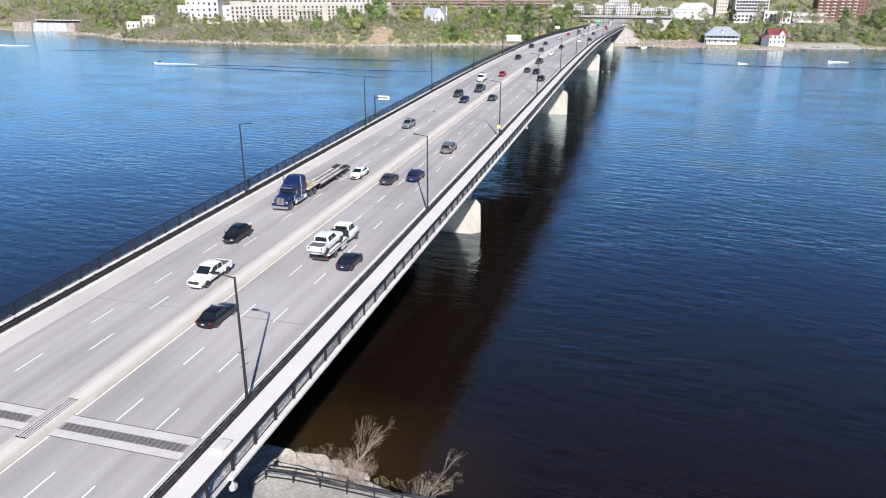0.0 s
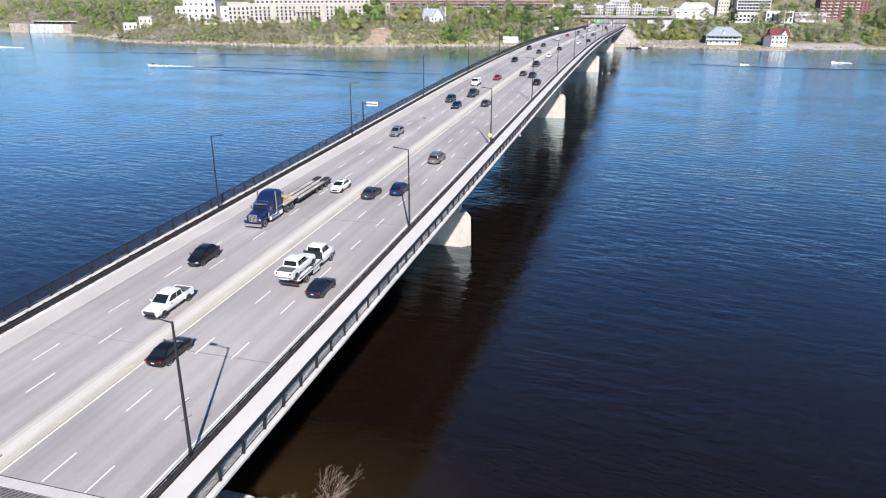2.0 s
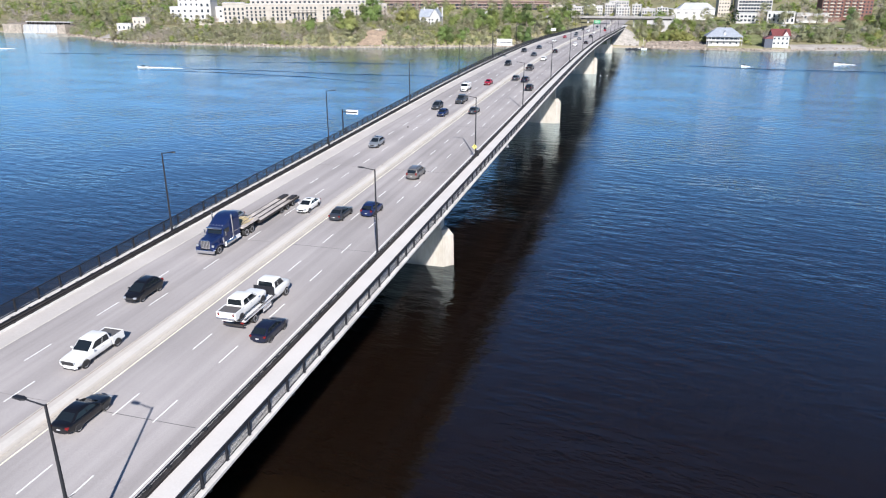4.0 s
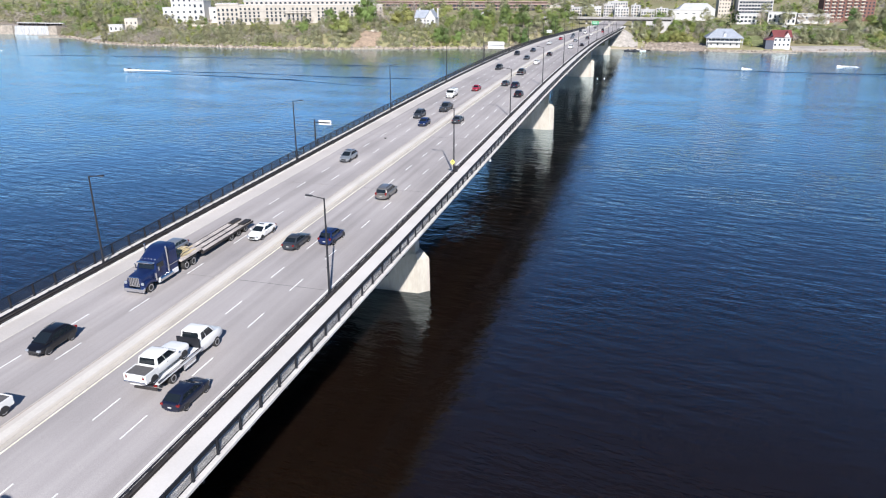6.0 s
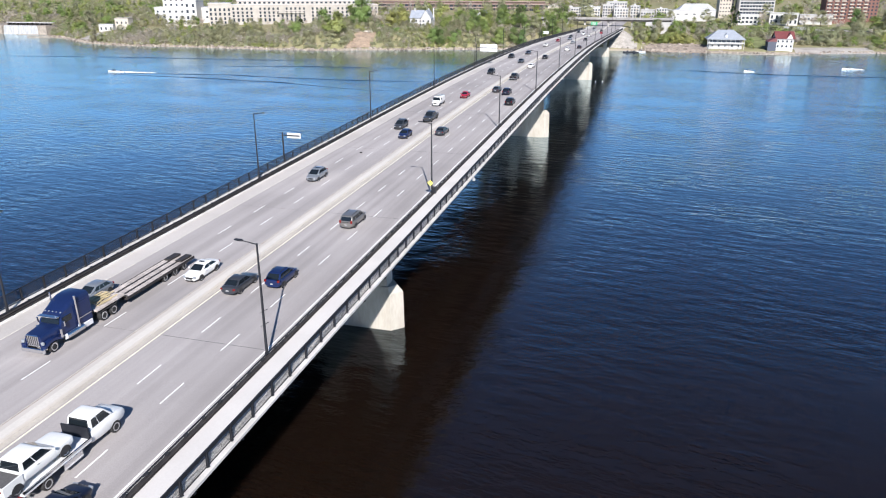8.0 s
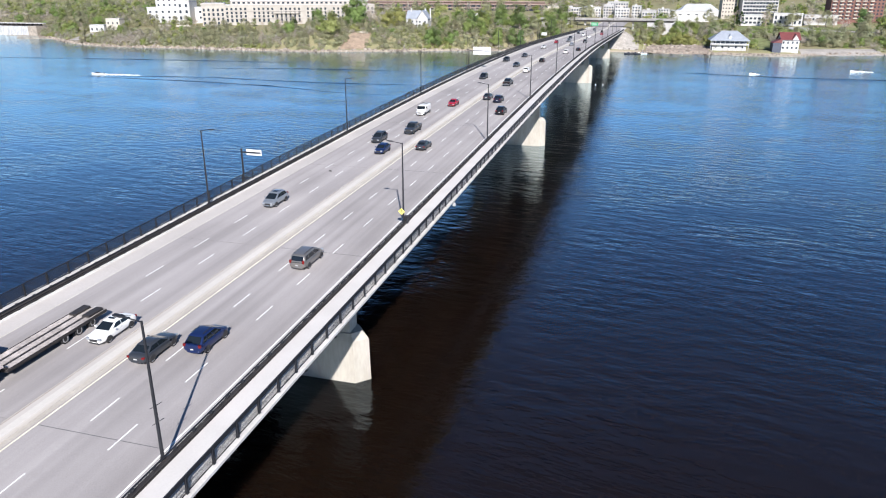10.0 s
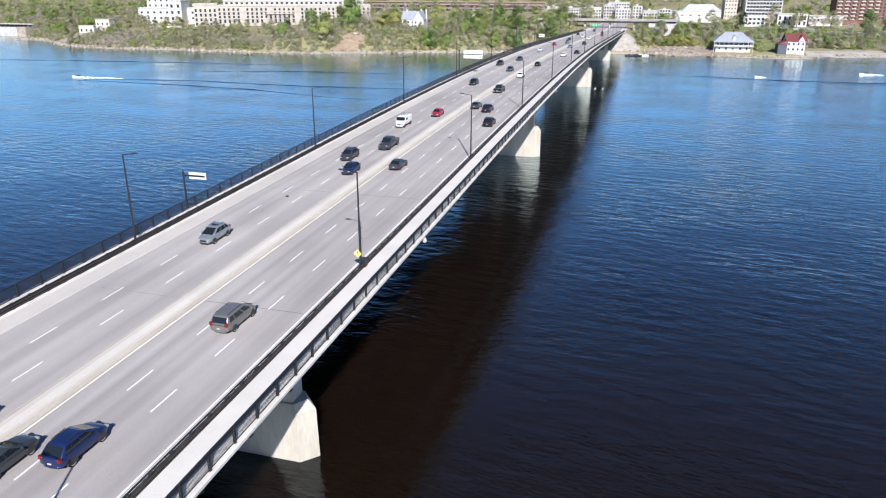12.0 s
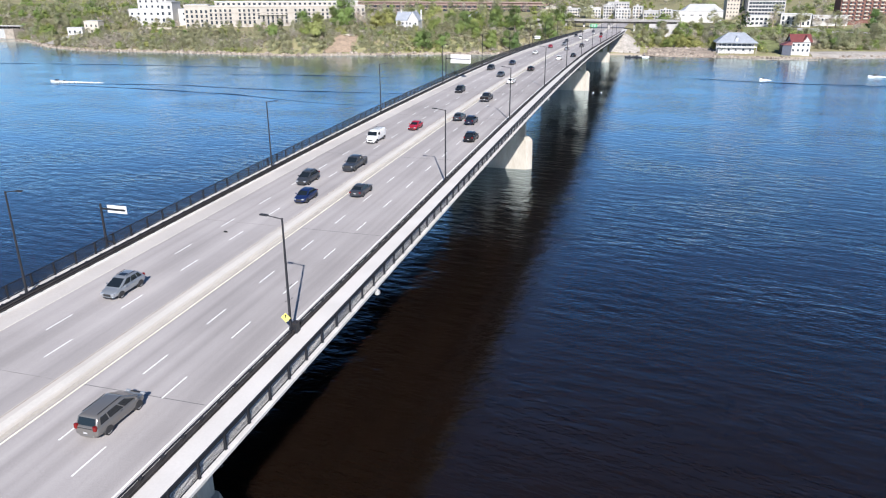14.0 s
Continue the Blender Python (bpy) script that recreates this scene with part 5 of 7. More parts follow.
for x0, x1, y0 in ((97, 122, 655), (118, 146, 656.5)):
    dk = empty("dock", (x0 + x1) / 2, y0, 0.0)
    tagged(dk, "low pale timber dock floating by the boathouses", "dock")
    Geo().box((x0 - x1) / 2, (x1 - x0) / 2, -1.2, 1.2, 0.25, 0.55).part("deck", TIMBER, dk)
    for k in range(5):
        Geo().tube(((x0 - x1) / 2 + (x1 - x0) * k / 4, 1.3, -2), ((x0 - x1) / 2 + (x1 - x0) * k / 4, 1.3, 1.6), 0.16, n=6).part("pile", TIMBER, dk)
# lawn, shore road and bare ground on the eastern bank
LAWN = material("spring_lawn", (0.185, 0.205, 0.095), 0.95, 0, 0.25, 0.6, 0.3, 0.08, 0.3, spec=0.1)
RUBBLE = material("brown_rubble", (0.30, 0.245, 0.20), 0.95, 0, 0.35, 0.7, 0.35, 0.15, 0.6)
PALE_GRAVEL = material("pale_gravel", (0.36, 0.33, 0.30), 0.95, 0, 0.2, 0.8, 0.25, 0.1, 0.3)


def patch(name, x0, x1, y0, y1, mat, label, category, lift=0.3, slant=0.0, rough=0.0, step=6.0):
    """A sheet of ground laid on the bank with a ragged outline."""
    nx, ny = max(3, int((x1 - x0) / step)), max(3, int((y1 - y0) / step))
    vv = []
    for i in range(nx + 1):
        for j in range(ny + 1):
            x = x0 + (x1 - x0) * i / nx + 1.5 * noise.noise((j * 0.9, i * 0.4, y0))
            y = y0 + (y1 - y0) * j / ny + slant * (x - x0) + 2.0 * noise.noise((i * 0.7, j * 0.3, x0))
            vv.append((x, y, land_z(x, y) + lift + rough * noise.noise((x * 0.35, y * 0.35, 9))))
    g = Geo().add(vv, [(i * (ny + 1) + j, (i + 1) * (ny + 1) + j, (i + 1) * (ny + 1) + j + 1, i * (ny + 1) + j + 1) for i in range(nx) for j in range(ny)])
    tagged(g.thing(name, mat, True), label, category, kind="structure")


patch("lawn", 108, 310, 792, 902, LAWN, "spring-green mown lawn on the slope", "lawn")
patch("lawn", 113, 134, 688, 764, LAWN, "grass slope between the two boathouses", "lawn", 0.35)
patch("pavement", 166, 310, 838, 850, SHOULDER, "pale shore road across the lawn", "road", 0.8, 0.08)
patch("pavement", 166, 186, 850, 890, GREY_WALL, "grey parking bay beside the shore road", "road", 0.75)
patch("slope_rubble", 36, 82, 662, 700, RUBBLE, "brown rubble slope above the water", "slope", 0.45, 0.0, 0.9, 3.0)
patch("slope_apron", -472, -445, 640, 668, PALE_GRAVEL, "pale bare track down to the water", "slope", 0.4, -0.5)
patch("apron", 146, 204, 674, 700, PALE_GRAVEL, "pale gravel launching apron by the water", "slope", 0.3, 0.25)

# boulders along both shores
ROCKS = bpy.data.materials.new("shore_boulders")
ROCKS.use_nodes = True
_nt = ROCKS.node_tree
_g = _nt.nodes.new("ShaderNodeNewGeometry")
_r = _nt.nodes.new("ShaderNodeValToRGB")
_r.color_ramp.elements[0].color = (0.13, 0.105, 0.085, 1)
_r.color_ramp.elements[1].color = (0.34, 0.295, 0.25, 1)
_nt.links.new(_g.outputs["Random Per Island"], _r.inputs[0])
_nt.links.new(_r.outputs[0], _nt.nodes["Principled BSDF"].inputs["Base Color"])
_nt.nodes["Principled BSDF"].inputs["Roughness"].default_value = 0.9


def boulders(count, x_range, s_range, size, label):
    g = Geo()
    for _ in range(count):
        x = rng.uniform(*x_range)
        y = shore_y(x) + rng.uniform(*s_range)
        r = size * rng.uniform(0.35, 1.0) ** 2 + 0.25
        z = land_z(x, y)
        k, a0 = 6, rng.uniform(0, 6.28)
        rings = []
        for u, q in ((-0.5, 0.9), (0.1, 1.0), (0.55, 0.75), (0.8, 0.35)):
            rings.append([(x + math.cos(a0 + i * 1.047) * r * q * rng.uniform(0.75, 1.25), y + math.sin(a0 + i * 1.047) * r * q * rng.uniform(0.7, 1.1), z + r * u * rng.uniform(0.8, 1.1)) for i in range(k)])
        g.loft(rings)
    tagged(g.thing("boulders", ROCKS), label, "rocks", kind="stuff")


boulders(700, (-560, -20), (-0.5, 5), 1.5, "grey-brown boulders strewn along the western shore")
boulders(320, (18, 330), (-0.5, 4), 1.2, "grey-brown boulders strewn along the eastern shore")
boulders(200, (34, 84), (0, 36), 1.6, "broken brown rubble on the eastern slope")


# ---- boats ----
HULL = material("white_boat_hull", (0.80, 0.80, 0.79), 0.3, 0, coat=0.5)
SPRAY = material("white_spray", (0.85, 0.87, 0.88), 0.8, 0, 0.2, 2.0, 0.2, 0.6)


DARK_HULL = material("dark_boat_hull", (0.05, 0.055, 0.07), 0.4, 0, coat=0.4)


def motor_boat(x, y, rz, length, label, hull=None):
    b = empty("motor_boat", x, y, 0.0, rz)
    tagged(b, label, "boat")
    L, w = length, length * 0.17
    rings = []
    for u, ww, zz in ((-0.5, 0.9, 0.7), (-0.1, 1.0, 0.72), (0.25, 0.8, 0.85), (0.45, 0.3, 1.0), (0.52, 0.04, 1.05)):
        rings.append([(-w * ww * 0.6, L * u, -0.2), (w * ww * 0.6, L * u, -0.2), (w * ww, L * u, zz), (-w * ww, L * u, zz)])
    Geo().loft(rings).part("hull", hull or HULL, b, smooth=True)
    Geo().loft([[(-w * 0.6, -L * 0.1, 0.7), (w * 0.6, -L * 0.1, 0.7), (w * 0.6, L * 0.2, 0.7), (-w * 0.6, L * 0.2, 0.7)], [(-w * 0.45, -L * 0.08, 1.5), (w * 0.45, -L * 0.08, 1.5), (w * 0.4, L * 0.08, 1.5), (-w * 0.4, L * 0.08, 1.5)]]).part("windscreen", WINDOW, b)
    Geo().bevel_box(-0.3, 0.3, -L * 0.56, -L * 0.5, -0.2, 1.1, 0.06).part("outboard_motor", BLACK, b)
    return b


def wake(x, y, rz, length, width, label):
    """White broken foam behind a boat, as many small low flecks."""
    n = 900
    u = rng.uniform(0, 1, n) ** 1.5
    c = np.stack([rng.normal(0, 1, n) * width * (0.25 + 0.5 * u), -u * length, 0.04 + 0.28 * (1 - u) * rng.uniform(0, 1, n)], axis=1)
    v, f = clump_leaves(c, rng.uniform(0.2, 0.55, n) * (1.15 - 0.7 * u))
    ob = new("wake_foam", mesh_of("wake_foam", v, f, SPRAY))
    ob.matrix_basis = pose(x, y, 0, 0, 0, rz)
    tagged(ob, label, "foam", kind="stuff")


for x, y, rz, L, n in ((-256, 423, 96, 7.5, "white motor boat throwing spray"), (157, 560, 100, 7.0, "small white motor boat under way"), (97, 529, 95, 3.4, "small pale watercraft on the river")):
    motor_boat(x, y, rz, L, n)
    wake(x, y, rz, (26 if x < 0 else 9) if L > 5 else 4, 1.3 if L > 5 else 0.7, "white foam wake behind a boat")
motor_boat(-480, 520, 95, 6.0, "white motor boat near the far shore")
wake(-480, 520, 95, 26, 1.2, "white foam wake behind a boat")
# wake ridges trailing across the river; their dark sky reflection is painted as base colour
WAKE_WATER = material("wake_reflection_tint", (0.012, 0.032, 0.062), 0.3, 0, 0.3, 0.6, 0.3, 0.1, 0.3, stretch=(0.15, 1, 1), spec=0.35)
for line, w in ((((-258, 417), (-187, 429), (-149, 425), (-116, 424), (-80, 428), (-40, 432)), 2.4), (((-256, 414), (-178, 410), (-139, 405), (-102, 393), (-70, 390)), 1.9),
                (((-409, 491), (-336, 503), (-264, 511), (-160, 520)), 2.0), (((-214, 469), (-158, 485), (-90, 490)), 1.1),
                (((40, 532), (58, 529), (89, 520), (113, 517), (167, 518), (300, 522)), 1.5), (((165, 564), (190, 561), (320, 566)), 1.9)):
    g = Geo()
    rings = []
    for k in range(91):
        u = k / 90
        x = line[0][0] + (line[-1][0] - line[0][0]) * u
        y = lerp_table(line, x) + 0.8 * noise.noise((x * 0.04, line[0][1], 0))
        fade = min(1, 6 * u, 3 * (1 - u))
        hgt = 0.24 * (0.15 + 0.85 * fade) * max(0.0, 0.7 + 1.1 * noise.noise((x * 0.06, line[0][1], 3)))
        w2 = w * (0.35 + 0.65 * fade) * (0.5 + 0.5 * abs(noise.noise((x * 0.09, line[0][1], 7))))
        rings.append([(x, y - w2, -0.1), (x, y - w2 * 0.35, hgt * 0.8), (x, y, hgt), (x, y + w2 * 0.35, hgt * 0.7), (x, y + w2, -0.1)])
    g.loft(rings)
    tagged(g.thing("wake_ridge", WAKE_WATER, True), "long smooth wake ridge coloured like its dark sky reflection", "wave", kind="stuff")
for x, y, rz in ((29, 652, 80), (34, 656, 100), (24, 650, 90)):
    b = motor_boat(x, y, rz, 6.5, "moored boat beside the far embankment", DARK_HULL if x != 34 else None)
    if x > 30:
        Geo().tube((0, 0, 0.6), (0, 0, 9.5), 0.07, 0.04, 6).part("mast", SIGN_ALU, b)
for x, y in ((15.4, 455), (19.0, 456)):
    bu = Geo().tube((x, y, -0.4), (x, y, 0.45), 0.28, 0.18, 10)
    tagged(bu.thing("buoy", SPRAY, True), "white marker buoy afloat beside the bridge", "buoy", group="marker buoys")

# ---- vehicles ----
TYRE = material("tyre_rubber", (0.018, 0.018, 0.019), 0.85, 0, 0.2, 12.0)
RIM = material("alloy_rim", (0.55, 0.56, 0.58), 0.3, 0.85)
CAR_GLASS = material("tinted_car_glass", (0.010, 0.014, 0.018), 0.04, 0, spec=0.6)
CHROME = material("chrome", (0.75, 0.76, 0.78), 0.15, 1.0)
LAMP_CLEAR = material("clear_lamp", (0.26, 0.28, 0.31), 0.1, 0, spec=0.8)
LAMP_RED = material("red_lamp", (0.17, 0.008, 0.008), 0.25)
PLASTIC = material("black_plastic", (0.025, 0.025, 0.027), 0.6, 0, 0.15, 9.0)
PLATE = material("plate_white", (0.45, 0.45, 0.46), 0.5)


BED_GREY = material("grey_bed_cover", (0.10, 0.095, 0.095), 0.7, 0, 0.15, 6.0)
DECK_BOARD = material("worn_pinkish_deck_boards", (0.48, 0.43, 0.40), 0.85, 0, 0.22, 4.0, 0.35, 0.7, 0.2)


def paint(name, colour, metal=0.25):
    return material(name, colour, 0.3, metal, 0.03, 30.0, 0.05, 1.5, coat=0.45, spec=0.35)


P_WHITE, P_BLACK, P_NAVY, P_SILVER, P_GREY, P_RED, P_BLUE, P_TAUPE = (paint("white_car_paint", (0.72, 0.72, 0.71), 0.0), paint("black_car_paint", (0.006, 0.006, 0.008), 0.0), paint("navy_car_paint", (0.008, 0.011, 0.026), 0.0),
    paint("silver_car_paint", (0.33, 0.355, 0.385), 0.6), paint("dark_grey_car_paint", (0.045, 0.05, 0.06), 0.3), paint("red_car_paint", (0.42, 0.012, 0.03)), paint("blue_car_paint", (0.010, 0.022, 0.085)), paint("taupe_car_paint", (0.205, 0.197, 0.19), 0.5))


def wheel_set(th, track, axles, r, width=0.22, rim=RIM, dual=()):
    for y in axles:
        for sx in (-1, 1):
            x = sx * track
            w = width * (2.1 if y in dual else 1)
            x0 = x - sx * w
            t = Geo()
            n = 18
            rings = []
            for xx, rr in ((x0, r * 0.9), (x0 + sx * w * 0.12, r), (x - sx * w * 0.12, r), (x, r * 0.9)):
                rings.append([(xx, y + math.cos(2 * math.pi * k / n) * rr, r + math.sin(2 * math.pi * k / n) * rr) for k in range(n)])
            t.loft(rings)
            wh = t.part("wheel", TYRE, th, smooth=True)
            g = Geo()
            rings = []
            for xx, rr in ((x - sx * 0.05, r * 0.72), (x + sx * 0.012, r * 0.70), (x - sx * 0.02, r * 0.2)):
                rings.append([(xx, y + math.cos(2 * math.pi * k / n) * rr, r + math.sin(2 * math.pi * k / n) * rr) for k in range(n)])
            g.loft(rings)
            g.part("rim", rim, wh, smooth=True)


def rounded(ob, levels=2):
    md = ob.modifiers.new("rounding", "SUBSURF")
    md.levels = md.render_levels = levels
    return ob


def shell(stations, w):
    """A car body lofted rear to front; each station: y, width share, sill height, top height."""
    g = Geo()
    rings = []
    for y, u, zb, zt in stations:
        ww = w * u
        d = zt - zb
        rings.append([(-ww * 0.88, y, zb), (ww * 0.88, y, zb), (ww * 0.97, y, zb + d * 0.2), (ww, y, zb + d * 0.55), (ww * 0.97, y, zb + d * 0.85), (ww * 0.86, y, zt),
                      (ww * 0.4, y, zt + 0.03), (-ww * 0.4, y, zt + 0.03), (-ww * 0.86, y, zt), (-ww * 0.97, y, zb + d * 0.85), (-ww, y, zb + d * 0.55), (-ww * 0.97, y, zb + d * 0.2)])
    return g.loft(rings)


def slab_on(a, b, c, d, thick=0.012):
    """A thin pane with the corners a, b, c, d in order, lifted off its plane along the outward normal."""
    a, b, c, d = (Vector(p) for p in (a, b, c, d))
    n = (b - a).cross(d - a).normalized()
    return Geo().loft([[tuple(p - n * 0.02) for p in (a, b, c, d)], [tuple(p + n * thick) for p in (a, b, c, d)]])


def cabin(th, col, w, zb, zt, yr, yrt, yft, yf, wt, rails=False, posts=(), sunroof=False):
    """A painted cabin shell with arched roof and rounded edges, from rear foot yr to front foot yf; panes are let into its faces."""
    zg = zt - 0.09
    wb = w * 0.90
    ym = (yrt + yft) / 2
    shell_geo = Geo()
    shell_geo.add([(-wb, yr, zb), (wb, yr, zb), (wb, yf, zb), (-wb, yf, zb), (-wt, yrt, zg - 0.01), (wt, yrt, zg - 0.01), (wt, ym, zg + 0.03), (-wt, ym, zg + 0.03), (wt, yft, zg), (-wt, yft, zg),
                   (-wt * 0.72, yrt + 0.16, zt - 0.02), (wt * 0.72, yrt + 0.16, zt - 0.02), (wt * 0.74, ym, zt + 0.03), (-wt * 0.74, ym, zt + 0.03), (wt * 0.72, yft - 0.16, zt - 0.01), (-wt * 0.72, yft - 0.16, zt - 0.01)],
                  [(3, 2, 1, 0), (0, 1, 5, 4), (1, 2, 8, 6, 5), (2, 3, 9, 8), (3, 0, 4, 7, 9), (4, 5, 11, 10), (5, 6, 12, 11), (6, 8, 14, 12), (8, 9, 15, 14), (9, 7, 13, 15), (7, 4, 10, 13), (10, 11, 12, 13), (13, 12, 14, 15)])
    roof = shell_geo.part("cabin_shell", col, th, smooth=True)
    md = roof.modifiers.new("soft_edges", "BEVEL")
    md.width, md.segments, md.limit_method, md.angle_limit = 0.10, 3, "ANGLE", radians(14)

    def face(p00, p10, p11, p01, u0, u1, v0, v1):
        p00, p10, p11, p01 = (Vector(p) for p in (p00, p10, p11, p01))
        at = lambda u, v: p00.lerp(p10, u).lerp(p01.lerp(p11, u), v)
        return at(u0, v0), at(u1, v0), at(u1, v1), at(u0, v1)

    slab_on(*face((wb, yf, zb), (-wb, yf, zb), (-wt, yft, zg), (wt, yft, zg), 0.07, 0.93, 0.10, 0.93)).part("windscreen", CAR_GLASS, th, "dark tinted windscreen")
    slab_on(*face((-wb, yr, zb), (wb, yr, zb), (wt, yrt, zg), (-wt, yrt, zg), 0.09, 0.91, 0.16, 0.90)).part("rear_window", CAR_GLASS, th, "dark tinted rear window")
    cuts = [0.07] + [(p - yr) / (yf - yr) for p in sorted(posts)] + [0.90]
    for a, b in zip(cuts, cuts[1:]):
        for sx in (-1, 1):
            quad = face((sx * wb, yr, zb), (sx * wb, yf, zb), (sx * wt, yft, zg), (sx * wt, yrt, zg), a + 0.015, b - 0.015, 0.12, 0.88)
            slab_on(*(quad if sx > 0 else quad[::-1])).part("side_window", CAR_GLASS, th, "dark tinted side window")
    if sunroof:
        Geo().bevel_box(-wt * 0.5, wt * 0.5, ym + 0.05, yft - 0.3, zt - 0.02, zt + 0.045, 0.02).part("sunroof", CAR_GLASS, th, "dark glass sunroof")
    if rails:
        for sx in (-1, 1):
            Geo().tube((sx * wt * 0.8, yrt + 0.25, zt + 0.05), (sx * wt * 0.8, yft - 0.3, zt + 0.05), 0.025, n=6).part("roof_rail", PLASTIC, th)


def trim(th, L, w, z_head, z_tail, col, z_mirror, y_mirror, grille=True, tail_h=0.16):
    for sx in (-1, 1):
        Geo().bevel_box(sx * w * 0.62 - 0.17, sx * w * 0.62 + 0.17, L / 2 - 0.22, L / 2 + 0.012, z_head - 0.08, z_head + 0.08, 0.03).part("headlight", LAMP_CLEAR, th, "clear headlight")
        Geo().bevel_box(sx * w * 0.76 - 0.12, sx * w * 0.76 + 0.12, -L / 2 + 0.0, -L / 2 + 0.2, z_tail - tail_h / 2, z_tail + tail_h / 2, 0.02).part("tail_light", LAMP_RED, th, "red tail light")
        Geo().bevel_box(sx * (w + 0.09) - 0.09, sx * (w + 0.09) + 0.09, y_mirror - 0.06, y_mirror + 0.06, z_mirror, z_mirror + 0.14, 0.02).part("mirror", col, th)
        Geo().box(sx * w - 0.012, sx * w + 0.012, -0.25, -0.08, z_tail, z_tail + 0.025).part("door_handle", PLASTIC, th)
    if grille:
        Geo().bevel_box(-w * 0.42, w * 0.42, L / 2 - 0.1, L / 2 + 0.02, z_head - 0.22, z_head + 0.0, 0.02).part("grille", PLASTIC, th, "black grille")
    rounded(Geo().loft([[(-w * q, L / 2 - 0.42, z), (w * q, L / 2 - 0.42, z), (w * (q - 0.24), L / 2 + 0.02, z), (-w * (q - 0.24), L / 2 + 0.02, z)] for z, q in ((0.22, 0.92), (0.34, 0.98), (0.5, 0.96))]).part("front_bumper", col, th, smooth=True), 1)
    Geo().bevel_box(-w * 0.5, w * 0.5, L / 2 - 0.1, L / 2 + 0.025, 0.26, 0.36, 0.02).part("intake", PLASTIC, th, "dark lower intake")
    rounded(Geo().loft([[(-w * (q - 0.16), -L / 2 - 0.03, z), (w * (q - 0.16), -L / 2 - 0.03, z), (w * q, -L / 2 + 0.4, z), (-w * q, -L / 2 + 0.4, z)] for z, q in ((0.26, 0.92), (0.4, 0.98), (0.56, 0.96))]).part("rear_bumper", col, th, smooth=True), 1)
    Geo().box(-0.15, 0.15, -L / 2 - 0.03, -L / 2, 0.62, 0.72).part("plate_bar", PLATE, th)


def arches(th, w, axles, r):
    for y in axles:
        for sx in (-1, 1):
            n = 14
            g = Geo()
            g.loft([[(sx * (w - 0.16), y + math.cos(math.pi * k / n) * (r + 0.07), r * 0.7 + math.sin(math.pi * k / n) * (r + 0.14)) for k in range(n + 1)],
                    [(sx * (w + 0.004), y + math.cos(math.pi * k / n) * (r + 0.06), r * 0.7 + math.sin(math.pi * k / n) * (r + 0.13)) for k in range(n + 1)]])
            g.part("wheel_arch", PLASTIC, th)


def placed(name, x, y, away, label, category, lift=0.0):
    th = new(name)
    th.matrix_basis = pose(x, y, road_z(y) + 0.01 + lift, road_tilt(y), 0, 0) @ pose(0, 0, 0, 0, 0, 0 if away else 180)
    tagged(th, label, category, group="traffic on the bridge")
    return th


def sedan(x, y, away, col, label):
    th = placed("car", x, y, away, label, "car")
    L, w = 4.75, 0.92
    rounded(shell([(-2.37, 0.72, 0.42, 0.80), (-2.28, 0.93, 0.32, 0.98), (-1.6, 1.0, 0.24, 1.04), (-0.4, 1.0, 0.2, 1.0), (0.9, 1.0, 0.2, 0.98), (1.75, 0.97, 0.24, 0.88), (2.2, 0.86, 0.28, 0.76), (2.37, 0.66, 0.36, 0.62)], w).part("body", col, th, smooth=True))
    cabin(th, col, w, 0.94, 1.46, -1.95, -1.05, 0.22, 1.25, 0.66, posts=(-0.3,), sunroof=col is P_WHITE)
    arches(th, w, (-1.4, 1.42), 0.34)
    wheel_set(th, w - 0.01, (-1.4, 1.42), 0.345)
    trim(th, L, w, 0.66, 0.82, col, 0.98, 0.75)
    return th


def suv(x, y, away, col, label, scale=1.0, rails=True):
    th = placed("suv", x, y, away, label, "car")
    L, w = 4.7 * scale, 0.95
    s = scale
    rounded(shell([(-2.33 * s, 0.8, 0.5, 0.95), (-2.26 * s, 0.96, 0.36, 1.1), (-1.5 * s, 1.0, 0.3, 1.14), (0, 1.0, 0.26, 1.08), (1.0 * s, 1.0, 0.26, 1.05), (1.6 * s, 0.97, 0.28, 0.97), (2.0 * s, 0.90, 0.32, 0.87), (2.25 * s, 0.76, 0.36, 0.74), (2.35 * s, 0.56, 0.42, 0.62)], w).part("body", col, th, smooth=True))
    cabin(th, col, w, 1.0, 1.68, -2.22 * s, -1.55 * s, 0.28, 1.5, 0.70, rails, posts=(-1.15, -0.05), sunroof=col is P_SILVER)
    arches(th, w, (-1.4 * s, 1.42 * s), 0.36)
    wheel_set(th, w - 0.02, (-1.4 * s, 1.42 * s), 0.36)
    trim(th, L, w, 0.68, 1.0, col, 1.04, 0.85, tail_h=0.24)
    return th


def hatch(x, y, away, col, label):
    th = placed("car", x, y, away, label, "car")
    L, w = 4.25, 0.9
    rounded(shell([(-2.12, 0.8, 0.45, 0.9), (-2.05, 0.95, 0.32, 1.02), (-1.3, 1.0, 0.24, 1.04), (0, 1.0, 0.2, 1.0), (0.9, 1.0, 0.2, 0.98), (1.6, 0.96, 0.24, 0.9), (2.0, 0.86, 0.28, 0.78), (2.12, 0.68, 0.36, 0.64)], w).part("body", col, th, smooth=True))
    cabin(th, col, w, 0.95, 1.5, -2.0, -1.25, 0.3, 1.25, 0.67, posts=(-0.75, 0.05))
    arches(th, w, (-1.28, 1.3), 0.33)
    wheel_set(th, w - 0.02, (-1.28, 1.3), 0.33)
    trim(th, L, w, 0.68, 0.88, col, 0.98, 0.75)
    return th


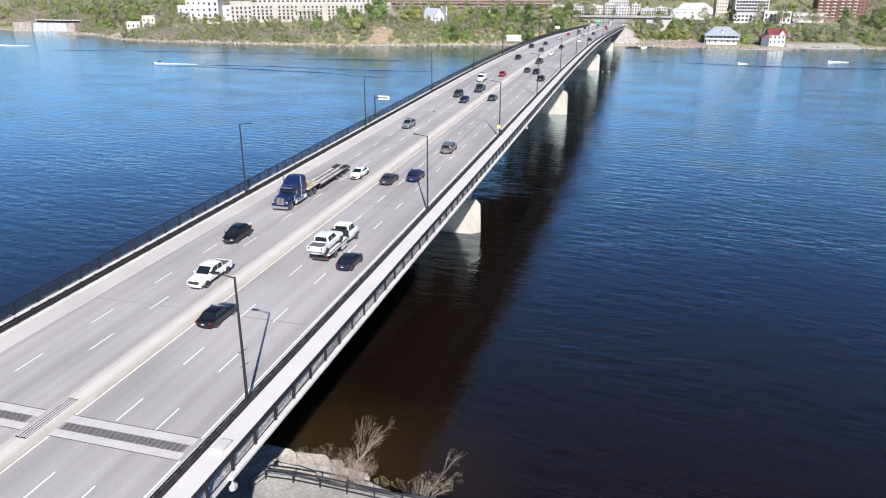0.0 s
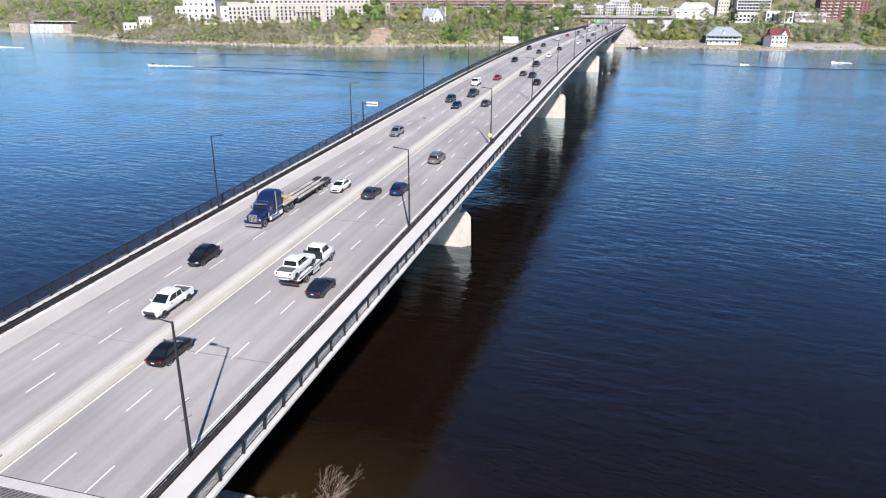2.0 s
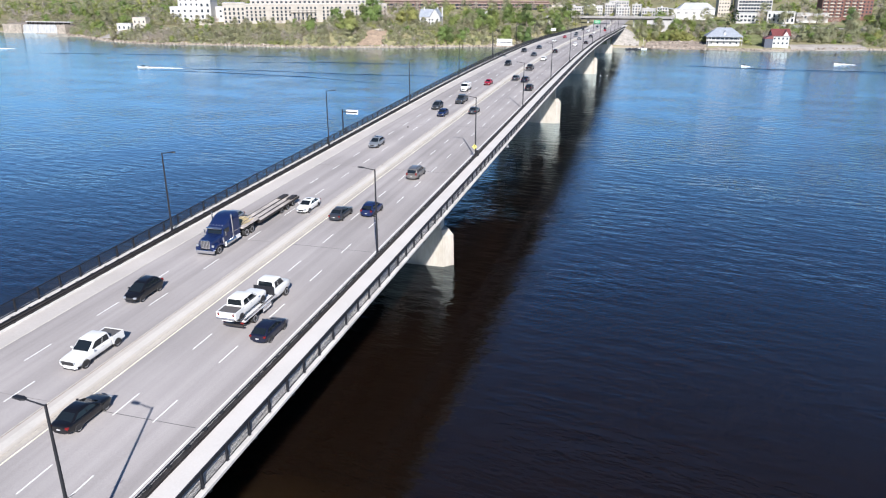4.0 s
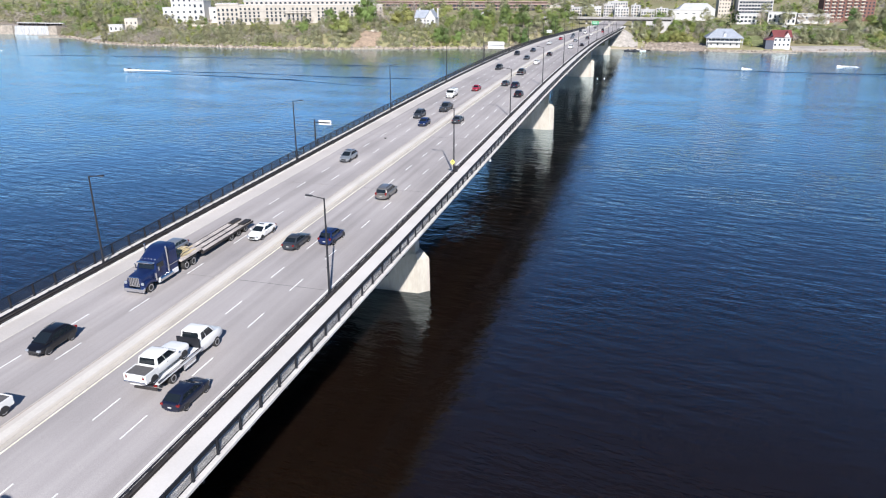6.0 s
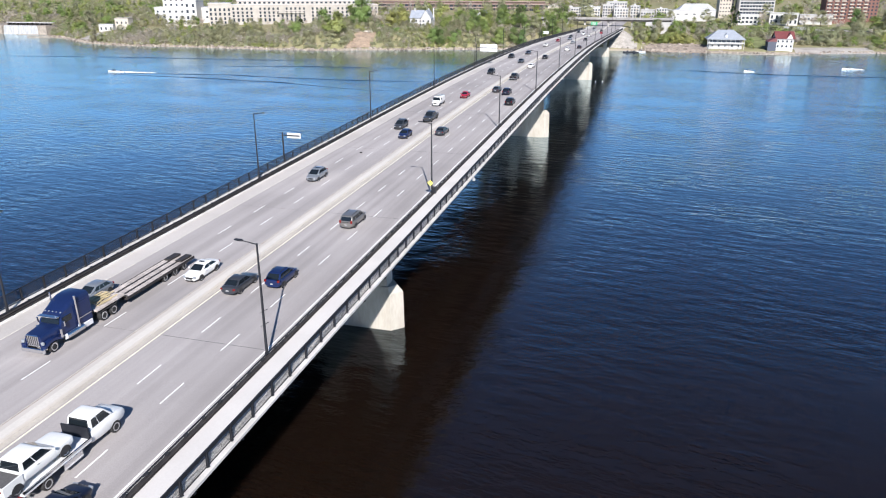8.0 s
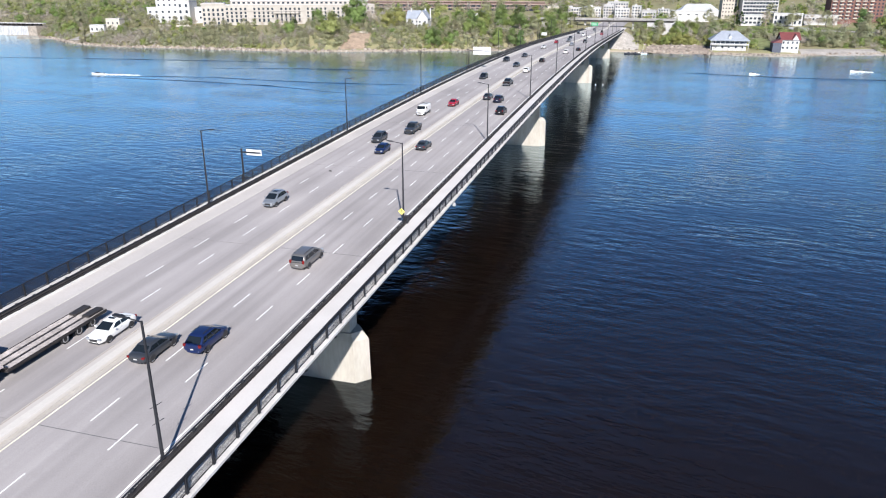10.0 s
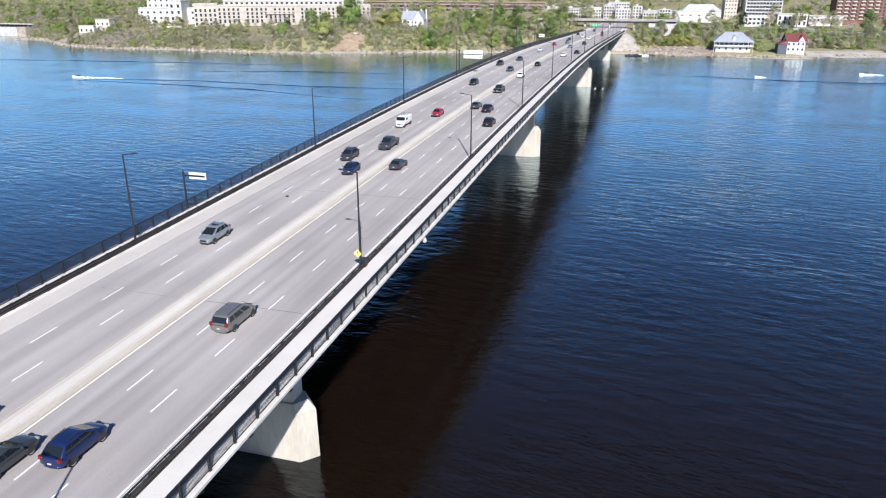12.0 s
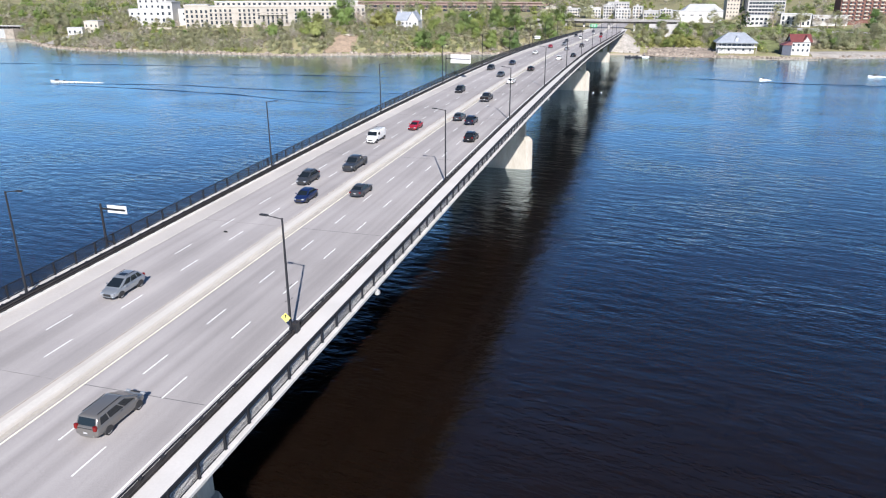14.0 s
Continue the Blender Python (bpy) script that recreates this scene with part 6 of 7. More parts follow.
def minivan(x, y, away, col, label):
    th = placed("minivan", x, y, away, label, "van")
    L, w = 5.1, 0.98
    rounded(shell([(-2.53, 0.85, 0.45, 1.0), (-2.46, 0.97, 0.32, 1.1), (-1.5, 1.0, 0.26, 1.12), (0.5, 1.0, 0.22, 1.08), (1.4, 0.99, 0.24, 1.03), (1.9, 0.95, 0.28, 0.94), (2.3, 0.84, 0.32, 0.8), (2.54, 0.6, 0.4, 0.64)], w).part("body", col, th, smooth=True))
    cabin(th, col, w, 1.02, 1.74, -2.42, -2.12, 0.62, 1.88, 0.78, True, posts=(-1.2, 0.3))
    arches(th, w, (-1.5, 1.52), 0.35)
    wheel_set(th, w - 0.02, (-1.5, 1.52), 0.35)
    trim(th, L, w, 0.76, 1.05, col, 1.06, 1.25, tail_h=0.34)
    Geo().bevel_box(-0.75, 0.75, -2.52, -2.42, 0.95, 1.02, 0.01).part("tailgate_trim", PLASTIC, th)
    return th


def panel_van(x, y, away, col, label):
    th = placed("panel_van", x, y, away, label, "van")
    L, w = 5.6, 1.0
    rounded(shell([(-2.8, 0.92, 0.45, 1.95), (-2.72, 0.98, 0.35, 2.02), (-1.0, 1.0, 0.3, 2.08), (0.6, 0.99, 0.3, 2.08), (1.1, 0.97, 0.3, 1.95), (1.75, 0.95, 0.3, 1.25), (2.5, 0.88, 0.34, 1.05), (2.8, 0.74, 0.42, 0.8)], w).part("body", col, th, smooth=True))
    Geo().loft([[(-0.8, 1.2, 1.9), (0.8, 1.2, 1.9), (0.8, 1.23, 1.93), (-0.8, 1.23, 1.93)], [(-0.86, 1.78, 1.3), (0.86, 1.78, 1.3), (0.86, 1.84, 1.33), (-0.86, 1.84, 1.33)]]).part("windscreen", CAR_GLASS, th, "dark windscreen")
    for sx in (-1, 1):
        Geo().box(min(sx * 0.95, sx * 1.0), max(sx * 0.95, sx * 1.0), 0.35, 1.2, 1.3, 1.8).part("side_window", CAR_GLASS, th)
    for k in range(3):
        Geo().tube((-0.8, -2.2 + 1.0 * k, 2.14), (0.8, -2.2 + 1.0 * k, 2.14), 0.03, n=6).part("roof_bar", PLASTIC, th)
    arches(th, w, (-1.7, 1.75), 0.37)
    wheel_set(th, w - 0.02, (-1.7, 1.75), 0.37)
    trim(th, L, w, 0.8, 1.1, col, 1.3, 1.4, tail_h=0.34)
    return th


def pickup(x, y, away, col, label, lift=0.0):
    th = placed("pickup_truck", x, y, away, label, "pickup truck", lift)
    L, w = 5.8, 1.0
    rounded(shell([(-1.42, 0.98, 0.4, 1.16), (-1.34, 0.99, 0.38, 1.2), (-0.3, 1.0, 0.36, 1.2), (0.9, 1.0, 0.36, 1.18), (1.5, 1.0, 0.38, 1.16), (2.45, 0.97, 0.4, 1.1), (2.82, 0.93, 0.44, 1.04), (2.9, 0.84, 0.48, 0.96)], w).part("body", col, th, smooth=True))
    cabin(th, col, w, 1.14, 1.9, -1.38, -1.2, 0.45, 1.42, 0.80, posts=(-0.2,))
    g = Geo()
    for a, b, c, d, e, f in ((-1.0, -0.9, -2.88, -1.40, 0.5, 1.2), (0.9, 1.0, -2.88, -1.40, 0.5, 1.2), (-0.9, 0.9, -2.9, -2.8, 0.5, 1.2), (-0.9, 0.9, -1.5, -1.40, 0.5, 1.2), (-0.9, 0.9, -2.8, -1.5, 0.5, 0.62)):
        g.box(a, b, c, d, e, f)
    g.part("bed", col, th)
    Geo().box(-0.88, 0.88, -2.78, -1.52, 1.12, 1.17).part("bed_cover", BED_GREY, th, "dark bed cover")
    arches(th, w, (-1.95, 1.95), 0.41)
    wheel_set(th, w - 0.02, (-1.95, 1.95), 0.41, 0.26)
    trim(th, L, w, 0.9, 1.0, col, 1.2, 1.05, False, tail_h=0.3)
    Geo().bevel_box(-0.62, 0.62, 2.8, 2.93, 0.68, 1.0, 0.04).part("grille", PLASTIC, th, "tall black grille")
    Geo().bevel_box(-0.95, 0.95, -3.0, -2.86, 0.5, 0.66, 0.03).part("chrome_bumper", CHROME, th, "chrome rear bumper")
    return th


def tow_truck(x, y, away, label):
    th = placed("flatbed_tow_truck", x, y, away, label, "tow truck")
    col = P_WHITE
    shell([(1.4, 0.95, 0.6, 1.6), (2.2, 1.0, 0.55, 1.62), (3.2, 1.0, 0.55, 1.6), (3.9, 0.97, 0.58, 1.5), (4.6, 0.92, 0.6, 1.4), (4.85, 0.8, 0.65, 1.2)], 1.12).part("cab", col, th, smooth=True)
    cabin(th, col, 1.12, 1.56, 2.45, 1.45, 1.6, 3.0, 3.7, 0.9, posts=(2.3,))
    Geo().box(-0.5, 0.5, -4.2, 4.4, 0.55, 0.8).part("chassis", PLASTIC, th)
    Geo().bevel_box(-1.22, 1.22, -4.6, 1.2, 0.98, 1.14, 0.02).part("flatbed", SIGN_ALU, th, "bare metal flatbed")
    for sx in (-1, 1):
        Geo().box(sx * 1.18 - 0.06, sx * 1.18 + 0.06, -4.6, 1.2, 1.14, 1.26).part("side_rail", CHROME, th)
        Geo().bevel_box(sx * 1.0 - 0.2, sx * 1.0 + 0.2, -1.4, 0.3, 0.45, 0.95, 0.03).part("tool_box", CHROME, th)
        Geo().box(sx * 0.9 - 0.15, sx * 0.9 + 0.15, -4.66, -4.6, 0.8, 0.95).part("tail_light", LAMP_RED, th)
        Geo().bevel_box(sx * 0.75 - 0.18, sx * 0.75 + 0.18, 4.7, 4.86, 0.95, 1.15, 0.03).part("headlight", LAMP_CLEAR, th)
    Geo().box(-1.1, 1.1, 1.1, 1.2, 1.14, 2.0).part("headboard", STEEL_DARK, th)
    Geo().bevel_box(-1.05, 1.05, -4.75, -4.6, 0.5, 0.7, 0.03).part("rear_step", STEEL_BROWN, th)
    wheel_set(th, 1.12, (3.6, -2.7), 0.46, 0.27, RIM, dual=(-2.7,))
    return th


def semi(x, y, label):
    """A long-nosed tractor with a sleeper and an empty step-deck trailer, coming toward the camera."""
    th = placed("tractor_unit", x, y, False, label, "truck")
    col = P_BLUE
    shell([(0.0, 0.9, 0.9, 2.0), (0.9, 0.9, 0.9, 2.0), (1.4, 0.84, 0.85, 1.95), (2.4, 0.78, 0.85, 1.88), (2.75, 0.74, 0.85, 1.8)], 1.15).part("hood", col, th, smooth=True)
    Geo().loft([[(-1.18, y0, z) for y0, z in ()] or [(-1.15, -0.9, 0.95), (1.15, -0.9, 0.95), (1.15, 0.75, 0.95), (-1.15, 0.75, 0.95)], [(-1.18, -0.9, 2.0), (1.18, -0.9, 2.0), (1.18, 0.75, 2.0), (-1.18, 0.75, 2.0)],
                [(-1.1, -0.9, 2.75), (1.1, -0.9, 2.75), (1.0, 0.35, 2.75), (-1.0, 0.35, 2.75)]]).part("cab", col, th)
    Geo().loft([[(-0.95, 0.71, 2.05), (0.95, 0.71, 2.05), (0.95, 0.79, 2.05), (-0.95, 0.79, 2.05)], [(-0.86, 0.4, 2.65), (0.86, 0.4, 2.65), (0.86, 0.46, 2.67), (-0.86, 0.46, 2.67)]]).part("windscreen", CAR_GLASS, th, "dark windscreen")
    Geo().bevel_box(-1.0, 1.0, 0.55, 0.95, 2.68, 2.76, 0.02).part("sun_visor", CHROME, th, "bright sun visor")
    for sx in (-1, 1):
        Geo().box(min(sx * 1.1, sx * 1.185), max(sx * 1.1, sx * 1.185), -0.55, 0.45, 2.0, 2.55).part("side_window", CAR_GLASS, th)
        Geo().loft([[(sx * 0.75, 2.9 - 2.0 * k / 6, 1.05 + 0.32 * math.sin(math.pi * k / 6)), (sx * 1.28, 2.9 - 2.0 * k / 6, 1.0 + 0.32 * math.sin(math.pi * k / 6)), (sx * 1.28, 2.9 - 2.0 * k / 6, 0.75 + 0.32 * math.sin(math.pi * k / 6)), (sx * 0.75, 2.9 - 2.0 * k / 6, 0.75)] for k in range(7)]).part("fender", col, th, smooth=True)
        Geo().tube((sx * 1.3, -1.1, 1.0), (sx * 1.3, -1.1, 4.0), 0.09, n=10).part("exhaust_pipe", CHROME, th, "chrome exhaust pipe", True)
        Geo().tube((sx * 1.1, -1.6, 0.75), (sx * 1.1, 0.4, 0.75), 0.32, n=14).part("fuel_tank", CHROME, th, "polished fuel tank", True)
        Geo().bevel_box(sx * 1.02 - 0.14, sx * 1.02 + 0.14, 2.75, 2.95, 1.15, 1.4, 0.04).part("headlight", LAMP_CLEAR, th)
        Geo().bevel_box(sx * 1.42 - 0.08, sx * 1.42 + 0.08, 0.55, 0.7, 1.9, 2.4, 0.03).part("mirror", CHROME, th)
    Geo().loft([[(-1.16, -2.9, 1.0), (1.16, -2.9, 1.0), (1.16, -0.92, 1.0), (-1.16, -0.92, 1.0)], [(-1.18, -2.9, 3.1), (1.18, -2.9, 3.1), (1.18, -0.92, 3.1), (-1.18, -0.92, 3.1)]]).part("sleeper", col, th)
    rings = []
    for yy, zz, ww in ((-2.95, 3.72, 1.14), (-2.3, 3.78, 1.13), (-1.6, 3.74, 1.12), (-1.0, 3.58, 1.10), (-0.5, 3.34, 1.07), (0.0, 3.05, 1.02), (0.38, 2.80, 0.96)):
        rings.append([(-ww, yy, 2.70), (ww, yy, 2.70), (ww, yy, zz - 0.34 * (zz - 2.7)), (ww * 0.9, yy, zz - 0.07), (ww * 0.6, yy, zz), (-ww * 0.6, yy, zz), (-ww * 0.9, yy, zz - 0.07), (-ww, yy, zz - 0.34 * (zz - 2.7))])
    Geo().loft(rings).part("roof_fairing", col, th, "curved blue roof fairing", True)
    for sx in (-1, 1):
        Geo().box(min(sx * 1.12, sx * 1.2), max(sx * 1.12, sx * 1.2), -2.85, -0.95, 1.6, 1.68).part("trim_strip", CHROME, th)
        Geo().bevel_box(sx * 1.14 - 0.1, sx * 1.14 + 0.1, -2.8, 0.55, 0.5, 0.96, 0.03).part("side_step", SIGN_ALU, th, "bright step panel")
        Geo().tube((sx * 1.22, 0.95, 0.95), (sx * 1.22, 0.95, 1.75), 0.13, n=12).part("air_cleaner", CHROME, th, "chrome air cleaner", True)
        Geo().bevel_box(sx * 1.02 - 0.26, sx * 1.02 + 0.26, -6.1, -3.7, 1.02, 1.08, 0.02).part("rear_fender", PLASTIC, th)
    for k in range(5):
        Geo().bevel_box(-0.85 + 0.4 * k, -0.75 + 0.4 * k, 0.1, 0.25, 2.86, 2.96, 0.02).part("marker_light", LAMP_CLEAR, th)
    Geo().bevel_box(-0.62, 0.62, 2.72, 2.88, 0.92, 1.92, 0.04).part("grille", CHROME, th, "bright chrome grille")
    for k in range(6):
        Geo().box(-0.54 + 0.2 * k, -0.47 + 0.2 * k, 2.88, 2.895, 1.0, 1.84).part("grille_bar", PLASTIC, th)
    Geo().bevel_box(-1.2, 1.2, 2.85, 3.1, 0.4, 0.8, 0.05).part("bumper", CHROME, th, "deep chrome bumper")
    Geo().box(-0.45, 0.45, -6.3, 2.6, 0.7, 1.0).part("chassis", PLASTIC, th)
    Geo().bevel_box(-0.5, 0.5, -5.6, -4.4, 1.0, 1.2, 0.04).part("fifth_wheel", STEEL_BROWN, th)
    wheel_set(th, 1.2, (1.9, -4.3, -5.6), 0.52, 0.28, CHROME, dual=(-4.3, -5.6))
    tr = placed("step_deck_trailer", x, y + 1.0, False, "empty pale step-deck trailer with timber planks and low rear deck", "trailer")
    tr.matrix_basis = th.matrix_basis.copy()
    Geo().bevel_box(-1.28, 1.28, -7.2, -3.4, 1.28, 1.46, 0.02).part("gooseneck_deck", DECK_BOARD, tr)
    Geo().loft([[(-1.2, -7.0, 1.28), (1.2, -7.0, 1.28), (1.2, -7.3, 1.28), (-1.2, -7.3, 1.28)], [(-1.2, -7.6, 0.78), (1.2, -7.6, 0.78), (1.2, -7.9, 0.78), (-1.2, -7.9, 0.78)]]).part("step", STEEL_BROWN, tr)
    for k in range(8):
        a = -1.24 + 0.312 * k
        Geo().box(a, a + 0.29, -16.9, -7.5, 0.86, 0.93 if k not in (2, 5) else 0.90).part("deck_plank", DECK_BOARD if k not in (2, 5) else STEEL_BROWN, tr)
    Geo().box(-1.27, 1.27, -16.95, -7.45, 0.62, 0.855).part("frame", STEEL_BROWN, tr)
    for sx in (-1, 1):
        Geo().box(sx * 1.29 - 0.03, sx * 1.29 + 0.03, -18.6, -7.4, 0.7, 0.95).part("side_rail", STEEL_BROWN, tr)
    Geo().loft([[(-1.28, -16.9, 0.66), (1.28, -16.9, 0.66), (1.28, -16.9, 0.93), (-1.28, -16.9, 0.93)], [(-1.28, -18.7, 0.6), (1.28, -18.7, 0.6), (1.28, -18.7, 0.85), (-1.28, -18.7, 0.85)]]).part("beaver_tail", DECK_BOARD, tr)
    for sx in (-0.7, 0.7):
        Geo().bevel_box(sx - 0.4, sx + 0.4, -18.5, -16.6, 0.94, 1.12, 0.04).part("folded_ramp", STEEL_BROWN, tr)
    pine = material("yellow_pine_planks", (0.50, 0.41, 0.24), 0.8, 0, 0.15, 5.0, 0.25, 0.8)
    lot = random.Random(4)
    for k in range(22):
        a, yy, zz, ln = lot.uniform(-14, 14), lot.uniform(-5.9, -4.7), 1.47 + 0.05 * (k // 5), lot.uniform(0.8, 1.3)
        pk = Geo().box(-0.07, 0.07, -ln, ln, 0.0, 0.05).part("loose_plank", pine, tr)
        pk.matrix_basis = pose(lot.uniform(-0.95, 0.95), yy, zz, 0, lot.uniform(-2, 2), a)
    wheel_set(tr, 1.24, (-13.5, -15.15, -16.8), 0.44, 0.26, RIM, dual=(-13.5, -15.15, -16.8))
    return th


# traffic: oncoming lanes at x < 0, outgoing lanes at x > 2
pickup(-2.0, 87.6, False, P_WHITE, "white crew-cab pickup truck with a dark bed cover")
suv(-5.7, 99.3, False, P_BLACK, "black compact suv on the bridge", 0.95)
sedan(4.0, 79.5, True, P_BLACK, "black sedan with glossy paint")
tow_truck(7.45, 99.5, True, "white flatbed tow truck carrying a pickup")
pickup(7.45, 96.7, True, P_WHITE, "white pickup truck loaded on a flatbed", 1.15)
hatch(11.0, 95.0, True, P_NAVY, "dark navy hatchback in the outer lane")
hatch(-9.0, 121.5, False, P_SILVER, "silver-blue hatchback in the outer lane")
sedan(4.0, 127.5, True, P_GREY, "dark grey sedan near the median")
suv(7.5, 130.0, True, P_BLUE, "blue compact suv in the middle lane", 0.95)
minivan(7.7, 149.0, True, P_TAUPE, "grey-beige metallic minivan with roof rails")
semi(-5.65, 113.3, "dark blue long-nosed tractor with chrome trim")
sedan(-1.75, 129.4, False, P_WHITE, "white sedan beside a trailer")
suv(-6.0, 167.2, False, P_SILVER, "silver-grey compact suv with a dark sunroof", 0.97)
pickup(4.0, 282.0, True, P_BLACK, "black pickup truck near the median")
hatch(-2.0, 198.5, False, P_BLUE, "dark blue hatchback near the median")
pickup(-2.0, 215.5, False, P_GREY, "dark grey pickup truck near the median")
sedan(4.2, 203.0, True, P_GREY, "dark grey sedan behind the minivan")
panel_van(-5.6, 234.0, False, P_WHITE, "white panel van with roof bars")
suv(-5.6, 206.5, False, P_GREY, "dark grey suv in the middle lane", 1.0)
sedan(-2.0, 246.0, False, P_RED, "bright red sedan near the median")
suv(11.0, 238.5, True, P_BLACK, "black suv in the outer lane")
suv(7.3, 253.5, True, P_NAVY, "navy suv in the middle lane")
sedan(3.9, 257.0, True, P_GREY, "grey sedan near the median")
suv(-5.6, 293.5, False, P_BLACK, "black suv coming over the crest")
sedan(3.9, 313.0, True, P_WHITE, "white sedan going over the crest")
sedan(-2.2, 328.0, False, P_GREY, "dark grey sedan on the crest")
hatch(3.9, 345.5, True, P_BLACK, "black hatchback beyond the crest")
suv(-9.0, 345.0, False, P_BLACK, "black suv in the outer lane")
sedan(-5.6, 364.0, False, P_NAVY, "navy sedan beyond the crest")
suv(7.5, 386.5, True, P_WHITE, "white suv beyond the crest")
sedan(-5.4, 412.0, False, P_WHITE, "white sedan far along the bridge")
sedan(11.0, 402.0, True, P_BLACK, "black sedan far along the bridge")
hatch(-5.6, 457.0, False, P_RED, "red hatchback far along the bridge")
sedan(4.0, 440.0, True, P_SILVER, "silver sedan far along the bridge")
suv(-2.0, 480.0, False, P_SILVER, "silver suv far along the bridge")
suv(7.5, 470.0, True, P_GREY, "grey suv far along the bridge")
panel_van(-2.0, 560.0, False, P_WHITE, "white van near the far end")
sedan(-5.6, 520.0, False, P_BLACK, "black sedan near the far end")
sedan(4.0, 535.0, True, P_WHITE, "white sedan near the far end")
suv(-9.0, 600.0, False, P_GREY, "grey suv near the far end")
sedan(7.5, 590.0, True, P_RED, "red sedan near the far end")
suv(4.0, 640.0, True, P_BLACK, "black suv near the far end")
sedan(-2.0, 650.0, False, P_WHITE, "white sedan near the far end")
suv(-5.6, 690.0, False, P_NAVY, "navy suv on the far approach")

dbr = empty("road_debris", -5.6, 184.5, road_z(184.5) + 0.01)
tagged(dbr, "small dark scrap lying on the asphalt", "debris")
Geo().loft([[(-0.25, -0.12, 0), (0.22, -0.15, 0), (0.26, 0.1, 0), (-0.2, 0.14, 0)], [(-0.18, -0.06, 0.12), (0.12, -0.1, 0.16), (0.16, 0.05, 0.1), (-0.1, 0.1, 0.14)]]).part("scrap", BLACK, dbr)

# ---- near bank: rock shelf, path railing, bare shrubs ----
BANK_ROCK = material("pale_grey_bank_rock", (0.46, 0.41, 0.365), 0.9, 0, 0.25, 2.5, 0.25, 0.6, 0.6)


def rock_slab(x, y, z, w, d, h, rz):
    """One broken ledge slab with a ragged outline."""
    n = 14
    rings = []
    for zz, k in ((-1.2, 1.05), (h * 0.7, 1.0), (h, 0.94)):
        ring = []
        for i in range(n):
            a = 2 * math.pi * i / n
            r = 1 + 0.22 * noise.noise((math.cos(a) * 2 + x, math.sin(a) * 2 + y, 0.3)) + 0.1 * noise.noise((math.cos(a) * 6 + y, math.sin(a) * 6, x))
            c, s = abs(math.cos(a)) ** 0.6 * math.copysign(1, math.cos(a)), abs(math.sin(a)) ** 0.6 * math.copysign(1, math.sin(a))
            ring.append((c * w / 2 * r * k, s * d / 2 * r * k, zz + (0.10 * noise.noise((c * 3 + x, s * 3 + y, 2)) if zz > 0 else 0)))
        rings.append(ring)
    ob = Geo().loft(rings).thing("rock_slab", BANK_ROCK)
    ob.matrix_basis = pose(x, y, z, rng.uniform(-3, 3), rng.uniform(-3, 3), rz)
    tagged(ob, "pale grey broken rock slab at the water's edge", "rock", group="rock slabs on the near bank")


for x, y, z, w, d, h, rz in ((9.6, 77.3, 0.3, 5.2, 4.6, 0.9, -6), (13.2, 77.6, 0.2, 5.0, 4.4, 0.8, 4), (16.6, 76.8, 0.1, 4.2, 4.2, 0.7, 10), (19.8, 75.8, 0.0, 4.4, 3.4, 0.7, -12), (12.0, 75.2, 0.7, 6.5, 3.0, 1.0, 2), (7.2, 76.0, 0.3, 4.0, 4.0, 0.8, 15), (23.5, 75.4, 0.1, 4.0, 3.0, 0.6, 8), (15.0, 79.6, -0.2, 2.2, 1.4, 0.45, 20), (11.5, 80.0, -0.25, 2.6, 1.2, 0.45, -8), (18.2, 78.4, -0.2, 2.0, 1.3, 0.5, 30)):
    rock_slab(x, y, z, w, d, h, rz)

pr = empty("path_railing", 0, 0, 0)
tagged(pr, "dark steel railing along the riverside path", "railing")
pts = [(10.9, 71.4), (11.4, 73.3), (14.0, 73.5), (16.6, 73.5), (19.2, 73.4), (21.8, 73.3), (24.4, 73.2), (27.0, 73.1), (29.6, 73.0), (32.2, 72.8)]
for k, (x, y) in enumerate(pts):
    Geo().tube((x, y, 2.2), (x, y, 3.62), 0.075, n=6).part("post", STEEL_DARK, pr)
    if k:
        a, b = pts[k - 1], (x, y)
        Geo().tube((*a, 3.58), (*b, 3.58), 0.07, n=6).part("top_rail", STEEL_DARK, pr)
        Geo().tube((*a, 3.12), (*b, 3.12), 0.04, n=6).part("mid_rail", STEEL_DARK, pr)
        Geo().tube((*a, 2.66), (*b, 2.66), 0.04, n=6).part("mid_rail", STEEL_DARK, pr)


SHRUB_BARK = material("brown_dry_twigs", (0.37, 0.29, 0.245), 0.9, 0, 0.25, 4.0, 0.3, 0.8, 0.2)


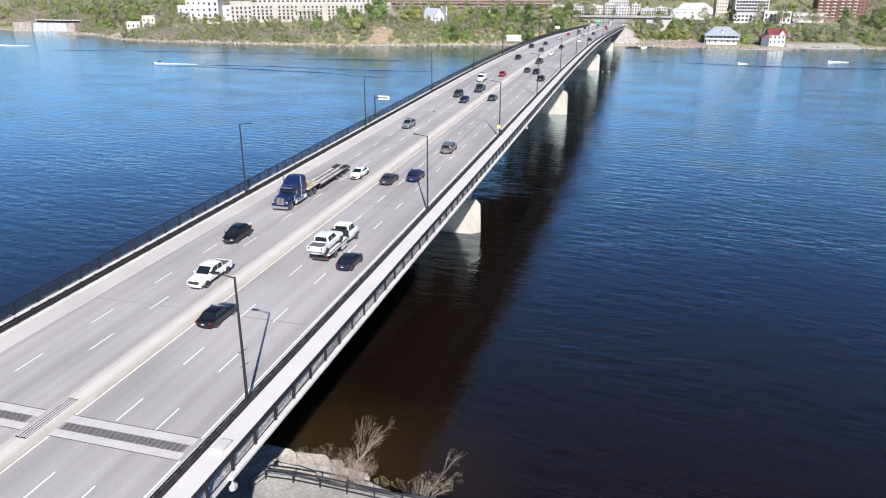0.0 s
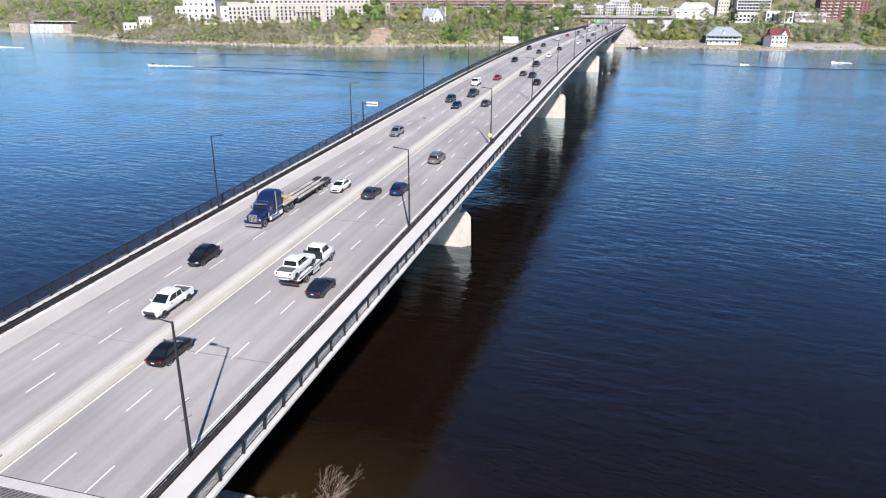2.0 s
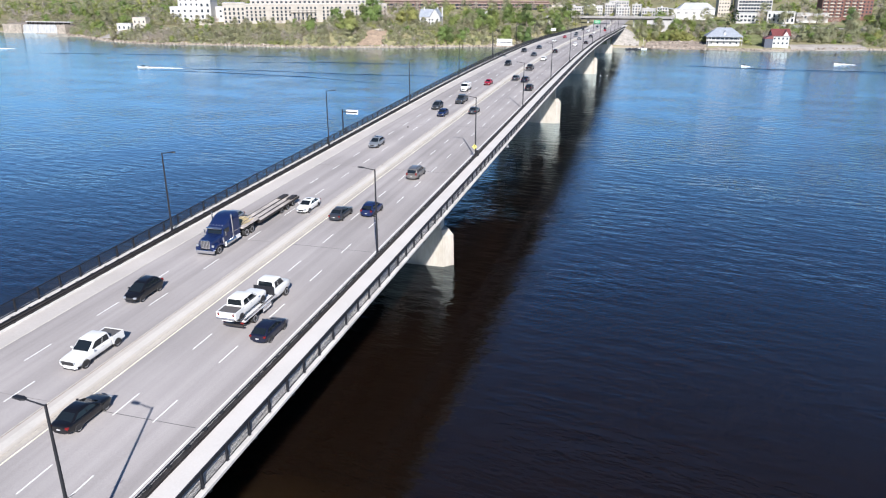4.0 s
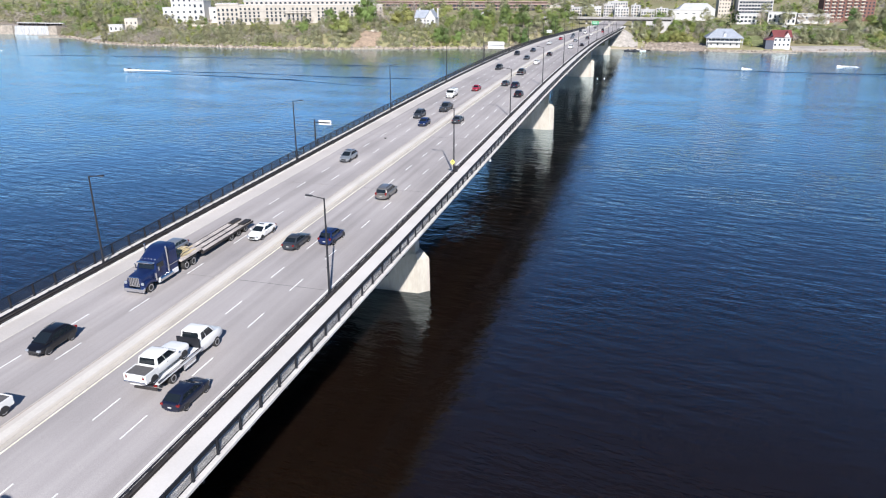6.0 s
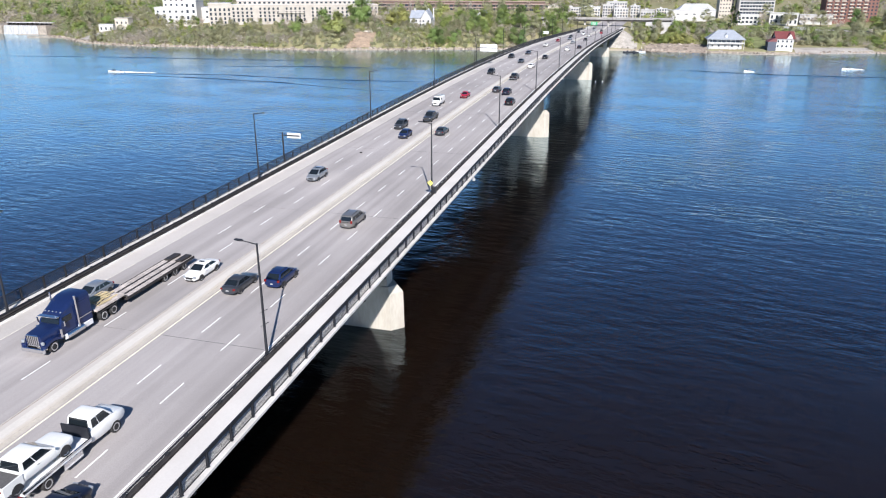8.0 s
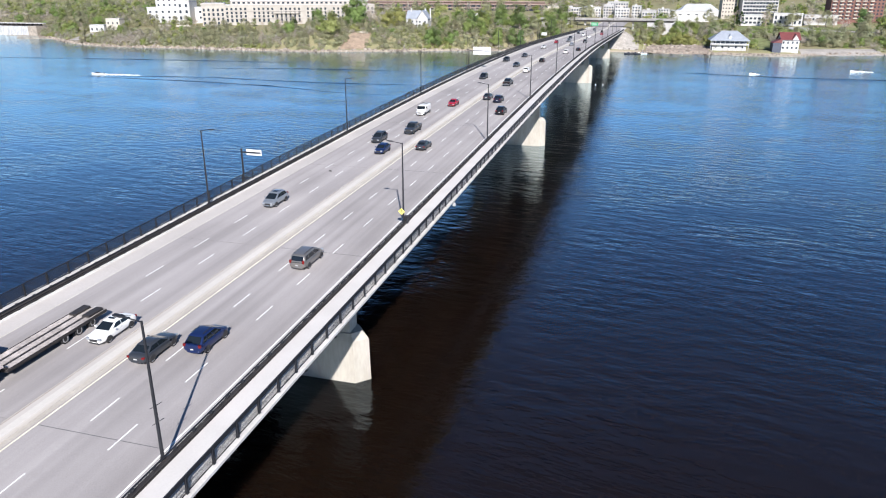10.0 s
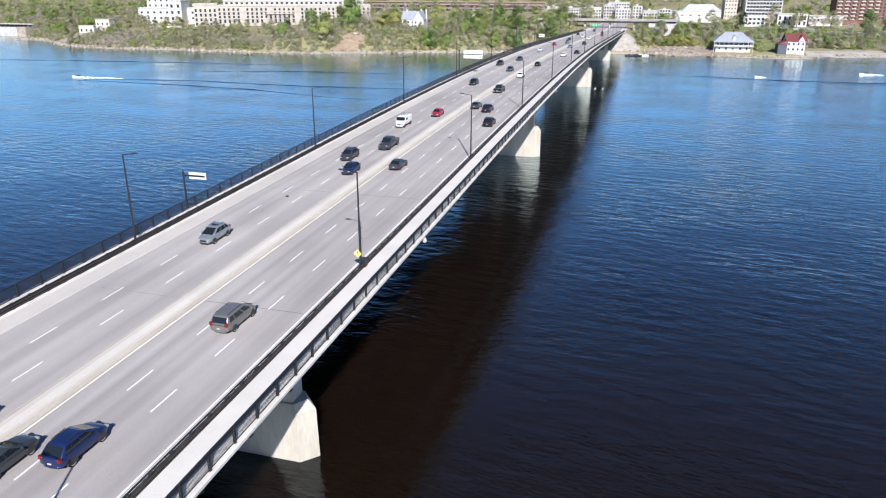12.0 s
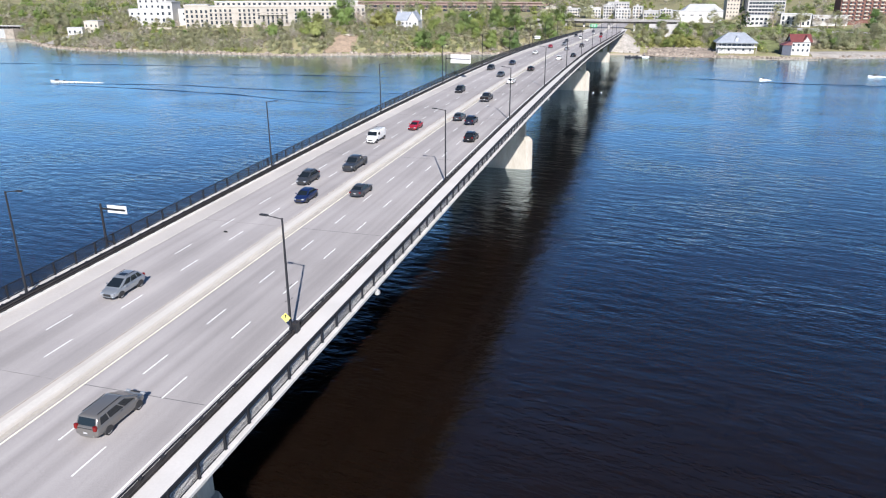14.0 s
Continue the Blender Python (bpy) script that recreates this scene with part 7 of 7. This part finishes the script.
def bare_shrub(x, y, z, h, stems, seed, label, leafy, lean=0.0, fan=0.5):
    """A many-stemmed leafless shrub: forked tapering twigs with a few buds."""
    r = random.Random(seed)
    g = Geo()
    tips = []

    def grow(p, d, length, rad, depth):
        q = p + d * length
        g.tube(p, q, rad, rad * 0.72, 5 if depth < 2 else 3)
        if depth >= 6 or length < 0.16:
            tips.append(q)
            return
        for _ in range(2 if r.random() < 0.6 else 3):
            nd = (d + Vector((r.uniform(-fan, fan) + lean * 0.25, r.uniform(-fan, fan), r.uniform(-0.2, 0.35)))).normalized()
            grow(q, nd, length * r.uniform(0.58, 0.82), rad * 0.62, depth + 1)

    for _ in range(stems):
        a = r.uniform(0, 6.28)
        d = Vector((lean + math.cos(a) * r.uniform(0.1, 1.2) * fan, math.sin(a) * r.uniform(0.1, 1.2) * fan, 1)).normalized()
        grow(Vector((math.cos(a) * 0.35, math.sin(a) * 0.35, -0.3)), d, h * r.uniform(0.2, 0.34), 0.019 * h / 5, 0)
    th = empty("bare_shrub", x, y, z)
    tagged(th, label, "shrub", group="bare shrubs on the near bank")
    g.part("branch_work", SHRUB_BARK, th)
    pts = np.array([tuple(t) for t in tips])
    pts = pts[rng.permutation(len(pts))[: max(8, int(len(pts) * leafy))]]
    v, f = clump_leaves(pts, rng.uniform(0.03, 0.06, len(pts)))
    tagged(child("bud_cover", mesh_of("bud_cover", v, f, LEAVES[2]), th, "small yellow-green buds"), kind="stuff")


bare_shrub(18.0, 76.0, 1.2, 9.4, 2, 3, "tall leafless pale shrub leaning over the water", 0.10, 0.34, 0.44)
for k, (x, y, h) in enumerate(((17.7, 75.3, 3.0), (18.4, 75.2, 3.8), (19.1, 75.4, 3.8), (19.8, 75.0, 3.2), (18.6, 76.4, 3.4))):
    bare_shrub(x, y, 1.3, h, 13, 11 + k, "low tangled pale-brown brush", 0.02)
bare_shrub(16.0, 76.6, 1.0, 4.6, 3, 5, "slim budding shrub beside the rocks", 0.25)
bare_shrub(25.2, 76.4, 0.8, 5.6, 4, 8, "leafless spreading shrub at the water's edge", 0.2, 0.5, 0.36)
for k, (x, y, h) in enumerate(((25.0, 75.6, 2.8), (25.8, 75.8, 2.6))):
    bare_shrub(x, y, 1.0, h, 11, 31 + k, "low budding brush at the water's edge", 0.05)
bare_shrub(21.6, 75.4, 1.2, 1.9, 7, 21, "small green budding bush", 0.8)
